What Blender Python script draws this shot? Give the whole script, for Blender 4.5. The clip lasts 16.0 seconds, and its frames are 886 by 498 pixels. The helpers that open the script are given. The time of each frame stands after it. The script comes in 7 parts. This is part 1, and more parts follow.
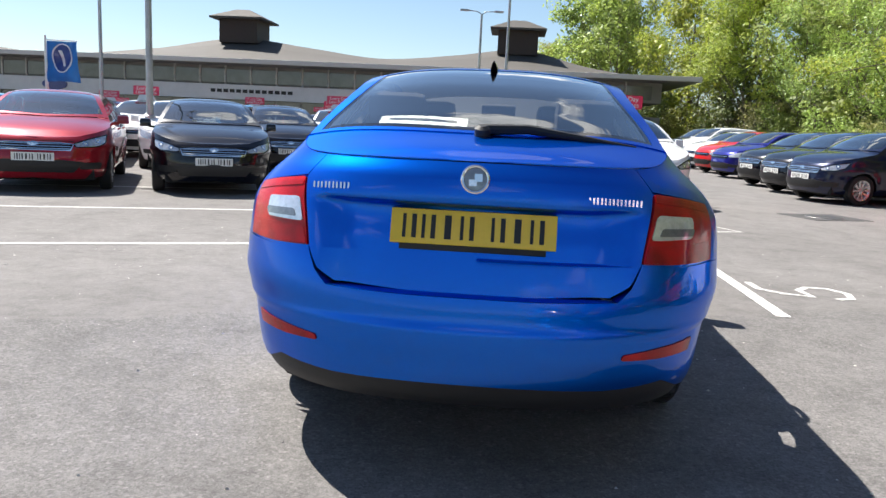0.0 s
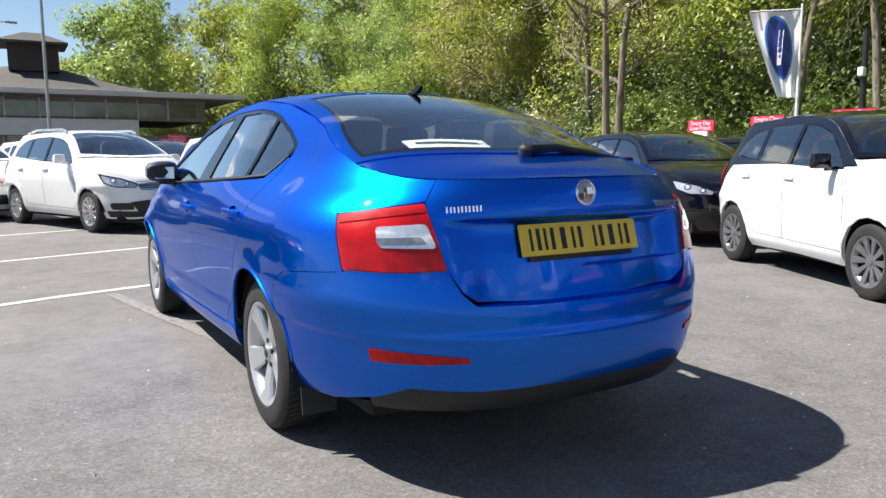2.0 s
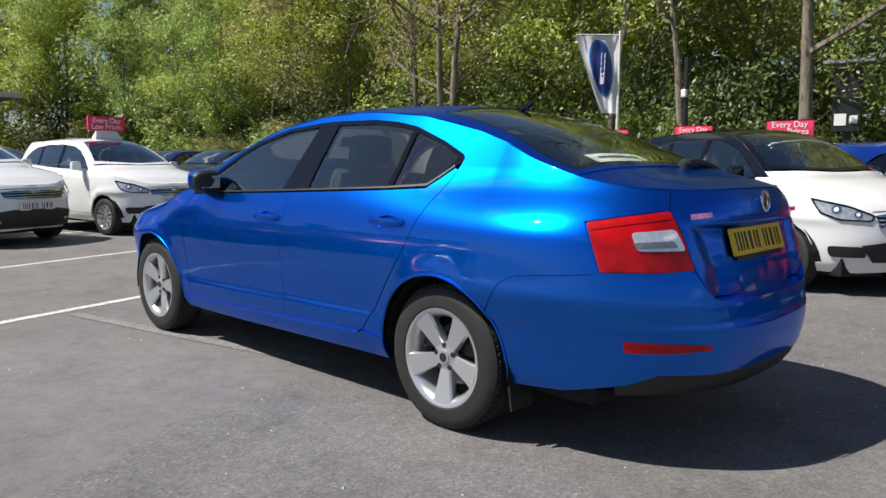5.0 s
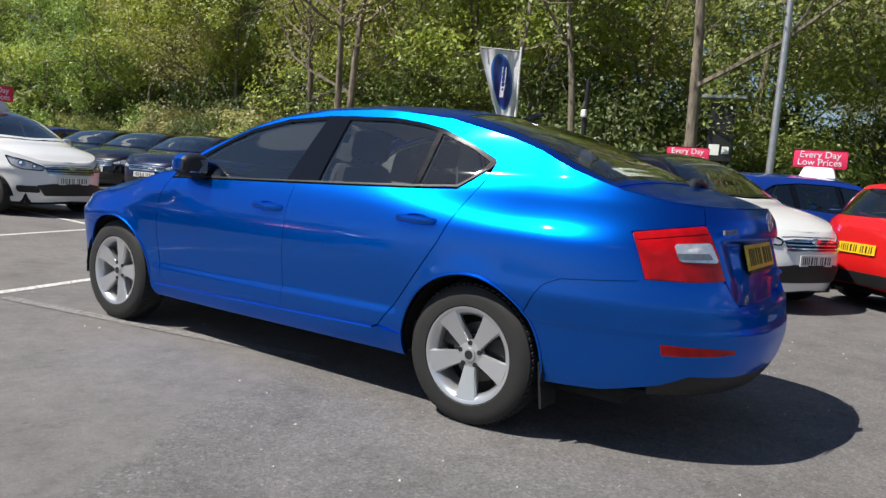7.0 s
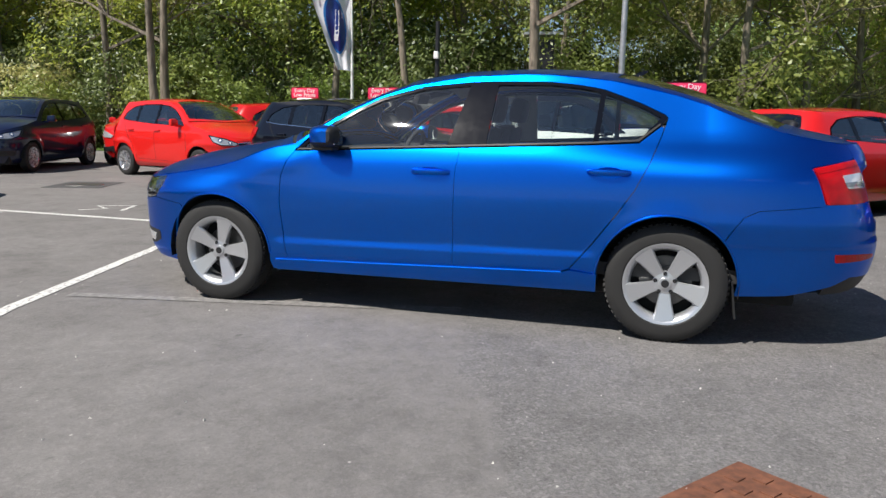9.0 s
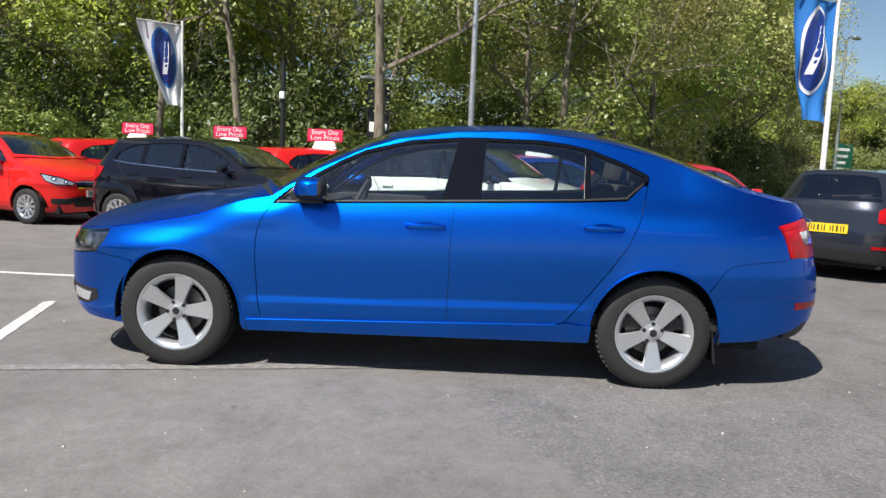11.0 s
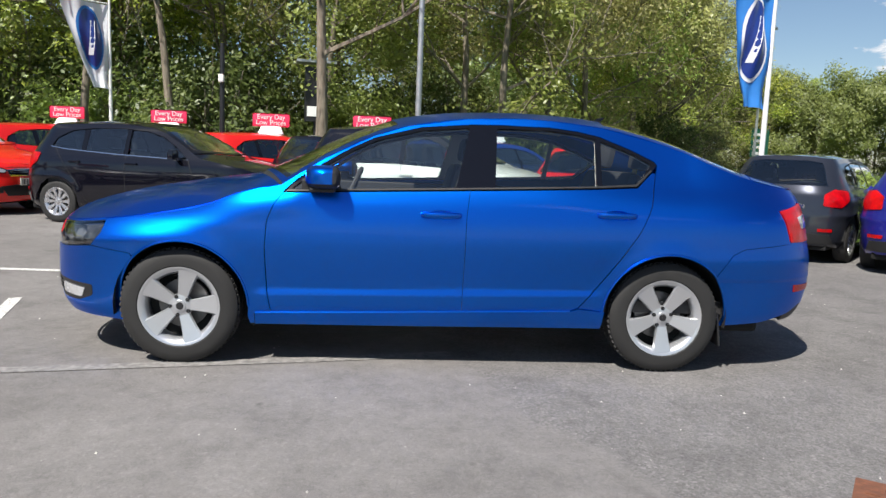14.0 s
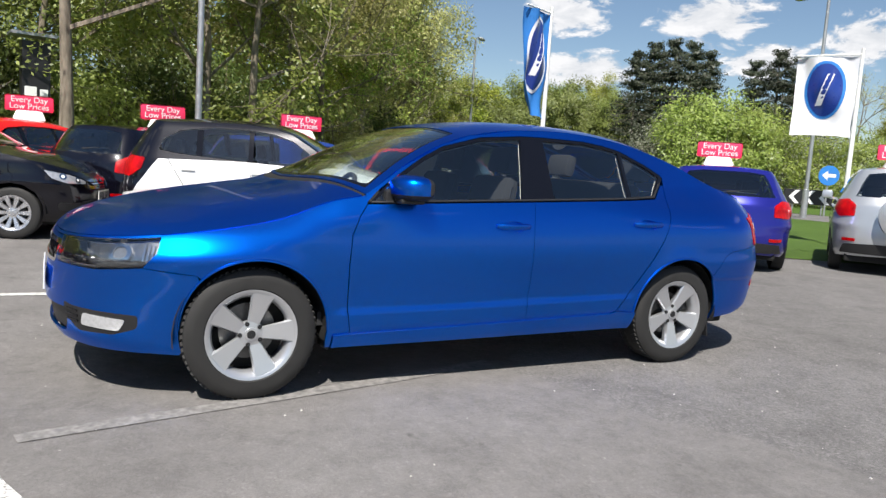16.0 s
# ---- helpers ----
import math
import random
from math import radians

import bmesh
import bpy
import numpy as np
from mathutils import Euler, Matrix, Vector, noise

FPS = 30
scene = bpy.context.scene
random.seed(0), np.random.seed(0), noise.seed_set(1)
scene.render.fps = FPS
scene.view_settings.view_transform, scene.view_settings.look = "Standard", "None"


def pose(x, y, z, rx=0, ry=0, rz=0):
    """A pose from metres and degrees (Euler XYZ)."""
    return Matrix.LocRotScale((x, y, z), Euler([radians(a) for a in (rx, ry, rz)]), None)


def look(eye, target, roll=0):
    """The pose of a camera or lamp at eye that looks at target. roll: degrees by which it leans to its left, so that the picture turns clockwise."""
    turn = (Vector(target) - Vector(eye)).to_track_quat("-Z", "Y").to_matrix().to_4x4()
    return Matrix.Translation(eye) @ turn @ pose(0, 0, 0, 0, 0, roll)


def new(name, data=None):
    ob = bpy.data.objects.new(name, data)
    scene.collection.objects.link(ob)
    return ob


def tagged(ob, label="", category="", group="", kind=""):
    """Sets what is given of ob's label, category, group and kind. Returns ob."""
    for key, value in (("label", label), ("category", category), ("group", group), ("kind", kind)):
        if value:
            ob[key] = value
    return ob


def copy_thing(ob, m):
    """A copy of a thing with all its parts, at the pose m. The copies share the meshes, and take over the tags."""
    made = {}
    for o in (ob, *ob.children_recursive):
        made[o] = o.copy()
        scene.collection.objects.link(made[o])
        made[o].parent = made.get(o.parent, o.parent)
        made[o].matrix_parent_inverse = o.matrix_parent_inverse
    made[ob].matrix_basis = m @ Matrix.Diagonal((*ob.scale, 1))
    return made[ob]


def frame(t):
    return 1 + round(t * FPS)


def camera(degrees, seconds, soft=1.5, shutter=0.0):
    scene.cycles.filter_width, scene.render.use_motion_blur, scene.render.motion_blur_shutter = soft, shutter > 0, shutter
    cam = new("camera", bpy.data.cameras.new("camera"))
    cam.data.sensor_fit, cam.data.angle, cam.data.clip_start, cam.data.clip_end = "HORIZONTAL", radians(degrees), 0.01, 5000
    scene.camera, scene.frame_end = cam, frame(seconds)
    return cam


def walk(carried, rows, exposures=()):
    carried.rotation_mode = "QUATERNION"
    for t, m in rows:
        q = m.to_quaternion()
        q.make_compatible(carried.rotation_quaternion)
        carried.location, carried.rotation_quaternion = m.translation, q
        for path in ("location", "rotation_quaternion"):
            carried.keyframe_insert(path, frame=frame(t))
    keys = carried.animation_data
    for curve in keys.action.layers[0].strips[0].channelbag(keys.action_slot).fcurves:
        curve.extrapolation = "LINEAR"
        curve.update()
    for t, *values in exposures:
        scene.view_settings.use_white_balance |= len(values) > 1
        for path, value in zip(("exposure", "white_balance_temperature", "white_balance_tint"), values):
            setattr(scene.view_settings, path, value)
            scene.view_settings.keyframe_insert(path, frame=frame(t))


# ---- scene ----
# ---- camera and its walk ----
cam = camera(61.5, 16.0, soft=1.45)
PATH = [
    (0, (0.108, -4.639, 1.16), (-0.062, -2.673, 0.837), 2.7),
    (0.5, (-0.247, -4.719, 1.17), (-0.188, -2.743, 0.866), 4.5),
    (1, (-0.683, -4.615, 1.152), (-0.343, -2.669, 0.839), 1.7),
    (1.5, (-1.185, -4.54, 1.166), (-0.516, -2.678, 0.877), 1.5),
    (2, (-1.711, -4.351, 1.137), (-0.725, -2.629, 0.886), -0.2),
    (2.5, (-2.174, -4.194, 1.152), (-1.018, -2.582, 0.895), 2.0),
    (3, (-2.572, -3.935, 1.145), (-1.289, -2.425, 0.875), 1.5),
    (3.5, (-2.909, -3.805, 1.172), (-1.533, -2.377, 0.914), 1.4),
    (4, (-3.044, -3.652, 1.167), (-1.629, -2.259, 0.928), 0.4),
    (6.5, (-3.273, -3.363, 1.13), (-1.772, -2.058, 0.919), 2.9),
    (7, (-3.619, -3.03, 1.119), (-1.969, -1.919, 0.91), 4.6),
    (7.5, (-3.96, -2.619, 1.119), (-2.28, -1.573, 0.83), 4.7),
    (8, (-4.35, -2.209, 1.139), (-2.616, -1.258, 0.839), 1.3),
    (8.5, (-4.568, -1.804, 1.119), (-2.788, -0.964, 0.763), -0.3),
    (9, (-4.844, -1.331, 1.137), (-2.957, -0.761, 0.799), 1.0),
    (9.5, (-4.887, -0.951, 1.169), (-2.98, -0.465, 0.816), 1.0),
    (10, (-4.95, -0.645, 1.198), (-2.982, -0.395, 0.943), 2.5),
    (12.5, (-4.938, -0.141, 1.181), (-2.95, -0.143, 0.962), 2.3),
    (13, (-4.927, -0.146, 1.189), (-2.94, -0.157, 0.956), 2.2),
    (13.5, (-4.915, -0.088, 1.155), (-2.929, -0.119, 0.925), 1.8),
    (14, (-4.899, 0.218, 1.189), (-2.92, 0.075, 0.936), 2.3),
    (14.5, (-4.801, 0.62, 1.164), (-2.845, 0.287, 0.913), 3.6),
    (15, (-4.666, 1.126, 1.17), (-2.745, 0.634, 0.91), 5.5),
    (15.5, (-4.508, 1.633, 1.175), (-2.66, 0.907, 0.936), 3.8),
    (16, (-4.295, 2.18, 1.174), (-2.54, 1.249, 0.947), 3.8),
]
walk(cam, [(t, look(eye, target, roll)) for t, eye, target, roll in PATH], [(0, 1.16), (1.0, 1.14), (1.5, 1.11), (2.0, 1.03), (2.5, 0.84), (4.2, 0.50), (6.5, 0.42), (9.0, 0.48), (10.0, 0.57), (13.0, 0.75), (16.0, 0.70)])

# ---- world, sun, exposure ----
SUN_WAY = Vector((0.585, -0.425, -1.0)).normalized()     # the way the light travels
SUN_EL = math.asin(-SUN_WAY.z)
SUN_AZ = math.atan2(-SUN_WAY.x, -SUN_WAY.y)            # clockwise from +y
world = bpy.data.worlds.new("world")
scene.world = world
world.use_nodes = True
wn = world.node_tree.nodes
sky = wn.new("ShaderNodeTexSky")
sky.sky_type = "NISHITA"
sky.sun_disc = False
sky.sun_elevation, sky.sun_rotation = SUN_EL, SUN_AZ
sky.altitude, sky.air_density, sky.dust_density, sky.ozone_density = 50, 1.0, 0.25, 2.6
wn["Background"].inputs["Strength"].default_value = 0.062
world.node_tree.links.new(sky.outputs["Color"], wn["Background"].inputs["Color"])
sun_data = bpy.data.lights.new("sun", "SUN")
sun_data.energy, sun_data.angle, sun_data.color = 5.0, radians(0.53), (1.0, 0.95, 0.88)
sun = new("sun", sun_data)
sun.matrix_world = look((0, 0, 60), Vector((0, 0, 60)) + SUN_WAY)

# ---- materials ----


class Mat:
    """A node material with a few short-hands."""

    def __init__(self, name):
        self.m = bpy.data.materials.new(name)
        self.m.use_nodes = True
        self.t = self.m.node_tree
        self.b = self.t.nodes["Principled BSDF"]
        self.out = self.t.nodes["Material Output"]

    def set(self, **k):
        for a, v in k.items():
            s = self.b.inputs[a.replace("_", " ")]
            s.default_value = (*v, 1) if isinstance(v, tuple) and len(v) == 3 else v
        return self

    def node(self, kind, ins=None, **props):
        n = self.t.nodes.new("ShaderNode" + kind)
        for a, v in props.items():
            setattr_safe(n, a, v)
        for a, v in (ins or {}).items():
            if hasattr(v, "is_output"):
                self.t.links.new(v, n.inputs[a])
            else:
                n.inputs[a].default_value = v
        return n

    def link(self, a, b):
        self.t.links.new(a, b)

    def coord(self, space="Object"):
        return self.node("TexCoord").outputs[space]

    def noise(self, scale, detail=4.0, rough=0.6, vec=None, dist=0.0):
        n = self.node("TexNoise", {"Scale": scale, "Detail": detail, "Roughness": rough, "Distortion": dist, "Vector": vec or self.coord()})
        return n.outputs["Fac"]

    def ramp(self, fac, stops):
        n = self.node("ValToRGB", {"Fac": fac})
        e = n.color_ramp.elements
        while len(e) < len(stops):
            e.new(0.5)
        for el, (p, c) in zip(e, stops):
            el.position = p
            el.color = (*c, 1) if isinstance(c, tuple) else (c, c, c, 1)
        return n.outputs["Color"]

    def mix(self, fac, a, b, blend="MIX"):
        n = self.t.nodes.new("ShaderNodeMix")
        n.data_type, n.blend_type = "RGBA", blend
        for s, v in ((n.inputs[0], fac), (n.inputs[6], a), (n.inputs[7], b)):
            if hasattr(v, "is_output"):
                self.t.links.new(v, s)
            else:
                s.default_value = (*v, 1) if isinstance(v, tuple) and len(v) == 3 else v
        return n.outputs[2]

    def math(self, op, a, b=0.0, clamp=False):
        n = self.node("Math", {0: a, 1: b})
        n.operation, n.use_clamp = op, clamp
        return n.outputs[0]

    def bump(self, height, strength=0.3, distance=0.01):
        n = self.node("Bump", {"Height": height, "Strength": strength, "Distance": distance})
        self.link(n.outputs["Normal"], self.b.inputs["Normal"])
        return self

    def color(self, sock):
        self.link(sock, self.b.inputs["Base Color"])
        return self


def setattr_safe(n, a, v):
    if a == "operation":
        n.operation = v
    elif a == "feature":
        n.feature = v
    elif a == "distance":
        n.distance = v


def plain(name, col, rough=0.5, metal=0.0, coat=0.0, spread=0.08, scale=30.0, bump=0.0):
    """A surface of one colour, with a little unevenness in tone and gloss."""
    k = Mat(name).set(Metallic=metal, Coat_Weight=coat)
    f = k.noise(scale)
    lo, hi = tuple(c * (1 - spread) for c in col), tuple(min(1, c * (1 + spread)) for c in col)
    k.color(k.ramp(f, [(0.3, lo), (0.7, hi)]))
    k.link(k.ramp(f, [(0.2, max(0.02, rough * 0.85)), (0.8, min(1, rough * 1.15))]), k.b.inputs["Roughness"])
    if bump:
        k.bump(f, bump, 0.002)
    return k.m


def paint(name, col, metal=0.0, rough=0.35, coat=1.0, tint=(1.0, 1.0, 1.0)):
    """Car paint under clear lacquer, with fine flake and faint dust."""
    k = Mat(name).set(Metallic=metal, Roughness=rough, Specular_Tint=tint, Coat_Weight=coat, Coat_Roughness=0.03, Coat_IOR=1.5, Specular_IOR_Level=0.5 if metal > 0.5 else 0.12)
    f = k.noise(900.0, 2.0)
    lo, hi = tuple(c * 0.9 for c in col), tuple(min(1, c * 1.08) for c in col)
    k.color(k.ramp(f, [(0.35, lo), (0.65, hi)]))
    k.link(k.ramp(k.noise(2.5, 5.0), [(0.3, 0.01), (0.75, 0.04)]), k.b.inputs["Coat Roughness"])
    return k.m


def glassy(name, tint, gloss_rough=0.01, boost=1.7):
    """Thin window glass: tinted see-through with mirror gloss by Fresnel."""
    k = Mat(name)
    tr = k.node("BsdfTransparent", {"Color": (*tint, 1)})
    gl = k.node("BsdfGlossy", {"Roughness": gloss_rough, "Color": (0.95, 0.97, 0.97, 1)})
    fr = k.node("Fresnel", {"IOR": 1.55})
    mx = k.node("MixShader", {0: k.math("MULTIPLY", fr.outputs[0], boost, True), 1: tr.outputs[0], 2: gl.outputs[0]})
    k.link(mx.outputs[0], k.out.inputs["Surface"])
    return k.m


M_BLUE = paint("blue_metallic_paint", (0.0, 0.127, 0.66), 1.0, 0.335, 0.55, (0.25, 0.5, 1.0))
M_BLACKPL = plain("black_plastic", (0.012, 0.012, 0.013), 0.55, spread=0.2, scale=120, bump=0.1)
M_GLOSSBLACK = plain("gloss_black", (0.004, 0.004, 0.006), 0.06)
M_RUBBER = plain("tyre_rubber", (0.016, 0.0155, 0.015), 0.75, spread=0.25, scale=18, bump=0.15)
M_ALLOY = plain("silver_alloy", (0.56, 0.57, 0.59), 0.30, 0.7, 0.5, 0.02, 6)
M_DISC = plain("brake_steel", (0.16, 0.155, 0.15), 0.45, 0.8, spread=0.2)
M_DARK = plain("underbody_black", (0.006, 0.006, 0.006), 0.85, spread=0.3)
M_CHROME = plain("chrome", (0.75, 0.76, 0.78), 0.12, 1.0, spread=0.03)
M_GLASS = glassy("tinted_glass", (0.87, 0.93, 0.90), 0.01, 2.4)
M_GLASS_DARK = glassy("dark_glass", (0.74, 0.78, 0.78), 0.01, 1.8)
M_CLEAR = glassy("clear_lens", (0.9, 0.92, 0.93))
M_SEAT = plain("dark_cloth", (0.025, 0.025, 0.028), 0.9, spread=0.3, scale=200, bump=0.3)
M_TRIM = plain("cabin_plastic", (0.03, 0.03, 0.032), 0.6, spread=0.15)
M_LINING = plain("pale_cloth_lining", (0.50, 0.49, 0.46), 0.9, spread=0.06, scale=90, bump=0.1)
M_PAPER = plain("white_paper", (0.75, 0.8, 0.74), 0.7, spread=0.05)
M_YELLOW = plain("yellow_plate", (0.78, 0.52, 0.015), 0.35, coat=0.4, spread=0.04)
M_WHITEPL = plain("white_plate", (0.75, 0.75, 0.72), 0.35, coat=0.4, spread=0.04)
M_INK = plain("black_ink", (0.012, 0.012, 0.012), 0.5)
M_WHITE = plain("white_plastic", (0.78, 0.78, 0.76), 0.4, spread=0.04)
M_SIGNRED = plain("sign_red", (0.72, 0.03, 0.10), 0.4, spread=0.06, coat=0.3)
M_GALV = plain("galvanised_steel", (0.42, 0.43, 0.44), 0.45, 0.7, spread=0.12, scale=8)


def lens_red(name, col):
    """Red lamp plastic: dark and light facets under a clear skin."""
    k = Mat(name).set(Roughness=0.3, Specular_IOR_Level=0.2, Coat_Weight=0.3, Coat_Roughness=0.02)
    b = k.node("TexBrick", {"Scale": 45.0, "Vector": k.coord(), "Mortar Size": 0.012})
    band = k.ramp(k.noise(9.0, 2.0), [(0.35, tuple(c * 0.45 for c in col)), (0.65, col)])
    k.color(k.mix(b.outputs["Fac"], band, tuple(c * 0.55 for c in col)))
    k.bump(b.outputs["Fac"], 0.2, 0.002)
    return k.m


M_LENSRED = lens_red("red_lens", (0.55, 0.002, 0.005))
M_LENSDARK = lens_red("dark_red_lens", (0.48, 0.003, 0.006))
M_LENSWHITE = plain("silver_lens", (0.75, 0.76, 0.78), 0.12, 0.6, 0.8, 0.15, 60)
M_LAMPBOWL = plain("lamp_bowl", (0.36, 0.37, 0.39), 0.16, 0.9, 0.6, 0.3, 25)
M_LENSGREY = plain("smoked_lens", (0.22, 0.23, 0.25), 0.12, 0.5, 0.8, 0.2, 60)

# ---- mesh helpers ----


def raw(name, verts, faces, mat, parent=None, label="", smooth=False, normals=None):
    """One mesh object, under its thing if parent is given."""
    me = bpy.data.meshes.new(name)
    me.from_pydata([tuple(v) for v in verts], [], [tuple(f) for f in faces])
    if mat:
        me.materials.append(mat)
    if smooth or normals is not None:
        me.polygons.foreach_set("use_smooth", [True] * len(me.polygons))
    if normals is not None:
        me.normals_split_custom_set([tuple(n) for n in normals])
    me.update()
    ob = new(name, me)
    if parent:
        ob.parent = parent
    if label:
        tagged(ob, label)
    return ob


def part(name, bm, mat, parent, label="", smooth=False):
    me = bpy.data.meshes.new(name)
    bmesh.ops.recalc_face_normals(bm, faces=bm.faces)
    bm.to_mesh(me)
    bm.free()
    if mat:
        me.materials.append(mat)
    if smooth:
        me.polygons.foreach_set("use_smooth", [True] * len(me.polygons))
        me.set_sharp_from_angle(angle=radians(38))
    ob = new(name, me)
    if parent:
        ob.parent = parent
    if label:
        tagged(ob, label)
    return ob


def box(bm, x0, x1, y0, y1, z0, z1, bevel=0.0, m=None, taper=None):
    """A box, bevelled if wanted; taper scales its top in x and y."""
    r = bmesh.ops.create_cube(bm, size=1.0)
    vs = r["verts"]
    for v in vs:
        top = v.co.z > 0
        sx, sy = (taper if taper and top else (1, 1))
        v.co = Vector(((x0 + x1) / 2 + v.co.x * (x1 - x0) * sx, (y0 + y1) / 2 + v.co.y * (y1 - y0) * sy, z1 if top else z0))
    if bevel:
        es = list({e for v in vs for e in v.link_edges})
        g = bmesh.ops.bevel(bm, geom=es, offset=bevel, segments=2, affect="EDGES", profile=0.6)
        vs = list({v for f in g["faces"] for v in f.verts} | {v for v in vs if v.is_valid})
    if m is not None:
        bmesh.ops.transform(bm, matrix=m, verts=vs)
    return vs


def tube(bm, pts, rads, n=8, cap=True):
    """A tapered tube along points."""
    rings = []
    pts = [Vector(p) for p in pts]
    for i, p in enumerate(pts):
        d = (pts[min(i + 1, len(pts) - 1)] - pts[max(i - 1, 0)]).normalized()
        a = d.orthogonal().normalized()
        if rings and abs(d.dot(last)) < 0.99:
            a = (last - d * last.dot(d)).normalized()
        last = a
        b = d.cross(a)
        r = rads[i] if isinstance(rads, (list, tuple)) else rads
        rings.append([bm.verts.new(p + r * (math.cos(2 * math.pi * k / n) * a + math.sin(2 * math.pi * k / n) * b)) for k in range(n)])
    for r0, r1 in zip(rings, rings[1:]):
        for k in range(n):
            bm.faces.new((r0[k], r0[(k + 1) % n], r1[(k + 1) % n], r1[k]))
    if cap:
        bm.faces.new(list(reversed(rings[0])))
        bm.faces.new(rings[-1])


def lathe(bm, prof, n=32, axis="X", closed=False):
    """Turns a profile of (along, radius) about an axis through the origin."""
    rings = []
    for a, r in prof:
        ring = []
        for k in range(n):
            c, s = math.cos(2 * math.pi * k / n) * r, math.sin(2 * math.pi * k / n) * r
            ring.append(bm.verts.new((a, c, s) if axis == "X" else (c, s, a)))
        rings.append(ring)
    pairs = list(zip(rings, rings[1:])) + ([(rings[-1], rings[0])] if closed else [])
    for r0, r1 in pairs:
        for k in range(n):
            bm.faces.new((r0[k], r0[(k + 1) % n], r1[(k + 1) % n], r1[k]))


def thing(name, label, category, m=None, group="", kind=""):
    e = new(name)
    e.empty_display_size = 0.2
    if m is not None:
        e.matrix_world = m
    return tagged(e, label, category, group, kind)


def curve(xs, ys):
    """A smooth curve through points that never overshoots."""
    xs, ys = np.array(xs, float), np.array(ys, float)
    if xs[0] > xs[-1]:
        xs, ys = xs[::-1], ys[::-1]
    h = np.diff(xs)
    g = np.diff(ys) / h
    d = np.zeros(len(xs))
    d[0], d[-1] = g[0], g[-1]
    same = g[:-1] * g[1:] > 0
    w1, w2 = 2 * h[1:] + h[:-1], h[1:] + 2 * h[:-1]
    with np.errstate(divide="ignore", invalid="ignore"):
        inner = (w1 + w2) / (w1 / g[:-1] + w2 / g[1:])
    d[1:-1] = np.where(same, np.nan_to_num(inner), 0.0)

    def f(x):
        x = np.clip(np.asarray(x, float), xs[0], xs[-1])
        i = np.clip(np.searchsorted(xs, x, side="right") - 1, 0, len(h) - 1)
        t = (x - xs[i]) / h[i]
        return ys[i] * (1 + 2 * t) * (1 - t) ** 2 + h[i] * d[i] * t * (1 - t) ** 2 + ys[i + 1] * t * t * (3 - 2 * t) + h[i] * d[i + 1] * t * t * (t - 1)

    return f


def smooth(a, b, x):
    t = np.clip((np.asarray(x, float) - a) / (b - a), 0, 1)
    return t * t * (3 - 2 * t)


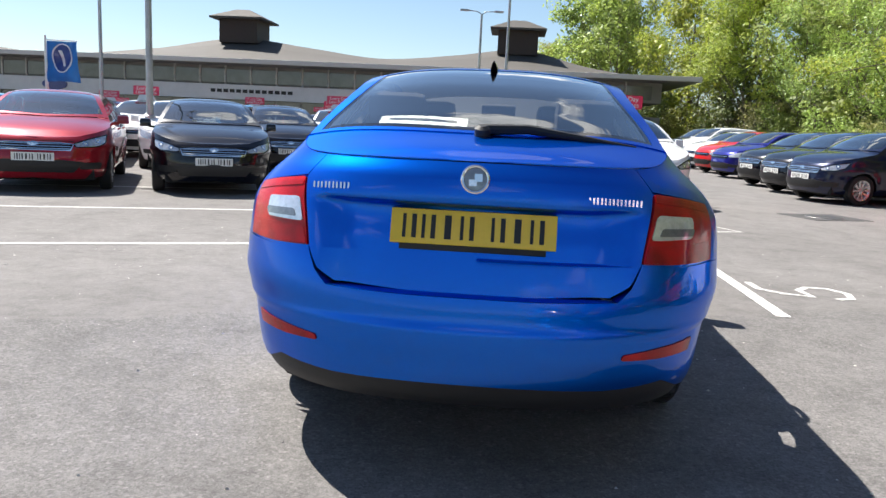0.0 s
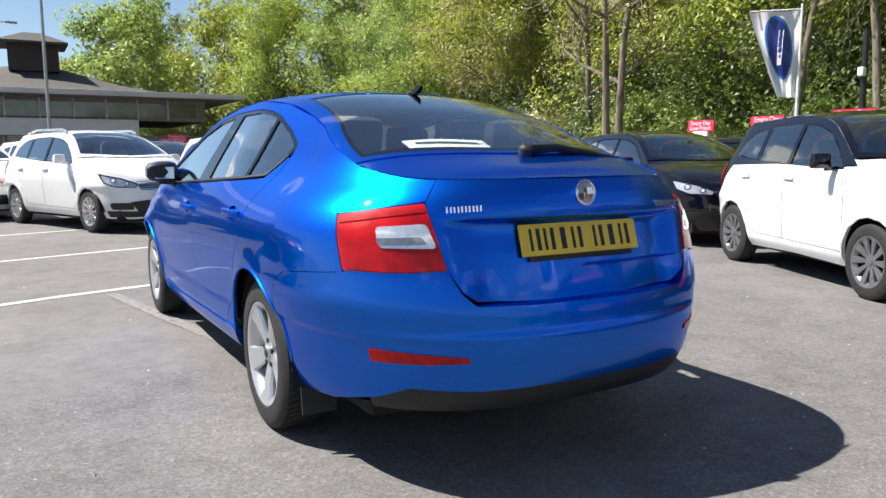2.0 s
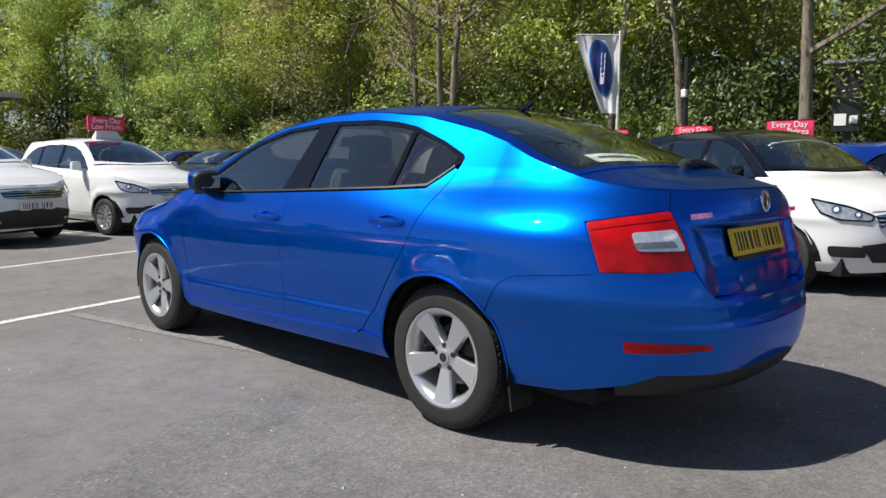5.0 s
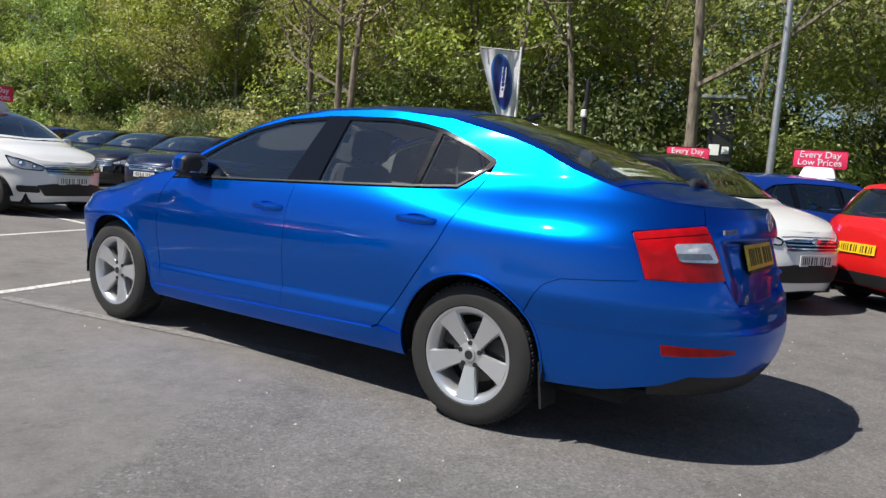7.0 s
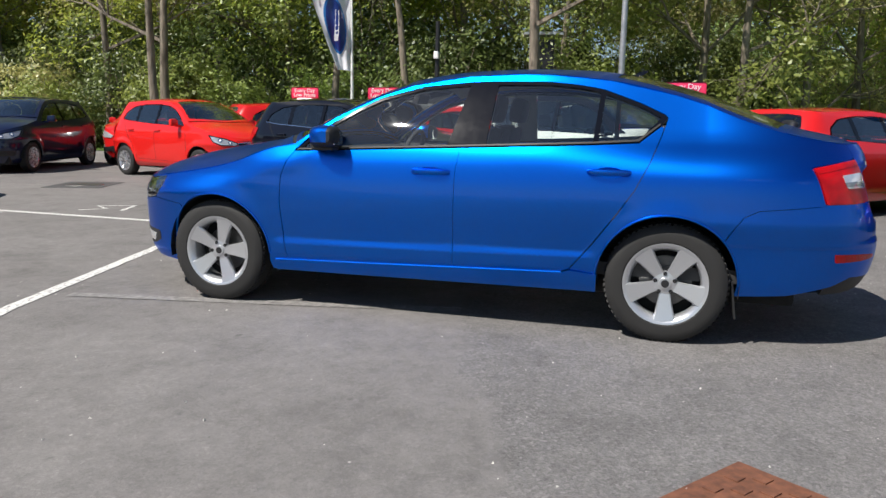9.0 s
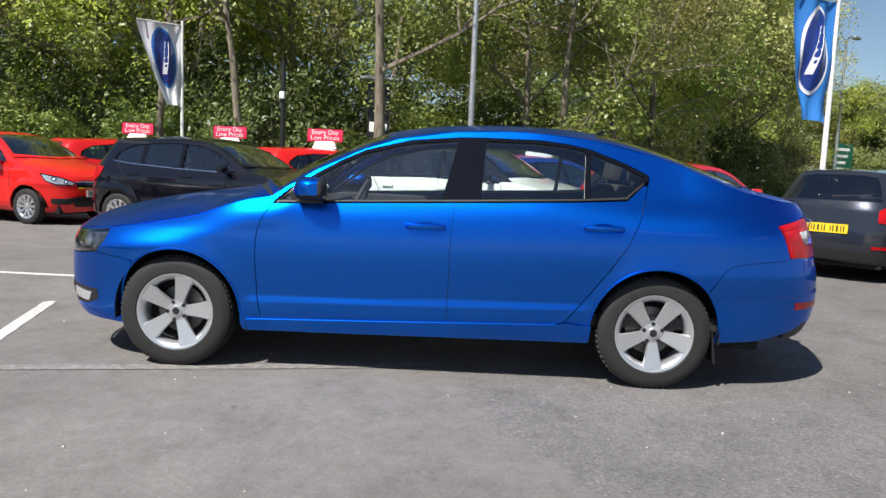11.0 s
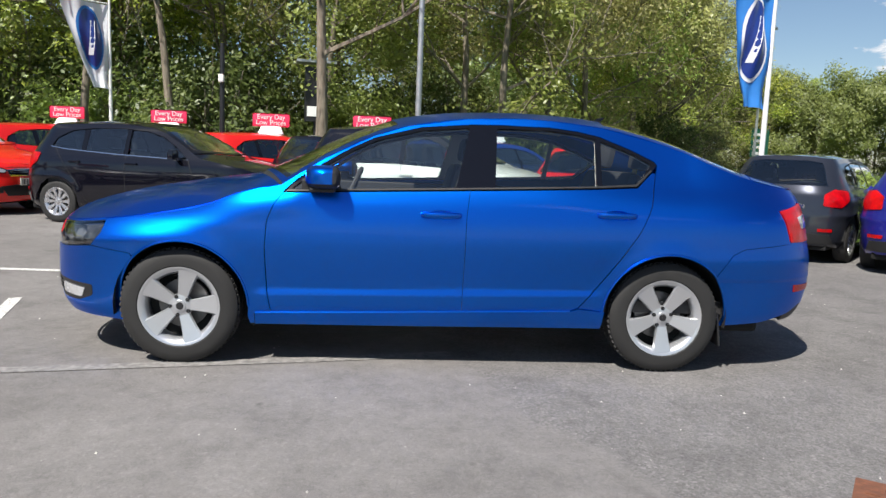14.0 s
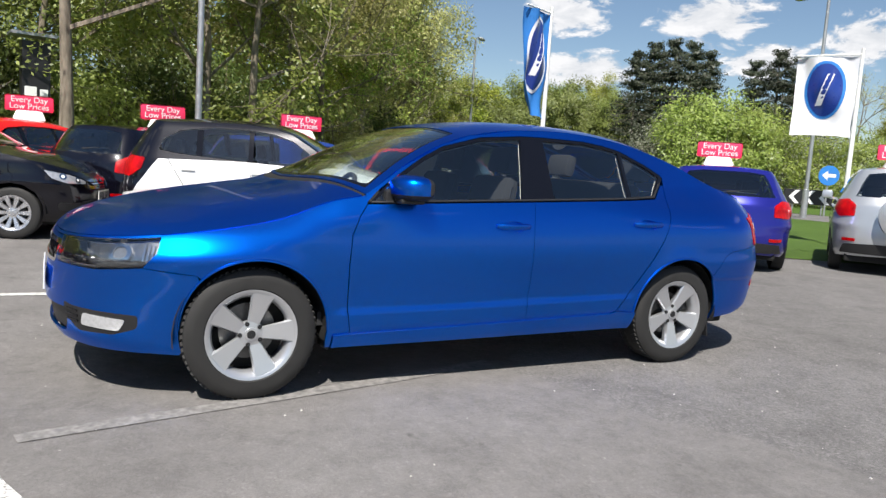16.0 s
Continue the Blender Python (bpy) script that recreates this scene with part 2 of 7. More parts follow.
class Shell:
    """A car's skin: the side surface over (s, z), where s is y along the flank and runs on round the ends, and the top over (u, s)."""

    YR, YF, LEN = -1.5, 1.3, 1.2

    def __init__(self, width, rear, front, edge, centre, tail=None, hubs=(-1.343, 1.343), rz=0.316, flare=0.012, pinch=0.07, nr=None, nf=2.6, scale=(1, 1, 1), shoulder=0.0, tilt=0.0, pinch_z=(0.95, 1.15), ledge=0.0, full=0.0, tuck=0.0):
        self.width, self.rear, self.front = curve(*zip(*width)), curve(*zip(*rear)), curve(*zip(*front))
        self.edge, self.centre = curve(*zip(*edge)), curve(*zip(*centre))
        self.tail = curve(*zip(*tail)) if tail else None
        self.hubs, self.rz, self.flare, self.pinch, self.nf = hubs, rz, flare, pinch, nf
        self.nr = curve(*zip(*nr)) if nr else (lambda z: 3.0 + 0 * z)
        self.k, self.shoulder, self.tilt, self.pinch_z, self.ledge, self.full, self.tuck = scale, shoulder, tilt, pinch_z, ledge, full, tuck

    def s_of(self, x, y):
        """The s of the ray through a plan point."""
        if y < self.YR:
            return self.YR - self.LEN * math.degrees(math.atan2(self.YR - y, x)) / 90
        if y > self.YF:
            return self.YF + self.LEN * math.degrees(math.atan2(y - self.YF, x)) / 90
        return y

    def gate(self, s, z):
        """The side surface with the tailgate's hollow between the rear lamps."""
        return self.side(s, z, True)

    def side(self, s, z, hollow=False):
        s, z = np.asarray(s, float), np.asarray(z, float)
        s, z = np.broadcast_arrays(s, z)
        lo, hi = self.YR - self.LEN, self.YF + self.LEN
        flip = np.where((s < lo) | (s > hi), -1.0, 1.0)
        s = np.where(s < lo, 2 * lo - s, np.where(s > hi, 2 * hi - s, s))
        y = np.clip(s, self.YR, self.YF)
        zt = z + self.tilt * y * smooth(1.06, 0.94, z)
        w = self.width(zt) + self.ledge * smooth(0.455, 0.408, zt) * smooth(0.30, 0.36, zt) * smooth(-1.0, -0.9, y) * smooth(0.97, 0.9, y)
        w = w - self.tuck * smooth(0.555, 0.525, z) * smooth(-1.42, -1.5, y)
        w = w + self.full * smooth(0.78, 0.97, z) * smooth(0.4, 0.95, y)
        w = w * (1 - self.pinch * smooth(*self.pinch_z, z) * smooth(-0.6, -1.6, y)) * (1 - 0.02 * smooth(0.2, 1.3, y) * smooth(0.9, 0.3, z))
        if self.shoulder:
            w = w * (1 - self.shoulder * smooth(-0.15, 0.01, z - self.edge(s)) * smooth(0.45, 1.0, s))
        for h in self.hubs:
            d = np.hypot(y - h, z - self.rz)
            w = w + self.flare * np.exp(-(((d - 0.36) / 0.055) ** 2)) * smooth(0.15, 0.3, z)
        pr, pf = np.clip((self.YR - s) / self.LEN, 0, 1) * np.pi / 2, np.clip((s - self.YF) / self.LEN, 0, 1) * np.pi / 2
        back, nose = self.rear(z), self.front(z)
        if hollow:
            st = 0.592 + 0.054 * np.clip((0.984 - z) / 0.22, 0, 1)
            q = smooth(0, 0.09, pr / (np.pi / 2) - st)
            back = back * (1 - q) + self.tail(z) * q
        dr, df, n = self.YR - back, nose - self.YF, self.nr(z)
        rr = ((np.cos(pr) / w) ** n + (np.sin(pr) / dr) ** n) ** (-1 / n)
        rf = ((np.cos(pf) / w) ** self.nf + (np.sin(pf) / df) ** self.nf) ** (-1 / self.nf)
        x = np.where(pr > 0, rr * np.cos(pr), np.where(pf > 0, rf * np.cos(pf), w))
        yy = np.where(pr > 0, self.YR - rr * np.sin(pr), np.where(pf > 0, self.YF + rf * np.sin(pf), y))
        return np.stack([-x * flip * self.k[0], yy * self.k[1], z * self.k[2]], -1)

    def top(self, u, s):
        u, s = np.broadcast_arrays(np.asarray(u, float), np.asarray(s, float))
        e = self.side(s, self.edge(s))
        ze = e[..., 2] / self.k[2]
        zc = self.centre(e[..., 1] / self.k[1])
        z = ze + np.maximum(zc - ze, 0) * (1 - np.abs(u) ** 2.8)
        return np.stack([-e[..., 0] * u, e[..., 1], z * self.k[2]], -1)

    def s_at(self, y):
        """The s at which the top's edge has this y."""
        ss = np.linspace(self.YR - self.LEN, self.YF + self.LEN, 400)
        ys = self.side(ss, self.edge(ss))[:, 1] / self.k[1]
        return float(np.interp(y, ys, ss))


def dense(poly, step):
    out = []
    for (a, b), (c, d) in zip(poly, poly[1:] + poly[:1]):
        n = max(1, int(math.ceil(math.hypot(c - a, d - b) / step)))
        out += [(a + (c - a) * k / n, b + (d - b) * k / n) for k in range(n)]
    return out


def inset(poly, g):
    """The polygon drawn in by g on all sides."""
    area = sum(a * d - c * b for (a, b), (c, d) in zip(poly, poly[1:] + poly[:1]))
    sg = 1 if area > 0 else -1
    out = []
    for i, (x, y) in enumerate(poly):
        (px, py), (nx, ny) = poly[i - 1], poly[(i + 1) % len(poly)]
        ax, ay, bx, by = x - px, y - py, nx - x, ny - y
        la, lb = math.hypot(ax, ay) or 1, math.hypot(bx, by) or 1
        vx, vy = -ay / la - by / lb, ax / la + bx / lb
        l = math.hypot(vx, vy) or 1
        out.append((x + sg * g * vx / l, y + sg * g * vy / l))
    return out


def rounded(poly, r, n=4):
    """Corners of a polygon cut round by about r."""
    out = []
    for i, p in enumerate(poly):
        p, a, b = Vector(p), Vector(poly[i - 1]), Vector(poly[(i + 1) % len(poly)])
        ra, rb = min(r, (a - p).length * 0.45), min(r, (b - p).length * 0.45)
        q0, q1 = p + (a - p).normalized() * ra, p + (b - p).normalized() * rb
        for k in range(n + 1):
            t = k / n
            v = q0 * (1 - t) ** 2 + p * 2 * t * (1 - t) + q1 * t * t
            out.append((v.x, v.y))
    return out


def patch(name, fn, outer, mat, parent, holes=(), d=0.05, off=0.0, lip=0.012, gap=0.002, mirror=False, label="", db=None):
    """A panel cut by its outline out of a surface fn(a, b), with true surface normals and edges turned in by lip."""
    outer = inset(dense(outer, d * 0.6), gap) if gap else dense(outer, d * 0.6)
    loops = [outer] + [dense(list(h), d * 0.6) for h in holes]
    flat = [p for l in loops for p in l]
    from_tess = tess([[Vector((a, b, 0)) for a, b in l] for l in loops])
    bm = bmesh.new()
    vs = [bm.verts.new((a, b, 0)) for a, b in flat]
    for t in from_tess:
        if len(set(t)) == 3:
            try:
                bm.faces.new([vs[i] for i in t])
            except ValueError:
                pass
    lo, hi = np.min(flat, 0), np.max(flat, 0)
    for ax in (0, 1):
        g = d if ax == 0 else (db or d)
        k = math.floor(lo[ax] / g) + 1
        while k * g < hi[ax]:
            co = Vector((k * g, 0, 0)) if ax == 0 else Vector((0, k * g, 0))
            bmesh.ops.bisect_plane(bm, geom=bm.verts[:] + bm.edges[:] + bm.faces[:], dist=1e-5, plane_co=co, plane_no=(1, 0, 0) if ax == 0 else (0, 1, 0))
            k += 1
    bm.verts.index_update()
    uv = np.array([v.co[:2] for v in bm.verts])
    e = 1e-4
    p = fn(uv[:, 0], uv[:, 1])
    du = fn(uv[:, 0] + e, uv[:, 1]) - fn(uv[:, 0] - e, uv[:, 1])
    dv = fn(uv[:, 0], uv[:, 1] + e) - fn(uv[:, 0], uv[:, 1] - e)
    nr = np.cross(du, dv)
    ln = np.linalg.norm(nr, axis=1, keepdims=True)
    nr = nr / np.maximum(ln, 1e-12)
    nr[ln[:, 0] < 1e-12] = (0, 0, 1)
    out = p - np.array([0, 0, 0.62])
    if (nr * out).sum() < 0:
        nr = -nr
    p = p + off * nr
    if mirror:
        p, nr = p * (-1, 1, 1), nr * (-1, 1, 1)
    faces, loopn, verts = [], [], [tuple(v) for v in p]
    for f in bm.faces:
        ids = [v.index for v in f.verts]
        q = p[ids]
        fnv = np.cross(q, np.roll(q, -1, 0)).sum(0)
        if fnv @ nr[ids].mean(0) < 0:
            ids.reverse()
        faces.append(ids)
        loopn += [nr[i] for i in ids]
    if lip:
        low = {}
        for ed in bm.edges:
            if len(ed.link_faces) == 1:
                i, j = ed.verts[0].index, ed.verts[1].index
                base = len(verts)
                quad = [p[i], p[j], p[j] - nr[j] * lip, p[i] - nr[i] * lip]
                inner = p[[v.index for v in ed.link_faces[0].verts]].mean(0)
                fnv = np.cross(quad[1] - quad[0], quad[3] - quad[0])
                if fnv @ ((quad[0] + quad[1]) / 2 - inner) < 0:
                    quad = [quad[1], quad[0], quad[3], quad[2]]
                    fnv = -fnv
                fnv = fnv / (np.linalg.norm(fnv) or 1)
                verts += [tuple(v) for v in quad]
                faces.append([base, base + 1, base + 2, base + 3])
                loopn += [fnv] * 4
    bm.free()
    return raw(name, verts, faces, mat, parent, label, normals=loopn)


def geometry_tess(loops):
    from mathutils.geometry import tessellate_polygon
    return tessellate_polygon(loops)


def tess(loops):
    """Triangles that fill the first loop, less the others."""
    tri = geometry_tess(loops)
    return [tuple(t) for t in tri]

# ---- ground ----


def asphalt():
    k = Mat("worn_asphalt").set(Roughness=0.9, Specular_IOR_Level=0.3)
    co = k.coord()
    xyz = k.node("SeparateXYZ", {0: co})
    # newer patch south of a wavering joint
    joint = k.math("ADD", k.math("SUBTRACT", xyz.outputs[1], k.math("MULTIPLY", xyz.outputs[0], 0.30)), k.math("MULTIPLY", k.math("SUBTRACT", k.noise(0.9, 3.0), 0.5), 0.9))
    new_part = k.math("MULTIPLY", k.math("ADD", joint, 0.02), -14.0, True)
    grit = k.noise(240.0, 3.0, 0.8)
    cell = k.node("TexVoronoi", {"Scale": 85.0, "Vector": co})
    chip = k.node("SeparateColor", {0: cell.outputs["Color"]}).outputs[0]
    small = k.node("SeparateColor", {0: k.node("TexVoronoi", {"Scale": 190.0, "Vector": co}).outputs["Color"]}).outputs[1]
    broad, mid, fine = k.noise(0.35, 5.0), k.noise(2.3, 6.0, 0.7), k.noise(11.0, 5.0, 0.75)
    old = k.ramp(broad, [(0.25, (0.146, 0.138, 0.132)), (0.55, (0.178, 0.169, 0.163)), (0.8, (0.210, 0.200, 0.192))])
    fresh = k.ramp(broad, [(0.3, (0.138, 0.132, 0.128)), (0.7, (0.180, 0.172, 0.167))])
    col = k.mix(new_part, old, fresh)
    col = k.mix(1.0, col, k.ramp(mid, [(0.28, 0.74), (0.5, 1.0), (0.75, 1.14)]), "MULTIPLY")
    col = k.mix(1.0, col, k.ramp(fine, [(0.28, 0.84), (0.5, 1.0), (0.72, 1.14)]), "MULTIPLY")
    stones = k.mix(0.5, k.ramp(chip, [(0.0, 0.45), (0.35, 0.82), (0.7, 1.12), (0.92, 1.42), (1.0, 2.2)]), k.ramp(small, [(0.0, 0.5), (0.5, 0.98), (1.0, 1.6)]))
    col = k.mix(k.math("ADD", 0.28, k.math("MULTIPLY", new_part, 0.40)), col, k.mix(1.0, col, stones, "MULTIPLY"))
    col = k.mix(1.0, col, k.ramp(grit, [(0.3, 0.82), (0.7, 1.18)]), "MULTIPLY")
    spots = k.ramp(k.noise(5.5, 2.0), [(0.70, 0.0), (0.78, 0.55)])
    col = k.mix(spots, col, (0.06, 0.058, 0.056))
    # drips of oil
    drip = k.math("MULTIPLY", k.ramp(k.noise(16.0, 3.0, 0.6), [(0.70, 0.0), (0.76, 0.7)]), k.ramp(k.noise(0.8, 2.0), [(0.5, 0.0), (0.62, 1.0)]))
    col = k.mix(drip, col, (0.045, 0.044, 0.043))
    # pale scuffs and crumbs
    crumb = k.node("TexVoronoi", {"Scale": 9.0, "Vector": co}).outputs["Distance"]
    col = k.mix(k.math("MULTIPLY", k.ramp(crumb, [(0.045, 1.0), (0.065, 0.0)]), k.ramp(k.noise(3.1, 1.0), [(0.58, 0.0), (0.62, 0.8)])), col, (0.42, 0.40, 0.37))
    k.color(col)
    k.bump(k.math("ADD", k.math("ADD", k.math("MULTIPLY", k.math("ADD", chip, k.math("MULTIPLY", small, 0.5)), k.math("ADD", 0.5, new_part)), grit), 0.0), 0.5, 0.006)
    return k.m


def worn_white():
    """Road paint, worn through to the asphalt in flecks."""
    k = Mat("worn_white_paint").set(Roughness=0.8)
    w = k.ramp(k.noise(38.0, 5.0, 0.75), [(0.40, (0.16, 0.155, 0.15)), (0.50, (0.62, 0.61, 0.58)), (0.7, (0.74, 0.73, 0.70))])
    k.color(w).bump(k.noise(200.0), 0.3, 0.003)
    return k.m


M_ASPHALT, M_LINE = asphalt(), worn_white()
M_FADED = plain("faded_paint", (0.192, 0.184, 0.176), 0.9, spread=0.4, scale=25, bump=0.3)


def grass_mat():
    k = Mat("mown_grass").set(Roughness=0.9, Specular_IOR_Level=0.2)
    k.color(k.mix(0.5, k.ramp(k.noise(0.5, 5.0), [(0.3, (0.05, 0.10, 0.018)), (0.7, (0.10, 0.17, 0.03))]), k.ramp(k.noise(30.0, 4.0, 0.8), [(0.3, (0.035, 0.075, 0.012)), (0.7, (0.13, 0.20, 0.04))])))
    k.bump(k.noise(60.0, 3.0), 0.8, 0.05)
    return k.m


M_GRASS = grass_mat()
big = 900.0
ground = raw("ground", [(-big, -big, 0), (big, -big, 0), (big, big, 0), (-big, big, 0)], [(0, 1, 2, 3)], M_ASPHALT)
tagged(ground, "worn grey asphalt car park with patched repairs", "ground", kind="structure")


def stripe(name, pts, w, mat, label, z=0.004):
    """A painted line along points on the ground."""
    vs, fs = [], []
    for i, p in enumerate(pts):
        a, b = Vector(pts[max(i - 1, 0)]), Vector(pts[min(i + 1, len(pts) - 1)])
        d = (b - a).normalized()
        n = Vector((-d.y, d.x)) * w / 2
        vs += [(p[0] + n.x, p[1] + n.y, z), (p[0] - n.x, p[1] - n.y, z)]
    for i in range(len(pts) - 1):
        fs.append((2 * i, 2 * i + 1, 2 * i + 3, 2 * i + 2))
    return tagged(raw(name, vs, fs, mat), label, "road marking", "bay lines", kind="structure")


stripe("bay_line", [(0.75, 2.98), (-1.5, 2.36), (-4.3, 1.25), (-9.0, -0.6)], 0.09, M_LINE, "worn white painted bay line on asphalt")
stripe("bay_line", [(1.95, 6.15), (-0.8, 5.35), (-3.2, 4.55), (-9.5, 2.2)], 0.09, M_LINE, "worn white painted bay line on asphalt")
stripe("bay_line", [(1.95, 9.2), (-1.3, 8.3), (-4.3, 7.2), (-10.0, 5.0)], 0.09, M_LINE, "worn white painted bay line on asphalt")
stripe("bay_line", [(2.0, 0.45), (1.98, 2.4), (2.05, 6.1), (2.2, 9.6)], 0.10, M_LINE, "long white painted line along the bays")
stripe("old_bay_line", [(-1.08, 2.3), (-0.9, 1.4), (-0.72, 0.5), (-0.56, -0.16)], 0.10, M_FADED, "faded grey trace of an old bay line")

# ---- the blue car ----
HERO = Shell(
    width=[(0.10, 0.74), (0.20, 0.80), (0.27, 0.846), (0.31, 0.860), (0.37, 0.868), (0.40, 0.871), (0.45, 0.876), (0.50, 0.883), (0.55, 0.890), (0.60, 0.896), (0.65, 0.900), (0.70, 0.902), (0.75, 0.900), (0.80, 0.896), (0.85, 0.8885), (0.90, 0.8775), (0.95, 0.861), (1.0, 0.840), (1.03, 0.825), (1.10, 0.787), (1.2, 0.728), (1.3, 0.668), (1.36, 0.630), (1.42, 0.59), (1.5, 0.50)],
    rear=[(0.10, -2.20), (0.25, -2.35), (0.33, -2.415), (0.42, -2.445), (0.50, -2.457), (0.54, -2.456), (0.575, -2.446), (0.62, -2.440), (0.7, -2.422), (0.8, -2.392), (0.9, -2.372), (1.0, -2.352), (1.06, -2.315), (1.3, -2.1)],
    front=[(0.10, 2.05), (0.2, 2.13), (0.3, 2.19), (0.45, 2.206), (0.55, 2.20), (0.65, 2.19), (0.72, 2.165), (0.765, 2.13), (0.85, 2.06), (1.0, 1.9)],
    tail=[(0.10, -2.20), (0.55, -2.39), (0.66, -2.372), (0.8, -2.342), (0.900, -2.318), (0.912, -2.324), (0.928, -2.362), (0.94, -2.364), (1.0, -2.352), (1.06, -2.315), (1.3, -2.1)],
    edge=[(-2.7, 1.06), (-2.3, 1.056), (-2.16, 1.06), (-1.94, 1.098), (-1.7, 1.172), (-1.5, 1.245), (-1.34, 1.296), (-1.0, 1.372), (-0.68, 1.403), (-0.52, 1.408), (-0.2, 1.393), (0.13, 1.34), (0.32, 1.275), (0.578, 1.146), (0.7, 1.066), (0.8, 1.0), (0.95, 0.970), (1.05, 0.938), (1.18, 0.886), (1.3, 0.853), (1.425, 0.825), (1.567, 0.800), (1.692, 0.779), (1.873, 0.758), (2.167, 0.742), (2.5, 0.738)],
    centre=[(-2.4, 1.05), (-2.3, 1.06), (-2.2, 1.093), (-2.0, 1.138), (-1.76, 1.228), (-1.4, 1.356), (-1.06, 1.432), (-0.8, 1.455), (-0.54, 1.461), (-0.2, 1.45), (0.14, 1.408), (0.35, 1.348), (0.6, 1.24), (0.9, 1.095), (1.05, 1.03), (1.3, 0.988), (1.6, 0.938), (1.9, 0.868), (2.0, 0.835), (2.08, 0.80), (2.13, 0.766), (2.16, 0.738)],
    nr=[(0.2, 2.7), (0.5, 2.7), (0.76, 2.75), (0.96, 2.7), (1.06, 2.7), (1.3, 2.2)], shoulder=0.04, tilt=0.022, ledge=0.013, tuck=0.012, full=0.030, pinch=0.125, pinch_z=(0.86, 1.14),
)


def arc(cy, cz, r, a0, a1, n=18):
    return [(cy + r * math.cos(radians(a0 + (a1 - a0) * k / n)), cz + r * math.sin(radians(a0 + (a1 - a0) * k / n))) for k in range(n + 1)]


WHEELS = {}


def wheel(name, parent, x, y, r, rim, side, spokes=5, mat=None, width=0.205, steer=0.0, fancy=True, twin=False):
    """A wheel like one built before is a copy of it."""
    key = (r, rim, spokes, mat.name if mat else "", width, steer, fancy)
    m = pose(x, y, r, 0, 0, 180 if side > 0 else 0)
    if key in WHEELS:
        w = copy_thing(WHEELS[key], m)
        w.parent = parent
        return w
    WHEELS[key] = new_wheel(name, parent, x, y, r, rim, side, spokes, mat, width, steer, fancy, twin)
    return WHEELS[key]


def new_wheel(name, parent, x, y, r, rim, side, spokes=5, mat=None, width=0.205, steer=0.0, fancy=True, twin=False):
    """An alloy wheel at (x, y): its outer face looks to side (-1: -x)."""
    w = thing(name, "", "")
    w.parent = parent
    w.matrix_basis = pose(x, y, r, 0, 0, 180 if side > 0 else 0)
    h = width / 2
    bm = bmesh.new()
    lathe(bm, [(-h * 0.86, rim), (-h * 0.98, rim + 0.012), (-h, (rim + r) / 2), (-h * 0.93, r - 0.022), (-h * 0.80, r - 0.006), (-h * 0.3, r), (h * 0.3, r), (h * 0.80, r - 0.006), (h, (rim + r) / 2), (h * 0.9, rim)], 48)
    part("tyre", bm, M_RUBBER, w, smooth=True)
    if fancy:
        bm = bmesh.new()
        for k in range(64):
            a = 2 * math.pi * k / 64
            m = Matrix.Rotation(a, 4, "X") @ Matrix.Translation((0, 0, r - 0.004)) @ Matrix.Rotation(radians(24), 4, "Z")
            for q in (-1, 1):
                box(bm, q * h * 0.55 - 0.022, q * h * 0.55 + 0.022, -0.009, 0.009, -0.006, 0.006, m=m)
        tagged(part("tread", bm, M_RUBBER, w), kind="stuff")
    bm = bmesh.new()
    lathe(bm, [(h * 0.8, rim - 0.01), (-h * 0.55, rim - 0.035), (-h * 0.80, rim - 0.022), (-h * 0.93, rim - 0.006), (-h * 0.95, rim + 0.006), (-h * 0.84, rim + 0.004)], 48)
    part("rim", bm, mat or M_ALLOY, w, smooth=True)
    n = spokes
    for k in range(n):
        bm = bmesh.new()
        segs = [(0.045, 0.028, -h * 0.60), (rim * 0.45, 0.037, -h * 0.68), (rim * 0.75, 0.049, -h * 0.77), (rim - 0.012, 0.062, -h * 0.86)]
        if not fancy:
            segs = [segs[0], segs[-1]]
        rows = []
        for rr, hw, xx in segs:
            if twin:
                hw *= 0.5
            rows.append([bm.verts.new((xx + 0.006, -hw, rr)), bm.verts.new((xx - 0.006, -hw * 0.84, rr)), bm.verts.new((xx - 0.004, hw * 0.86, rr)), bm.verts.new((xx + 0.006, hw, rr)), bm.verts.new((xx + 0.045, hw * 0.7, rr)), bm.verts.new((xx + 0.045, -hw * 0.7, rr))])
        for r0, r1 in zip(rows, rows[1:]):
            for j in range(6):
                bm.faces.new((r0[j], r0[(j + 1) % 6], r1[(j + 1) % 6], r1[j]))
        bm.faces.new(rows[0]), bm.faces.new(rows[-1])
        bmesh.ops.transform(bm, matrix=Matrix.Rotation(2 * math.pi * k / n + steer, 4, "X"), verts=bm.verts)
        part("spoke", bm, mat or M_ALLOY, w, smooth=fancy)
    bm = bmesh.new()
    lathe(bm, [(-h * 0.45, 0.066), (-h * 0.66, 0.062), (-h * 0.70, 0.032), (-h * 0.76, 0.030), (-h * 0.78, 0.001)], 24)
    hub = part("hub", bm, mat or M_ALLOY, w, smooth=True)
    if fancy:
        bm = bmesh.new()
        lathe(bm, [(-h * 0.77, 0.021), (-h * 0.80, 0.019), (-h * 0.80, 0.001)], 16)
        part("centre_cap", bm, M_BLACKPL, hub)
        for k in range(5):
            bm = bmesh.new()
            a = 2 * math.pi * (k + 0.5) / 5 + steer
            lathe(bm, [(-h * 0.55, 0.011), (-h * 0.72, 0.011), (-h * 0.72, 0.001)], 10)
            bmesh.ops.translate(bm, verts=bm.verts, vec=(0, 0.052 * math.sin(-a), 0.052 * math.cos(a)))
            part("wheel_bolt", bm, M_BLACKPL, hub)
    bm = bmesh.new()
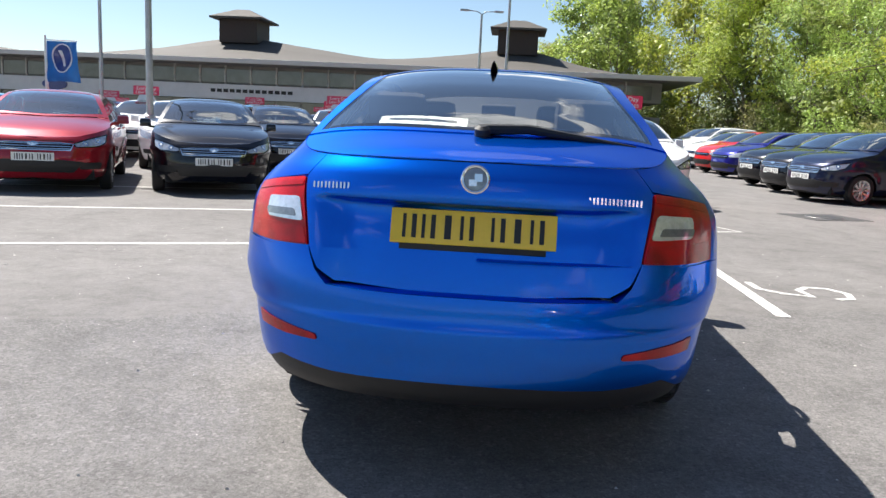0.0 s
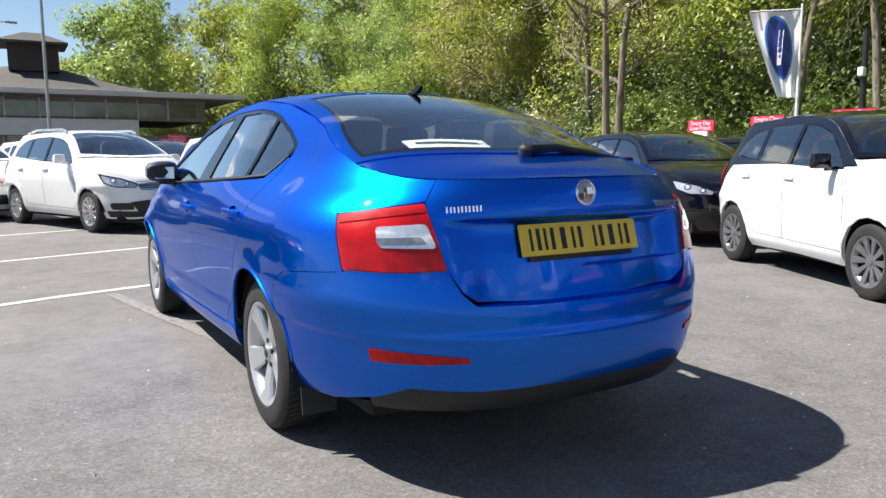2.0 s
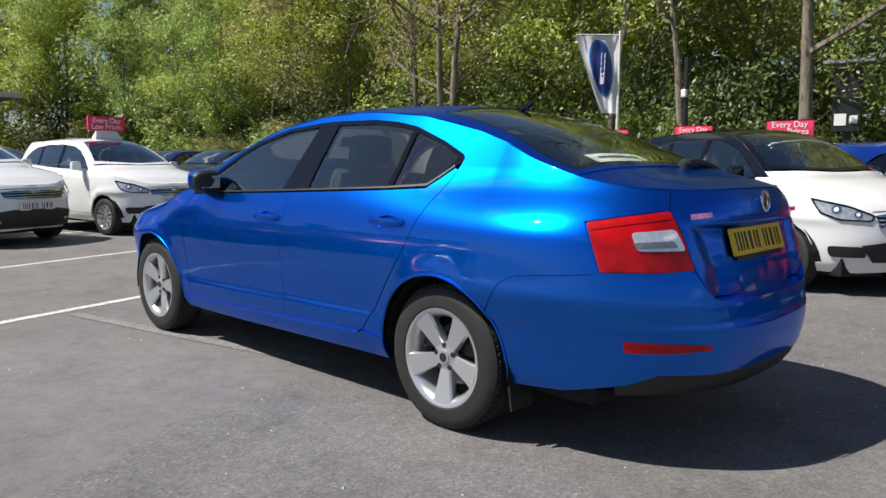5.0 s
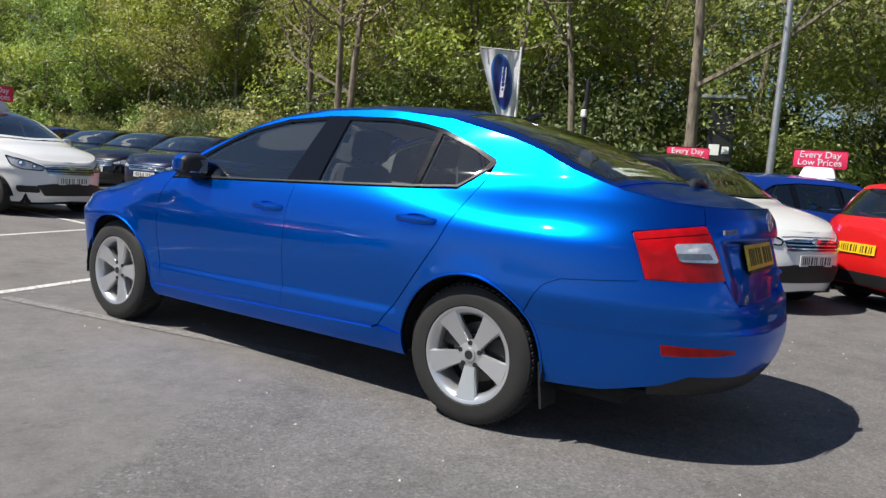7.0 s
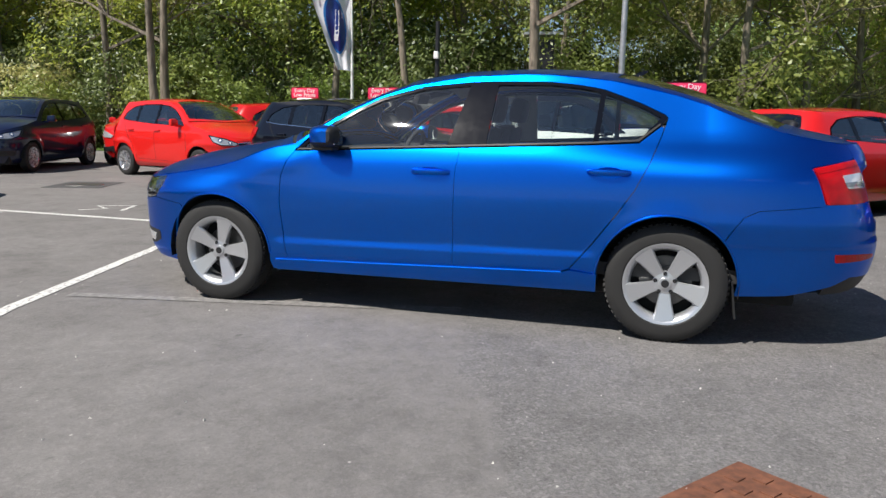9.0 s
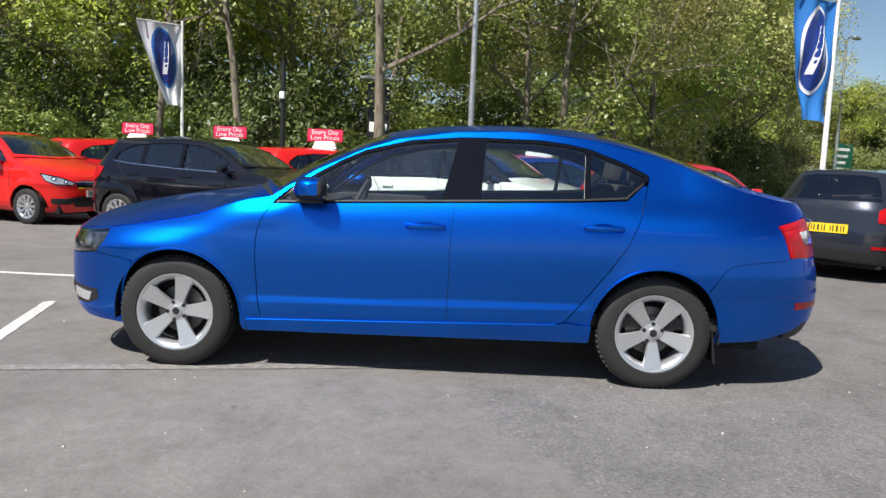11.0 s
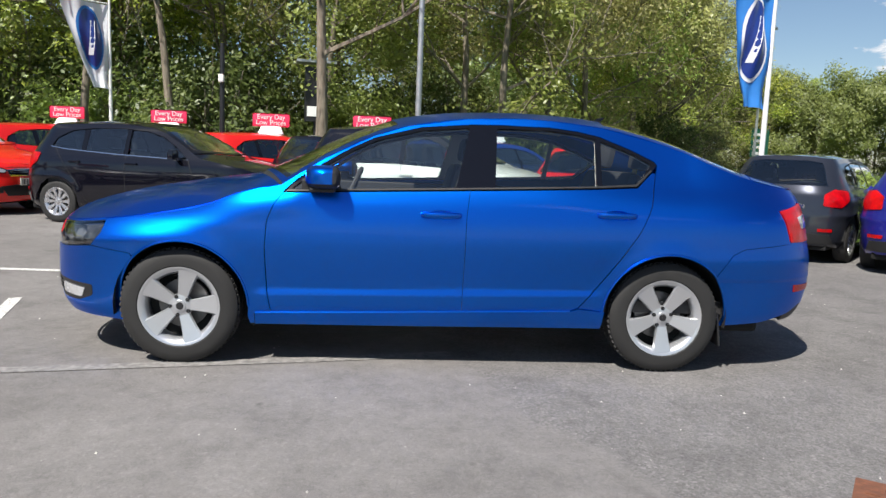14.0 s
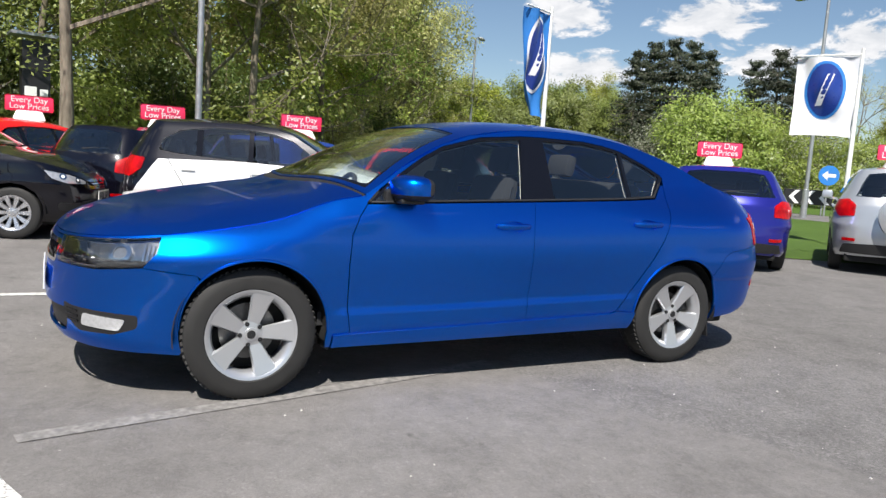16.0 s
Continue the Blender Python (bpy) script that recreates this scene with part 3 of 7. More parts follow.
    lathe(bm, [(0.012, 0.001), (0.012, rim * 0.64), (0.03, rim * 0.64), (0.03, 0.001)], 32)
    part("brake_disc", bm, M_DISC, w, smooth=True)
    bm = bmesh.new()
    lathe(bm, [(0.05, 0.001), (0.05, rim - 0.012)], 32)
    part("backing", bm, M_DARK, w)
    return w


def bars(bm, rows, depth=0.002, m=None):
    """Plain bars (x0, x1, z0, z1) standing in for letters, on the plane y = 0, raised towards -y."""
    for x0, x1, z0, z1 in rows:
        box(bm, x0, x1, -depth, 0.0, z0, z1, m=m)


def letters(n, x0, x1, h, fill=0.72):
    """n upright bars across x0..x1, with a wider gap after the fourth of seven."""
    out = []
    slots = n + (0.6 if n == 7 else 0)
    w = (x1 - x0) / slots
    for k in range(n):
        a = x0 + w * (k + (0.6 if n == 7 and k > 3 else 0)) + w * (1 - fill) / 2
        b = a + w * fill
        t = (b - a) * 0.24
        mid = [(a, a + t), (b - t * 1.4, b)] if k % 3 != 2 else [((a + b) / 2 - t, (a + b) / 2 + t)]
        out += [(p, q, -h / 2, h / 2) for p, q in mid]
    return out


def number_plate(parent, m, yellow, w=0.52, h=0.111):
    bm = bmesh.new()
    box(bm, -w / 2, w / 2, 0.0, 0.008, -h / 2, h / 2, 0.003, m=m)
    p = part("number_plate", bm, M_YELLOW if yellow else M_WHITEPL, parent, "yellow number plate" if yellow else "white number plate")
    bm = bmesh.new()
    bars(bm, letters(7, -w / 2 + 0.03, w / 2 - 0.03, h * 0.68), m=m)
    tagged(part("plate_lettering", bm, M_INK, p), kind="stuff")
    return p


def on_flank(S, pts, x):
    """Outline points given by (y, z) on the flank, as (s, z)."""
    return [(S.s_of(x, y), z) for y, z in pts]


def hero_car():
    car = thing("car", "glossy blue metallic five-door saloon car parked across white bay lines", "car")
    S, side, top = HERO, HERO.side, HERO.top
    so = S.s_of
    RC, FC = S.YR - S.LEN, S.YF + S.LEN
    ra, fa = 0.362, 0.358                                   # wheel arch radii
    rz = 0.318
    dlo_top = [(0.70, 1.036), (0.564, 1.130), (0.438, 1.206), (0.311, 1.267), (0.058, 1.333), (-0.225, 1.360), (-0.378, 1.364), (-0.674, 1.362), (-0.835, 1.346), (-0.964, 1.322), (-1.161, 1.250), (-1.29, 1.190), (-1.303, 1.172)]
    belt = [(-1.27, 1.135), (-1.165, 1.046), (-0.922, 1.030), (-0.212, 0.998), (0.443, 0.970), (0.79, 0.955)]
    for mir in (False, True):
        def P(name, outer, mat=M_BLUE, holes=(), d=0.05, off=0.0, lip=0.012, gap=0.0013, label="", parent=car):
            return patch(name, side, outer, mat, parent, holes, d, off, lip, gap, mir, label, db=0.025)
        def cup(cy, cz, ry=0.078, rz_=0.030):
            return [(cy + ry * math.cos(2 * math.pi * k / 20), cz + rz_ * math.sin(2 * math.pi * k / 20)) for k in range(20)]

        # doors
        fd = P("door", [(0.795, 0.951), (0.84, 0.89), (0.876, 0.80), (0.886, 0.647), (0.875, 0.42), (0.853, 0.292), (-0.187, 0.330), (-0.195, 0.858), (-0.212, 0.994), (0.443, 0.966)], holes=[cup(-0.056, 0.856)], label="blue front door")
        rd = P("door", [(-0.212, 0.994), (-0.195, 0.858), (-0.187, 0.330), (-0.79, 0.346), (-0.84, 0.365), (-0.946, 0.495), (-1.075, 0.673), (-1.16, 0.80), (-1.228, 0.943), (-1.276, 1.08), (-1.288, 1.125), (-1.27, 1.130), (-1.165, 1.041), (-0.922, 1.026)], holes=[cup(-1.027, 0.886)], label="blue rear door")
        # front wing
        L0, L1 = so(0.78, 1.74), so(0.79, 1.815)
        lampT = [(float(s), float(S.edge(s)) - 0.014) for s in np.linspace(L0, so(0.36, 2.1), 8)]
        lampB = [(so(0.36, 2.1), 0.61), (so(0.62, 1.97), 0.606), (L1, 0.630), (so(0.80, 1.755), 0.695)]
        wing = [(0.795, 0.953)] + [(float(s), float(S.edge(s)) - 0.005) for s in np.linspace(0.80, L0, 24)] + [(L0, 0.765), (so(0.80, 1.755), 0.695), (L1, 0.629)] + on_flank(S, [(1.60, 0.60)], 0.876)
        a1 = math.degrees(math.atan2(0.60 - rz, 1.60 - 1.335))
        wing += on_flank(S, arc(1.335, rz, fa, 47, 187, 20), 0.876) + [(0.972, 0.225), (0.945, 0.225), (0.945, 0.288), (0.853, 0.290), (0.878, 0.42), (0.888, 0.647), (0.878, 0.80), (0.842, 0.89)]
        P("front_wing", wing)
        # sill
        P("sill", [(0.943, 0.287), (0.943, 0.226), (-0.985, 0.243), (-0.99, 0.347), (-0.842, 0.362), (-0.79, 0.343), (-0.187, 0.327)], off=0.008, lip=0.03)
        flip = (-1, 1, 1) if mir else (1, 1, 1)
        # thin tube added to draw the glint along the sill's top edge
        bm = bmesh.new()
        ys = np.linspace(0.94, -0.80, 30)
        tube(bm, [side(y, 0.2905 + (0.94 - y) * 0.0302) * flip + np.array(((0.001 if mir else -0.001), 0, 0)) for y in ys], 0.0075, 8)
        part("sill_moulding", bm, M_BLUE, car, smooth=True)
        for cy, rr, a0, a1 in ((1.335, fa, 4, 178), (-1.343, ra, 4, 172)):
            bm = bmesh.new()
            tube(bm, [side(s_, z_) * flip for s_, z_ in on_flank(S, arc(cy, rz, rr + 0.003, a0, a1, 30), 0.88)], 0.0065, 8)
            part("arch_lip", bm, M_BLUE, car, smooth=True)
        # quarter panel with the roof rail
        quarter = on_flank(S, [(-0.972, 0.244)] + arc(-1.343, rz, ra, -8, 138, 22), 0.885)
        seam = on_flank(S, [(-1.655, 0.64), (-1.69, 0.69), (-1.76, 0.725)], 0.87) + [(so(0.793, -2.079), 0.755)]
        light_o = [(so(0.776, -2.0), 0.941)]
        light_t = [(so(0.579, -2.252), 0.986)]
        rail = [(so(0.556, -2.27), 1.0555), (-2.16, 1.0585), (-1.94, 1.096), (-1.7, 1.170), (-1.5, 1.243), (-1.34, 1.294), (-1.0, 1.370), (-0.68, 1.401), (-0.52, 1.406), (-0.2, 1.391), (0.13, 1.338), (0.32, 1.273), (0.578, 1.144), (0.7, 1.064), (0.80, 0.999), (0.80, 0.956)]
        down = [(0.72, 1.03)] + dlo_top[1:] + [(-1.29, 1.125), (-1.278, 1.08), (-1.23, 0.943), (-1.162, 0.80), (-1.077, 0.671), (-0.948, 0.493), (-0.842, 0.363), (-0.985, 0.345)]
        P("rear_quarter", quarter + seam + light_o + light_t + rail + down, d=0.04)
        # rear lamp
        lamp = [(so(0.793, -2.079), 0.757), (so(0.776, -2.0), 0.941), (so(0.70, -2.15), 0.965), (so(0.579, -2.252), 0.984), (so(0.552, -2.29), 0.88), (so(0.519, -2.311), 0.764), (so(0.66, -2.25), 0.757)]
        P("lamp_backing", inset(dense(lamp, 0.05), -0.025), off=-0.008, lip=0, gap=0)
        ins = [(so(0.725, -2.17), 0.903), (so(0.588, -2.275), 0.915), (so(0.556, -2.295), 0.838), (so(0.715, -2.19), 0.838)]
        rl = P("rear_lamp", rounded(lamp, 0.012, 3), M_LENSRED, off=0.004, d=0.04, lip=0.05, gap=0.004, label="red rear lamp with a silver lens")
        P("lamp_band", rounded([(so(0.785, -2.09), 0.766), (so(0.78, -2.08), 0.822), (so(0.545, -2.29), 0.822), (so(0.527, -2.305), 0.772), (so(0.66, -2.25), 0.764)], 0.01), M_LENSDARK, off=0.0065, lip=0.004, gap=0, parent=rl, label="dark red lower band")
        P("lamp_band", rounded([(so(0.778, -2.03), 0.925), (so(0.70, -2.15), 0.948), (so(0.58, -2.25), 0.968), (so(0.578, -2.255), 0.952), (so(0.70, -2.15), 0.932), (so(0.778, -2.03), 0.911)], 0.004), M_LENSDARK, off=0.0065, lip=0.004, gap=0, parent=rl)
        P("lamp_lens", rounded(ins, 0.015), M_LENSWHITE, off=0.007, lip=0.006, gap=0, parent=rl, label="silver reversing lens")
        P("lens_strip", rounded([(so(0.727, -2.18), 0.868), (so(0.60, -2.27), 0.874), (so(0.585, -2.28), 0.850), (so(0.718, -2.19), 0.846)], 0.008), M_LENSGREY, off=0.009, lip=0.004, gap=0, parent=rl, label="smoked strip in the lens")
        P("reflector", rounded([(so(0.765, -2.19), 0.464), (so(0.77, -2.18), 0.508), (so(0.62, -2.33), 0.500), (so(0.485, -2.375), 0.490), (so(0.48, -2.38), 0.472), (so(0.62, -2.33), 0.466)], 0.006), M_LENSRED, off=0.004, lip=0.012, gap=0, label="red bumper reflector")
        # window band
        dlo = [(0.785, 0.960)] + dlo_top + list(belt)
        g1 = rounded([(0.755, 0.972), (0.685, 1.028), (0.555, 1.116), (0.43, 1.191), (0.305, 1.251), (0.055, 1.317), (-0.215, 1.343), (-0.135, 1.010), (0.443, 0.983)], 0.012, 2)
        g2 = rounded([(-0.352, 1.019), (-0.372, 1.347), (-0.674, 1.346), (-0.835, 1.330), (-0.945, 1.309), (-0.928, 1.042)], 0.012, 2)
        g3 = rounded([(-0.958, 1.043), (-0.972, 1.300), (-1.158, 1.234), (-1.272, 1.176), (-1.160, 1.058)], 0.012, 2)
        P("window_frame", dlo, M_GLOSSBLACK, [g1, g2, g3], off=-0.002, gap=0.001, lip=0.02, label="gloss black pillars and window surround")
        for g, lab in ((g1, "tinted front side window"), (g2, "tinted rear side window"), (g3, "tinted quarter window")):
            ob = P("window", g, M_GLASS, off=-0.008, lip=0, gap=-0.004, label=lab)
            ob.visible_shadow = False
        P("pillar_lining", dlo, M_LINING, [g1, g2, g3], off=-0.03, gap=0.012, lip=0.0, label="pale pillar lining")
        strip = [(0.78, 0.959), (0.443, 0.974), (-0.212, 1.002), (-0.922, 1.034), (-1.163, 1.050), (-1.268, 1.138), (-1.262, 1.144), (-1.158, 1.060), (-0.922, 1.043), (-0.212, 1.010), (0.443, 0.982), (0.77, 0.967)]
        P("window_trim", strip, M_BLACKPL, off=0.002, lip=0.008, gap=0, label="thin black window trim")
        # head lamp
        hl = P("head_lamp", lampT + lampB, M_LAMPBOWL, off=-0.028, lip=0.03, gap=0.002, label="clear head lamp with a silver bowl and black inner mask")
        P("lamp_cover", lampT + lampB, M_CLEAR, off=0.001, lip=0.004, gap=0.001, parent=hl).visible_shadow = False
        P("lamp_mask", rounded([(so(0.545, 2.0), 0.724), (so(0.37, 2.09), 0.712), (so(0.37, 2.09), 0.622), (so(0.60, 1.99), 0.618), (so(0.56, 2.0), 0.67)], 0.012), M_GLOSSBLACK, off=-0.008, lip=0.016, gap=0, parent=hl, label="black inner mask")
        P("lamp_mask", rounded([(so(0.785, 1.80), 0.642), (so(0.62, 1.965), 0.622), (so(0.62, 1.965), 0.610), (so(0.79, 1.81), 0.634)], 0.004), M_GLOSSBLACK, off=-0.006, lip=0.014, gap=0, parent=hl)
        for (a, b, rr) in ((so(0.70, 1.89), 0.690, 0.046), (so(0.53, 2.02), 0.672, 0.036)):
            ring = P("reflector", arc(a, b, rr, 0, 342, 18), M_CHROME, holes=[arc(a, b, rr * 0.62, 0, 336, 14)], off=-0.010, lip=0.016, gap=0, parent=hl, label="bright reflector ring")
            P("bulb_shield", arc(a, b, rr * 0.6, 0, 340, 14), M_LENSGREY, off=-0.016, lip=0.006, gap=0, parent=hl)
        for k in range(3):
            q = so(0.765, 1.80) - 0.016 * k
            P("lamp_rib", [(q, 0.655), (q, 0.735), (q + 0.006, 0.735), (q + 0.006, 0.655)], M_CHROME, off=-0.014, lip=0.012, gap=0, parent=hl)
        # fog lamp
        P("fog_recess", rounded([(so(0.82, 1.88), 0.345), (so(0.815, 1.87), 0.405), (so(0.52, 2.10), 0.418), (so(0.47, 2.12), 0.43), (so(0.47, 2.12), 0.375), (so(0.56, 2.08), 0.305), (so(0.74, 1.97), 0.308)], 0.016), M_BLACKPL, off=0.002, lip=0.02, gap=0, label="black fog lamp surround")
        P("fog_lamp", rounded([(so(0.765, 1.95), 0.328), (so(0.785, 1.92), 0.382), (so(0.60, 2.06), 0.394), (so(0.585, 2.065), 0.336)], 0.014), M_LENSWHITE, off=0.006, lip=0.01, gap=0, label="clear fog lamp lens")
        for k in range(3):
            zf = 0.345 + 0.024 * k
            P("grille_slat", [(so(0.57, 2.08), zf), (so(0.57, 2.08), zf + 0.008), (so(0.49, 2.11), zf + 0.014), (so(0.49, 2.11), zf + 0.006)], M_GLOSSBLACK, off=0.006, lip=0.008, gap=0)
        # flat mud flaps
        sg = 1 if mir else -1
        for yy, zz in ((-1.70, 0.15), (0.955, 0.15)):
            bm = bmesh.new()
            box(bm, -0.07, 0.07, -0.006, 0.006, 0, 0.2 if yy < 0 else 0.1, 0.003, m=pose(sg * 0.745, yy, zz + (0.0 if yy < 0 else 0.06), -8 if yy < 0 else 4, 0, 0))
            part("mud_flap", bm, M_BLACKPL, car)
        # door handles
        for d0, hy, hz in ((fd, -0.056, 0.852), (rd, -1.027, 0.882)):
            xh = float(side(hy, hz)[0])
            bm = bmesh.new()
            vs = [(0.112, 0.004), (0.098, -0.014), (0.06, -0.026), (0.0, -0.030), (-0.06, -0.026), (-0.098, -0.014), (-0.112, 0.004)]
            rings = []
            for yy, xx in vs:
                hh = 0.010 if abs(yy) > 0.11 else 0.015 if abs(yy) > 0.08 else 0.017
                rings.append([bm.verts.new((xh + xx + 0.004 * c, hy + yy, hz + 0.008 + hh * s)) for c, s in ((-2.2, 0.15), (-1.4, 0.75), (1, 1), (3.5, 0.2), (2.5, -0.7), (0.2, -1), (-1.6, -0.6))])
            for r0, r1 in zip(rings, rings[1:]):
                for j in range(7):
                    bm.faces.new((r0[j], r0[(j + 1) % 7], r1[(j + 1) % 7], r1[j]))
            bm.faces.new(rings[0]), bm.faces.new(rings[-1])
            if mir:
                bmesh.ops.scale(bm, vec=(-1, 1, 1), verts=bm.verts)
            part("door_handle", bm, M_BLUE, d0, smooth=True)
            P("handle_cup", cup(hy, hz + 0.004), off=-0.013, lip=0.0, gap=-0.004, parent=d0)
        # door mirror
        bm = bmesh.new()
        prof = []
        for k, (xx, hy_, hz_) in enumerate(((-0.815, 0.055, 0.030), (-0.832, 0.088, 0.055), (-0.87, 0.106, 0.066), (-0.93, 0.104, 0.064), (-0.985, 0.084, 0.052), (-1.008, 0.048, 0.030))):
            ring = []
            for j in range(14):
                a = 2 * math.pi * j / 14
                c, s_ = math.cos(a), math.sin(a)
                cx = math.copysign(abs(c) ** 0.6, c)
                sz = math.copysign(abs(s_) ** 0.7, s_)
                ring.append(bm.verts.new((xx, 0.575 + hy_ * (cx if cx > 0 else cx * 0.75) - 0.012 * (k - 2), 1.040 + hz_ * sz - (0.02 if sz < 0 else 0.0) * 0)))
            prof.append(ring)
        for r0, r1 in zip(prof, prof[1:]):
            for j in range(14):
                bm.faces.new((r0[j], r0[(j + 1) % 14], r1[(j + 1) % 14], r1[j]))
        bm.faces.new(prof[0]), bm.faces.new(prof[-1])
        if mir:
            bmesh.ops.scale(bm, vec=(-1, 1, 1), verts=bm.verts)
        bmesh.ops.subdivide_edges(bm, edges=bm.edges[:], cuts=1, use_grid_fill=True, smooth=0.6)
        low = bm.copy()
        bmesh.ops.bisect_plane(bm, geom=bm.verts[:] + bm.edges[:] + bm.faces[:], plane_co=(0, 0, 1.008), plane_no=(0, 0, -1), clear_outer=True)
        bmesh.ops.bisect_plane(low, geom=low.verts[:] + low.edges[:] + low.faces[:], plane_co=(0, 0, 1.008), plane_no=(0, 0, 1), clear_outer=True)
        rear = bm.copy()
        bmesh.ops.bisect_plane(bm, geom=bm.verts[:] + bm.edges[:] + bm.faces[:], plane_co=(0, 0.525, 0), plane_no=(0, -1, 0), clear_outer=True)
        bmesh.ops.bisect_plane(rear, geom=rear.verts[:] + rear.edges[:] + rear.faces[:], plane_co=(0, 0.525, 0), plane_no=(0, 1, 0), clear_outer=True)
        mr = part("door_mirror", bm, M_BLUE, car, "blue door mirror on a black foot", smooth=True)
        # rear half coloured black to stand for the mirror glass in shade
        part("mirror_bezel", rear, M_BLACKPL, mr, "black mirror back with the glass's shade put into its colour", smooth=True)
        part("mirror_base", low, M_BLACKPL, mr, "black mirror base", smooth=True)
        bm = bmesh.new()
        box(bm, min(sg * 0.965, sg * 0.85), max(sg * 0.965, sg * 0.85), 0.493, 0.505, 0.995, 1.07, 0.003)
        part("mirror_glass", bm, M_CHROME, mr)
        bm = bmesh.new()
        box(bm, -0.94, -0.80, 0.515, 0.65, 0.962, 0.988, 0.012)
        box(bm, -0.86, -0.80, 0.54, 0.70, 0.95, 1.03, 0.012)
        if mir:
            bmesh.ops.scale(bm, vec=(-1, 1, 1), verts=bm.verts)
        part("mirror_foot", bm, M_BLACKPL, mr)
        wheel("wheel", car, sg * 0.772, 1.343, 0.316, 0.212, sg, steer=0.25)
        wheel("wheel", car, sg * 0.765, -1.343, 0.316, 0.212, sg, steer=0.6)
        # wheel houses
        for yy, rr in ((1.335, fa), (-1.343, ra)):
            bm = bmesh.new()
            n = 18
            r0 = [bm.verts.new((sg * 0.85, yy + (rr + 0.004) * math.cos(math.pi * 1.1 * k / n - 0.16), rz + (rr + 0.004) * math.sin(math.pi * 1.1 * k / n - 0.16))) for k in range(n + 1)]
            r1 = [bm.verts.new((sg * 0.50, v.co.y, v.co.z)) for v in r0]
            for k in range(n):
                bm.faces.new((r0[k], r0[k + 1], r1[k + 1], r1[k]))
            bm.faces.new(r1)
            part("wheel_house", bm, M_DARK, car)

    def W(name, outer, mat=M_BLUE, holes=(), d=0.05, off=0.0, lip=0.012, gap=0.0013, label="", parent=car):
        return patch(name, side, outer, mat, parent, holes, d, off, lip, gap, False, label, db=0.025)

    def mirrored(half, c):
        return half + [(2 * c - a, b) for a, b in reversed(half)]

    # tailgate below the rear screen
    gate_h = [(so(0.556, -2.27), 1.0565), (so(0.579, -2.252), 0.984), (so(0.552, -2.29), 0.88), (so(0.519, -2.311), 0.764), (so(0.50, -2.36), 0.70), (so(0.455, -2.39), 0.660), (so(0.2, -2.4), 0.648)]
    gate = patch("tailgate", S.gate, mirrored(gate_h, RC), M_BLUE, car, (), 0.03, 0.0, 0.012, 0.0013, False, "blue tailgate with a plate recess", db=0.0125)
    # rear bumper
    rb = on_flank(S, [(-1.655, 0.64), (-1.69, 0.69), (-1.76, 0.725)], 0.87) + [(so(0.793, -2.079), 0.755), (so(0.66, -2.25), 0.754), (so(0.519, -2.311), 0.761), (so(0.50, -2.36), 0.695), (so(0.46, -2.39), 0.655), (so(0.2, -2.4), 0.650)]
    rb_low = [(so(0.2, -2.43), 0.372), (so(0.45, -2.40), 0.368), (so(0.66, -2.28), 0.378), (so(0.73, -2.18), 0.335), (so(0.80, -1.95), 0.285)] + on_flank(S, [(-1.71, 0.27)], 0.87)
    arch_r = on_flank(S, [(-1.343 + ra * math.cos(radians(a)), rz + ra * math.sin(radians(a))) for a in (187, 178, 168, 158, 148, 138.5)], 0.885)
    low = rb_low + arch_r
    full = rb + [(2 * RC - a, b) for a, b in reversed(rb)] + [(2 * RC - a, b) for a, b in reversed(low)] + low
    bumper = W("rear_bumper", full, d=0.05, label="blue rear bumper")
    inner = [(so(0.519, -2.311), 0.761), (so(0.50, -2.36), 0.695), (so(0.46, -2.39), 0.655), (so(0.2, -2.4), 0.650)]
    run = dense(inner + [(2 * RC - a, b) for a, b in reversed(inner)], 0.03)
    run = run[: max(k for k, (a, b) in enumerate(run) if b > 0.75 and a < RC) + 1]
    sr, zr = np.array([a for a, b in run]), np.array([b for a, b in run])
    outer_e, inner_e = side(sr, zr), S.gate(sr, zr) + (0, 0.012, 0)
    n = len(run)
    raw("bumper_ledge", list(outer_e) + list(inner_e), [(k, k + 1, n + k + 1, n + k) for k in range(n - 1)], M_BLUE, bumper)
    low_b = [(so(0.75, -2.14), 0.33), (so(0.66, -2.28), 0.376), (so(0.45, -2.40), 0.366), (so(0.2, -2.43), 0.370)]
    W("rear_skirt", mirrored(low_b + [], RC) + [(2 * RC - so(0.74, -2.14), 0.285), (2 * RC - so(0.3, -2.4), 0.288), (so(0.3, -2.4), 0.288), (so(0.74, -2.14), 0.285)], M_BLACKPL, off=-0.004, gap=0, lip=0.06, label="black lower bumper skirt")
    # front bumper, grille, intakes
    fb = on_flank(S, [(1.60, 0.60)], 0.876) + [(so(0.79, 1.815), 0.627), (so(0.62, 1.97), 0.603), (so(0.36, 2.1), 0.607), (so(0.36, 2.1), 0.724)]
    fbl = [(so(0.3, 2.15), 0.235), (so(0.6, 2.0), 0.225), (so(0.8, 1.8), 0.222)] + on_flank(S, [(1.70, 0.215)] + arc(1.335, rz, fa, -14, 45, 8), 0.876)
    lip_up = [(float(s), float(S.edge(s)) - 0.002) for s in np.linspace(so(0.78, 1.74), FC, 16)]
    lip_low = [(FC, 0.722), (so(0.36, 2.1), 0.726)] + [(float(s), float(S.edge(s)) - 0.013) for s in np.linspace(so(0.36, 2.1) - 0.05, so(0.78, 1.74), 7)]
    W("bonnet_lip", lip_up + [(2 * FC - a, b) for a, b in reversed(lip_up[:-1])] + [(2 * FC - a, b) for a, b in reversed(lip_low)] + lip_low[1:], gap=0.001)
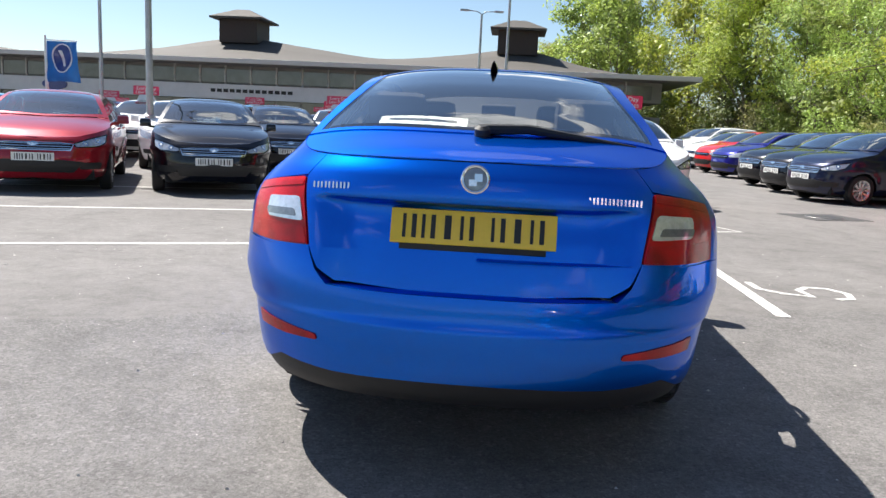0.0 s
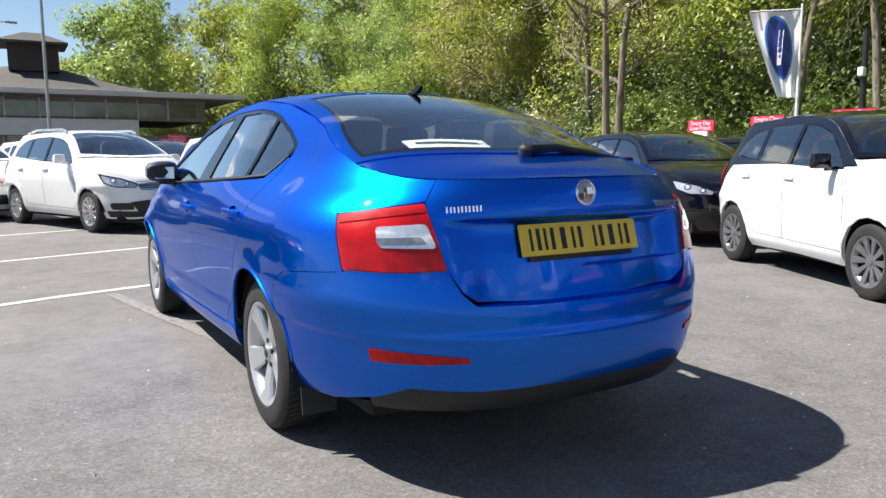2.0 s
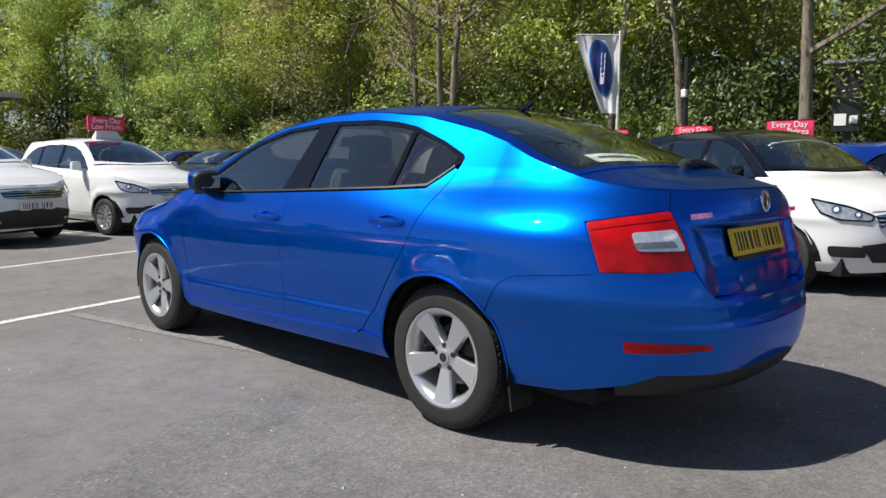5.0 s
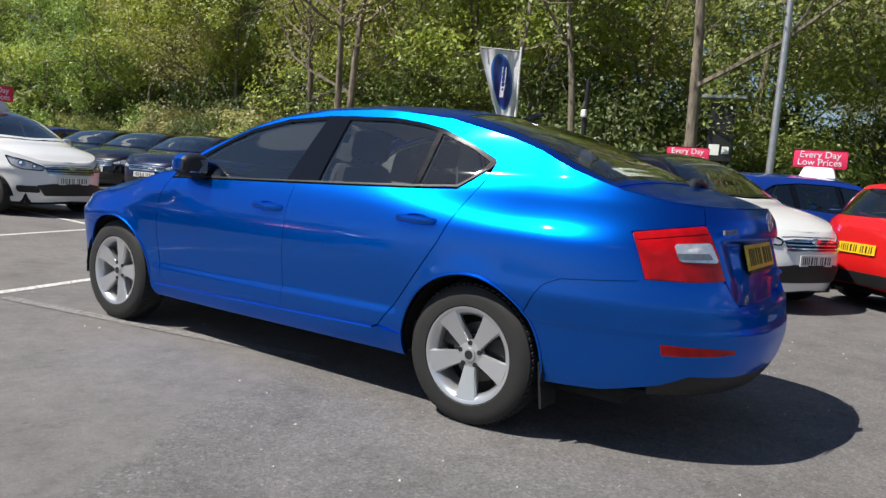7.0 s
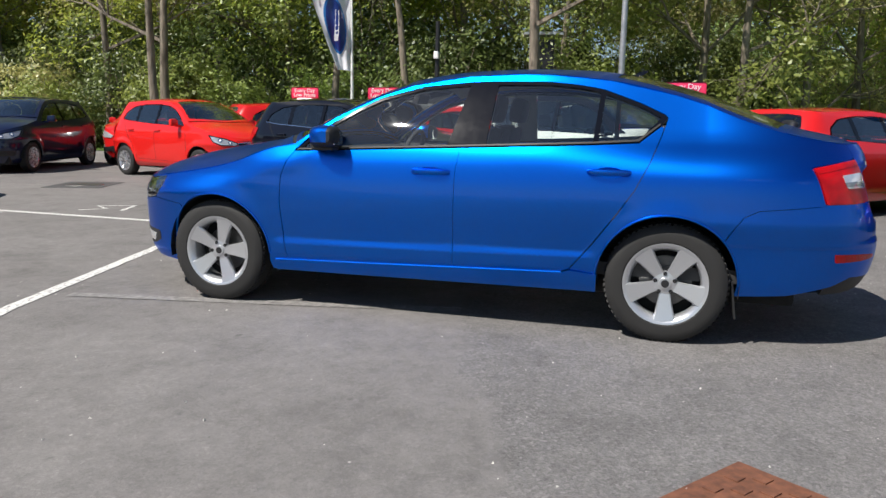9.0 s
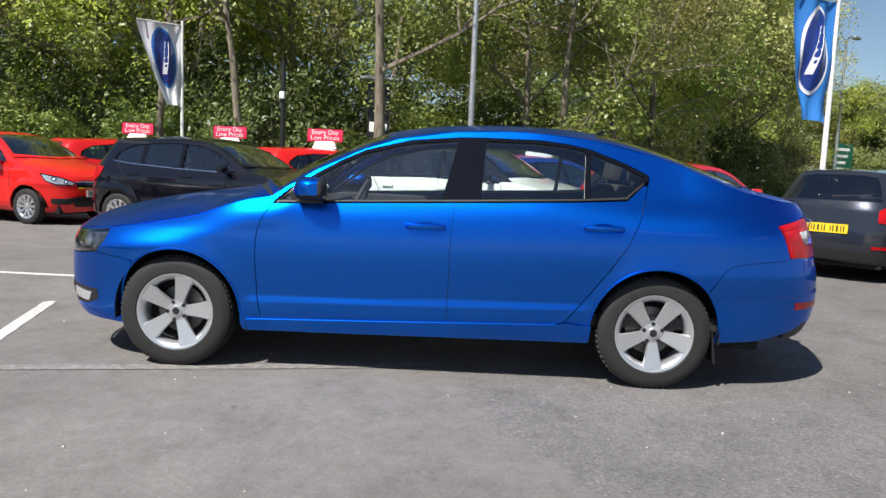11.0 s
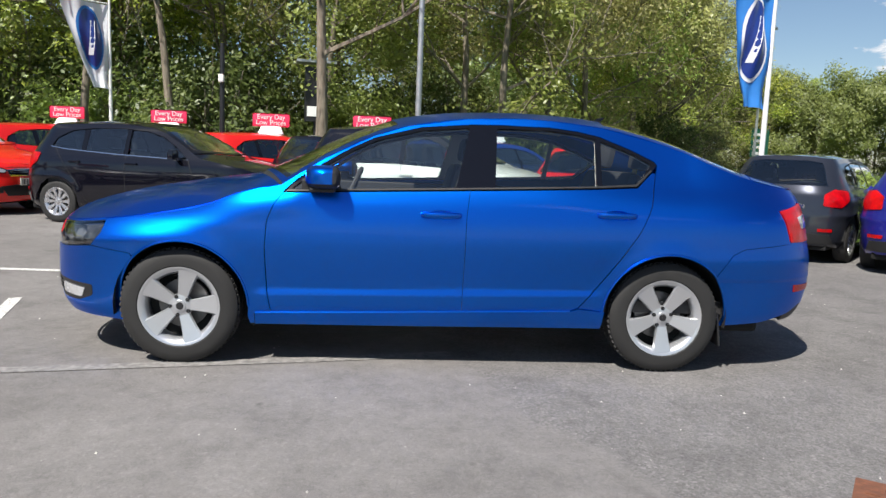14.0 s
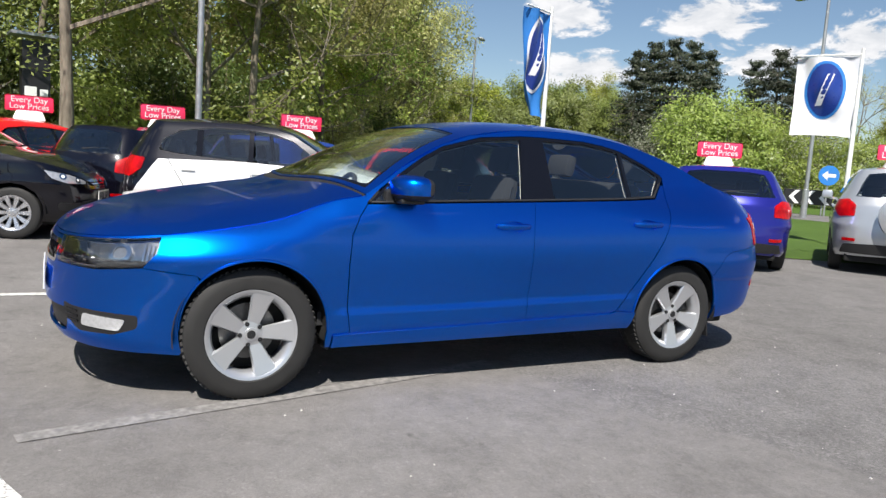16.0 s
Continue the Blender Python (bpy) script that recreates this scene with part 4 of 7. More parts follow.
    gr = rounded([(so(0.34, 2.12), 0.60), (so(0.38, 2.1), 0.70), (2 * FC - so(0.38, 2.1), 0.70), (2 * FC - so(0.34, 2.12), 0.60)], 0.02)
    it = rounded([(so(0.46, 2.12), 0.28), (so(0.5, 2.10), 0.40), (2 * FC - so(0.5, 2.10), 0.40), (2 * FC - so(0.46, 2.12), 0.28)], 0.03)
    W("front_bumper", fb + [(2 * FC - a, b) for a, b in reversed(fb)] + [(2 * FC - a, b) for a, b in reversed(fbl)] + fbl, holes=[gr, it], label="blue front bumper")
    gl = W("grille", gr, M_GLOSSBLACK, off=-0.02, lip=0, gap=-0.004, label="black radiator grille with upright slats")
    for k in range(19):
        a = so(0.36, 2.12) + (2 * (FC - so(0.36, 2.12))) * (k + 0.5) / 19
        W("slat", [(a - 0.006, 0.606), (a - 0.006, 0.694), (a + 0.006, 0.694), (a + 0.006, 0.606)], M_GLOSSBLACK, off=-0.004, lip=0.014, gap=0, parent=gl)
    W("grille_frame", gr, M_CHROME, holes=[inset(gr, 0.012)], off=0.003, lip=0.008, gap=-0.006, parent=gl, label="chrome grille frame")
    W("lower_intake", it, M_BLACKPL, off=-0.02, lip=0, gap=-0.004)
    number_plate(car, pose(0, 2.215, 0.50, 0, 0, 180), False)

    def T(name, outer, mat=M_BLUE, holes=(), d=0.06, off=0.0, lip=0.012, gap=0.0, label="", parent=car):
        return patch(name, top, outer, mat, parent, holes, d, off, lip, gap, False, label)

    sa = S.s_at
    cowl = [(u / 10, 1.06 - 0.24 * (u / 10) ** 2) for u in range(-10, 11)]
    T("bonnet", [(-1, 0.82)] + [(u, y + 0.0) for u, y in cowl[1:-1]] + [(1, 0.82), (1, 1.3), (1, 1.7), (1, 2.0), (1, 2.3), (1, 2.495), (-1, 2.495), (-1, 2.3), (-1, 2.0), (-1, 1.7), (-1, 1.3)], label="blue bonnet with a raised centre")
    ws = [(u * 0.094, 0.985 - 0.20 * (u / 10) ** 2) for u in range(-10, 11)]
    ws_top = [(u * 0.088, 0.235 - 0.045 * (u / 10) ** 2) for u in range(10, -11, -1)]
    screen = ws + ws_top
    rs_top = [(u * 0.086, -1.045 + 0.03 * (u / 10) ** 2) for u in range(-10, 11)]
    rs_bot = [(u * 0.094, sa(-1.955 + 0.11 * (u / 10) ** 2)) for u in range(10, -11, -1)]
    rscreen = rs_top + rs_bot
    T("roof", [(-1, 0.80)] + [(u * 0.1, 1.0 - 0.20 * (u / 10) ** 2) for u in range(-9, 10)] + [(1, 0.80), (1, 0.3), (1, -0.4), (1, -1.0), (1, -1.5), (1, -1.9), (1, sa(-1.885))] + [(u * 0.1, sa(-1.995 + 0.11 * (u / 10) ** 2)) for u in range(9, -10, -1)] + [(-1, sa(-1.885)), (-1, -1.5), (-1, -1.0), (-1, -0.4), (-1, 0.3)], holes=[screen, rscreen], label="blue roof with its pillars")
    T("boot_lid", [(u * 0.1, sa(-1.995 + 0.11 * (u / 10) ** 2)) for u in range(-10, 11)] + [(1, -2.3), (1, -2.69), (-1, -2.69), (-1, -2.3)], label="blue boot lid edge", d=0.04, gap=-0.003, lip=0.004)
    T("cowl_panel", cowl + [(u * 0.1, 0.985 - 0.205 * (u / 10) ** 2) for u in range(10, -11, -1)], M_BLACKPL, off=-0.006, gap=0, label="black cowl panel")
    wsg = T("windscreen", screen, M_GLASS, off=-0.004, lip=0, gap=-0.01, label="clear laminated windscreen")
    rsg = T("rear_screen", rscreen, M_GLASS_DARK, off=-0.003, lip=0, gap=-0.008, label="dark tinted rear screen")
    T("head_lining", [(-0.94, 0.2), (-0.94, -0.4), (-0.94, -1.0)] + [(u * 0.094, -1.02) for u in range(-9, 10)] + [(0.94, -1.0), (0.94, -0.4), (0.94, 0.2)] + [(u * 0.094, 0.2) for u in range(9, -10, -1)], M_LINING, off=-0.035, lip=0, label="pale cloth head lining")
    wsg.visible_shadow = rsg.visible_shadow = False
    T("screen_border", rscreen, M_GLOSSBLACK, holes=[inset(rscreen, 0.035)], off=-0.002, lip=0, gap=-0.004, parent=rsg)
    T("screen_border", screen, M_GLOSSBLACK, holes=[inset(screen, 0.03)], off=-0.003, lip=0, gap=-0.006, parent=wsg)
    # badge, lettering bars, plate, wiper, aerial
    bm = bmesh.new()
    lathe(bm, [(0, 0.034), (0.004, 0.043), (0.008, 0.045), (0.011, 0.041), (0.010, 0.036), (0.006, 0.034)], 32, "Z")
    bmesh.ops.transform(bm, matrix=pose(0, -2.351, 1.006, 82, 0, 0), verts=bm.verts)
    bdg = part("badge", bm, M_CHROME, gate, "round chrome badge ring", smooth=True)
    bm = bmesh.new()
    lathe(bm, [(0, 0.001), (0, 0.036), (0.006, 0.036), (0.0075, 0.001)], 32, "Z")
    bmesh.ops.transform(bm, matrix=pose(0, -2.351, 1.006, 82, 0, 0), verts=bm.verts)
    part("badge_disc", bm, M_LENSGREY, bdg, smooth=True)
    bm = bmesh.new()
    box(bm, -0.022, 0.004, -0.004, 0, -0.02, 0.0, m=pose(0, -2.364, 1.006, -8, 0, 20))
    box(bm, -0.002, 0.022, -0.004, 0, -0.006, 0.018, m=pose(0, -2.364, 1.006, -8, 0, 0))
    part("badge_mark", bm, M_CHROME, bdg)
    for x0, x1, z0, n in ((-0.525, -0.395, 0.962, 5), (0.345, 0.52, 0.955, 7)):
        bm = bmesh.new()
        yy = float(side(so(abs(x0 + x1) / 2, -2.32), z0)[1])
        ang = math.degrees(math.atan2(0.045, 0.13)) * (1 if x0 < 0 else -1)
        w = (x1 - x0) / n
        for k in range(n):
            xa = x0 + k * w + w * 0.12
            xb = xa + w * 0.76
            mm = pose((x0 + x1) / 2, yy - 0.003, z0, -8, 0, 0) @ Matrix.Rotation(radians(-ang * 0.55), 4, "Z")
            c = (x0 + x1) / 2
            for r in ((xa, xa + 0.006, -0.010, 0.010), (xb - 0.006, xb, -0.010, 0.010)):
                box(bm, r[0] - c, r[1] - c, -0.004, 0.002, r[2], r[3], m=mm)
        part("lettering", bm, M_CHROME, gate, "chrome raised lettering bars")
    number_plate(car, pose(0, -2.338, 0.851, -17, 0, 0), True)
    bm = bmesh.new()
    box(bm, -0.23, 0.23, -2.352, -2.335, 0.778, 0.797, 0.003)
    part("plate_surround", bm, M_BLACKPL, gate)
    rp = top(np.array([-0.03, 0.28, 0.8]), np.array([sa(-1.955)] * 3)) + np.array([0, 0.0, 0.018])
    bm = bmesh.new()
    tube(bm, [(0.0, -2.0, 1.158), (0.16, -1.985, 1.165), (0.36, -1.97, 1.14), (0.54, -1.93, 1.118)], [0.02, 0.017, 0.012, 0.006], 8)
    wp = part("rear_wiper", bm, M_BLACKPL, car, "black rear wiper arm", smooth=True)
    bm = bmesh.new()
    lathe(bm, [(0, 0.03), (0.03, 0.028), (0.04, 0.015), (0.04, 0.001)], 16, "Z")
    bmesh.ops.transform(bm, matrix=pose(0.0, -2.0, 1.135, 20, 0, 0), verts=bm.verts)
    part("wiper_hub", bm, M_BLACKPL, wp, smooth=True)
    bm = bmesh.new()
    rows = []
    for yy, zz, hw in ((-1.02, 1.435, 0.020), (-1.08, 1.448, 0.018), (-1.115, 1.466, 0.010), (-1.13, 1.476, 0.004)):
        rows.append([bm.verts.new((-hw, yy, zz - 0.01)), bm.verts.new((hw, yy, zz - 0.01)), bm.verts.new((hw * 0.8, yy - 0.06 + (zz - 1.43) * 0.5, zz - 0.012)), bm.verts.new((-hw * 0.8, yy - 0.06 + (zz - 1.43) * 0.5, zz - 0.012))])
    for r0, r1 in zip(rows, rows[1:]):
        for j in range(4):
            bm.faces.new((r0[j], r0[(j + 1) % 4], r1[(j + 1) % 4], r1[j]))
    bm.faces.new(rows[-1])
    part("aerial_fin", bm, M_GLOSSBLACK, car, smooth=True)
    # underbody
    bm = bmesh.new()
    box(bm, -0.66, 0.66, -2.0, 1.85, 0.20, 0.36, 0.03)
    box(bm, -0.66, 0.66, 1.72, 1.86, 0.215, 0.50, 0.03)
    box(bm, -0.42, 0.42, 1.8, 2.06, 0.235, 0.46, 0.03)
    box(bm, -0.50, 0.50, 0.98, 1.78, 0.20, 0.80, 0.03)
    box(bm, -0.50, 0.50, -2.18, -1.72, 0.29, 0.62, 0.03)
    part("underbody", bm, M_DARK, car)
    # unseen sheets added under both ends to stop sun leaking into the car's shadow
    for s0, s1, zz in ((1.60, FC, 0.245), (-1.72, RC, 0.30)):
        half = [side(s, zz) * (0.985, 0.99, 1) for s in np.linspace(s0, s1, 14)]
        bm = bmesh.new()
        bm.faces.new([bm.verts.new(p) for p in half] + [bm.verts.new(p * (-1, 1, 1)) for p in reversed(half[:-1])])
        part("under_tray", bm, M_DARK, car)
    bm = bmesh.new()
    tube(bm, [(-0.45, -1.9, 0.29), (-0.45, -2.22, 0.30)], 0.03, 12)
    part("exhaust", bm, M_DISC, car, smooth=True)
    # cabin
    bm = bmesh.new()
    box(bm, -0.78, 0.78, -1.75, 1.0, 0.33, 0.40)
    part("cabin_floor", bm, M_TRIM, car)
    bm = bmesh.new()
    box(bm, -0.74, 0.74, 0.55, 1.0, 0.62, 0.955, 0.05, taper=(1, 0.8))
    part("dashboard", bm, M_TRIM, car, smooth=True)
    bm = bmesh.new()
    box(bm, -0.56, 0.56, -2.04, -1.28, 0.95, 1.0, 0.01)
    part("parcel_shelf", bm, M_TRIM, car)
    for sg in (-1, 1):
        bm = bmesh.new()
        box(bm, sg * 0.805 - 0.02, sg * 0.805 + 0.02, -0.96, 0.8, 0.40, 0.962, 0.01)
        part("door_lining", bm, M_TRIM, car)
    def seat(cx, y0, wdt, front=True):
        e = thing("seat", "", "")
        e.parent = car
        bm = bmesh.new()
        box(bm, cx - wdt / 2, cx + wdt / 2, y0 - 0.05, y0 + 0.48, 0.45, 0.60, 0.05)
        part("cushion", bm, M_SEAT, e, smooth=True)
        bm = bmesh.new()
        box(bm, -wdt / 2, wdt / 2, -0.07, 0.07, 0.0, 0.62, 0.06, m=pose(cx, y0 - 0.05, 0.52, 14, 0, 0), taper=(0.82, 0.8))
        part("backrest", bm, M_SEAT, e, smooth=True)
        for hx in ((cx,) if front else (cx - wdt * 0.33, cx + wdt * 0.33)):
            bm = bmesh.new()
            box(bm, -0.13, 0.13, -0.05, 0.05, 0.0, 0.17, 0.045, m=pose(hx, y0 - 0.235, 1.135, 10, 0, 0))
            part("headrest", bm, M_SEAT, e, smooth=True)
            bm = bmesh.new()
            box(bm, -0.05, 0.05, -0.012, 0.012, -0.08, 0.04, m=pose(hx, y0 - 0.22, 1.12, 10, 0, 0))
            part("headrest_post", bm, M_CHROME, e)
    seat(-0.36, -0.05, 0.50), seat(0.36, -0.05, 0.50), seat(0.0, -1.05, 1.25, False)
    bm = bmesh.new()
    n = 24
    tube(bm, [(0.36 + 0.18 * math.cos(2 * math.pi * k / n), 0.5 - 0.07 * math.sin(2 * math.pi * k / n) * 1.0, 0.90 + 0.165 * math.sin(2 * math.pi * k / n)) for k in range(n + 1)], 0.016, 8, False)
    box(bm, 0.20, 0.52, 0.49, 0.52, 0.87, 0.93, 0.01)
    part("steering_wheel", bm, M_TRIM, car, smooth=True)
    bm = bmesh.new()
    box(bm, -0.11, 0.11, -0.02, 0.02, -0.035, 0.035, 0.012, m=pose(0, 0.30, 1.285, 20, 0, 0))
    part("rear_view_mirror", bm, M_TRIM, car)
    card = T("paper_card", [(-0.62, sa(-1.835)), (-0.10, sa(-1.885)), (-0.10, sa(-1.80)), (-0.62, sa(-1.75))], M_PAPER, off=-0.02, lip=0.002, label="white printed card behind the rear screen")
    T("card_stripe", [(-0.56, sa(-1.802)), (-0.16, sa(-1.845)), (-0.16, sa(-1.83)), (-0.56, sa(-1.787))], M_INK, off=-0.017, lip=0, parent=card)
    return car


hero_car()

# ---- parked cars ----
M_CARGLASS = plain("car_window_glass", (0.012, 0.016, 0.017), 0.04, coat=1.0, spread=0.3, scale=3)
M_CARGLASS.node_tree.nodes["Principled BSDF"].inputs["Coat IOR"].default_value = 2.0
M_SEETHROUGH = glassy("tinted_car_glass", (0.60, 0.66, 0.65), 0.01, 2.6)
M_LAMPGLASS = plain("head_lamp_glass", (0.50, 0.51, 0.53), 0.22, 0.5, 1.0, 0.3, 25)
M_STEELRIM = plain("painted_rim", (0.6, 0.6, 0.62), 0.28, 0.8, spread=0.08)
M_DARKRIM = plain("dark_rim", (0.20, 0.20, 0.21), 0.3, 0.6, spread=0.1)
COLOURS = {
    "red": ((0.55, 0.012, 0.012), 0.0), "bright red": ((0.68, 0.015, 0.012), 0.0), "dark red": ((0.30, 0.008, 0.018), 0.35), "white": ((0.80, 0.80, 0.79), 0.0), "black": ((0.003, 0.003, 0.007), 0.1),
    "navy": ((0.008, 0.012, 0.04), 0.3), "blue": ((0.01, 0.05, 0.32), 0.3), "violet": ((0.014, 0.016, 0.20), 0.3), "silver": ((0.52, 0.54, 0.56), 0.6), "grey": ((0.026, 0.029, 0.040), 0.4), "sky blue": ((0.03, 0.25, 0.5), 0.2),
}
PAINTS = {n: paint(n.replace(" ", "_") + "_paint", c, m, 0.28) for n, (c, m) in COLOURS.items()}
HATCH = dict(
    width=[(0.1, 0.70), (0.2, 0.77), (0.3, 0.825), (0.5, 0.85), (0.72, 0.858), (0.86, 0.848), (0.94, 0.822), (1.05, 0.772), (1.2, 0.702), (1.35, 0.622), (1.45, 0.545), (1.6, 0.42)],
    rear=[(0.1, -1.80), (0.3, -1.93), (0.5, -1.965), (0.7, -1.95), (0.9, -1.925), (1.0, -1.885), (1.15, -1.79), (1.3, -1.67), (1.42, -1.56), (1.5, -1.50)],
    front=[(0.1, 1.88), (0.25, 1.97), (0.45, 2.02), (0.6, 2.0), (0.72, 1.95), (0.8, 1.88), (1.0, 1.7)],
    edge=[(-2.5, 1.43), (-1.9, 1.42), (-1.3, 1.402), (-0.8, 1.425), (-0.3, 1.43), (0.1, 1.398), (0.35, 1.33), (0.6, 1.205), (0.85, 1.06), (0.97, 0.995), (1.2, 0.955), (1.6, 0.865), (1.9, 0.79), (2.4, 0.765)],
    centre=[(-1.6, 1.435), (-1.3, 1.455), (-0.5, 1.482), (0.0, 1.47), (0.3, 1.412), (0.6, 1.285), (0.9, 1.125), (1.1, 1.035), (1.4, 0.975), (1.7, 0.88), (1.88, 0.775)],
    hubs=(-1.245, 1.245), rz=0.30, flare=0.02, pinch=0.02, nr=[(0.2, 3.2), (1.0, 3.0), (1.5, 3.4)], nf=2.7,
)


def cabin(car, kx, ky, kz):
    """A plain dark cabin: floor, dashboard, seats, head lining."""
    bm = bmesh.new()
    box(bm, -0.76 * kx, 0.76 * kx, -1.7 * ky, 1.0 * ky, 0.44 * kz, 0.50 * kz)
    box(bm, -0.74 * kx, 0.74 * kx, 0.55 * ky, 1.0 * ky, 0.50 * kz, 0.95 * kz, 0.04, taper=(1, 0.8))
    for sg in (-1, 1):
        box(bm, sg * 0.79 * kx - 0.02, sg * 0.79 * kx + 0.02, -1.4 * ky, 0.8 * ky, 0.45 * kz, 0.955 * kz)
    part("cabin_lining", bm, M_TRIM, car)
    for cx, cy, w in ((-0.36, -0.1, 0.48), (0.36, -0.1, 0.48), (0.0, -1.0, 1.2)):
        bm = bmesh.new()
        box(bm, -w / 2, w / 2, -0.06, 0.06, 0.0, 0.58, 0.05, m=pose(cx * kx, cy * ky, 0.48 * kz, 14, 0, 0), taper=(0.85, 0.8))
        for hx in ((0,) if w < 1 else (-0.38, 0.38)):
            box(bm, -0.12, 0.12, -0.045, 0.045, 0.60, 0.78, 0.04, m=pose(cx * kx + hx, cy * ky, 0.48 * kz, 13, 0, 0))
        part("seat", bm, M_SEAT, car, smooth=True)


def parked_car(colour, cx, cy, hx, hy, label, size=(1, 1, 1), roof=None, low=None, plate=True, dark=False, rails=False, spare=False, detail=2, wheel_r=0.30, group="parked cars", body_low=None):
    """A five-door hatchback at (cx, cy), heading along (hx, hy). detail 2: near, 1: far off."""
    car = thing("parked_car", label, "car", pose(cx, cy, 0, 0, 0, math.degrees(math.atan2(-hx, hy))), group)
    kx, ky, kz = size
    S = Shell(**HATCH, scale=size)
    S.YR, S.YF = -1.3, 1.2
    RC, FC = S.YR - S.LEN, S.YF + S.LEN
    so, side, top, P = S.s_of, S.side, S.top, PAINTS[colour]
    near = detail > 1
    d = 0.09 if near else 0.2
    rz, ra = 0.30 / kz * (wheel_r / 0.30), 0.345
    for mir in (False, True):
        def Q(name, outer, mat, off=0.0, lip=0.0, gap=0.0, holes=(), label="", parent=car, dd=d):
            return patch(name, side, outer, mat, parent, holes, dd, off, lip, gap, mir, label)
        arch = lambda c: on_flank(S, [(c + ra / ky * math.cos(radians(a)), max(0.2, rz + ra / kz * math.sin(radians(a)))) for a in (-16, 0, 20, 45, 70, 90, 110, 135, 160, 180, 196)], 0.845)
        edge = [(s, float(S.edge(s)) - 0.001) for s in (-2.5, -2.2, -1.9, -1.6, -1.3, -1.05, -0.8, -0.3, 0.1, 0.35, 0.6, 0.85, 0.97, 1.2, 1.6, 1.9, 2.15, 2.4)]
        outline = [(FC, 0.22), (1.9, 0.2)] + arch(1.245) + [(0.0, 0.22)] + arch(-1.245) + [(-1.8, 0.24), (RC, 0.27)] + ([(RC, 1.04), (so(0.56, -1.72), 1.04), (so(0.60, -1.75), 1.10), (so(0.50, -1.6), 1.35), (so(0.30, -1.6), 1.375), (RC, 1.375)] if near else []) + edge
        side_win = rounded([(0.80, 0.965), (0.585, 1.135), (0.36, 1.265), (0.10, 1.335), (-0.25, 1.365), (-0.75, 1.36), (-1.12, 1.315), (-1.33, 1.20), (-1.38, 1.08), (-1.1, 1.045), (-0.3, 1.0)], 0.03, 2)
        Q("body_side", outline, P, lip=0.03, holes=[side_win] if near else [])
        if roof:
            over = [(-1.35, 0.98), (-1.62, 0.6), (-1.95, 0.55), (RC, 0.55)] + edge[:13] + [(0.9, 0.99), (0.5, 0.985), (-0.4, 1.0)]
            over = over[:3] + [(RC, 0.55), (RC, 1.04), (so(0.56, -1.72), 1.04), (so(0.60, -1.75), 1.10), (so(0.50, -1.6), 1.35), (so(0.30, -1.6), 1.375), (RC, 1.375)] + over[4:]
            Q("upper_body", over, PAINTS[roof], off=0.002, lip=0.004, dd=0.08, label=f"{roof} upper body and pillars", holes=[inset(dense(side_win, 0.05), 0.002)])
        for g in ([(0.77, 0.978), (0.575, 1.122), (0.355, 1.25), (0.10, 1.318), (-0.14, 1.343), (-0.10, 1.005), (0.4, 0.99)], [(-0.20, 1.01), (-0.235, 1.348), (-0.72, 1.343), (-0.83, 1.33), (-0.80, 1.037)], [(-0.87, 1.045), (-0.90, 1.322), (-1.10, 1.293), (-1.30, 1.19), (-1.34, 1.095), (-1.1, 1.06)]):
            Q("window", rounded(g, 0.02, 2), M_SEETHROUGH if near else M_CARGLASS, off=0.0 if near else 0.006, gap=-0.006 if near else 0, dd=0.15)
        if near:
            if colour in ("black", "grey", "silver"):
                tr = [(0.80, 0.960), (-0.3, 0.995), (-1.1, 1.040), (-1.385, 1.075), (-1.385, 1.085), (-1.1, 1.052), (-0.3, 1.007), (0.79, 0.972)]
                Q("window_trim", tr, M_CHROME, off=0.004, lip=0.004, dd=0.15, label="bright window trim")
            Q("window_pillar", [(-0.135, 1.0), (-0.165, 1.348), (-0.225, 1.35), (-0.20, 1.0)], M_GLOSSBLACK, off=0.003, dd=0.15)
            Q("window_pillar", [(-0.80, 1.03), (-0.82, 1.335), (-0.905, 1.325), (-0.875, 1.04)], M_GLOSSBLACK, off=0.003, dd=0.15)
            for line in ([(0.80, 0.96), (0.87, 0.80), (0.86, 0.34)], [(-0.155, 0.985), (-0.145, 0.33)], [(-1.33, 1.10), (-1.12, 0.85), (-0.92, 0.58), (-0.80, 0.36)], [(0.86, 0.32), (-0.80, 0.34)]):
                pts = [(a - 0.004, b) for a, b in line] + [(a + 0.004, b + 0.004) for a, b in reversed(line)]
                Q("door_gap", pts, M_DARK, off=0.0015, dd=0.12)
            for hy_ in (-0.05, -0.95):
                bm = bmesh.new()
                x = float(side(hy_, 0.86)[0])
                box(bm, x - 0.022, x + 0.01, (hy_ - 0.09) * ky, (hy_ + 0.09) * ky, 0.865 * kz, 0.895 * kz, 0.008)
                if mir:
                    bmesh.ops.scale(bm, vec=(-1, 1, 1), verts=bm.verts)
                part("door_handle", bm, P, car)
        head = [(so(0.76, 1.50), 0.83), (so(0.60, 1.78), 0.765), (so(0.42, 1.90), 0.69), (so(0.45, 1.9), 0.635), (so(0.68, 1.76), 0.645), (so(0.77, 1.62), 0.70)]
        hl = Q("head_lamp", rounded(head, 0.02, 2), M_LAMPGLASS, off=0.006, lip=0.012, label="clear head lamp", dd=0.1)
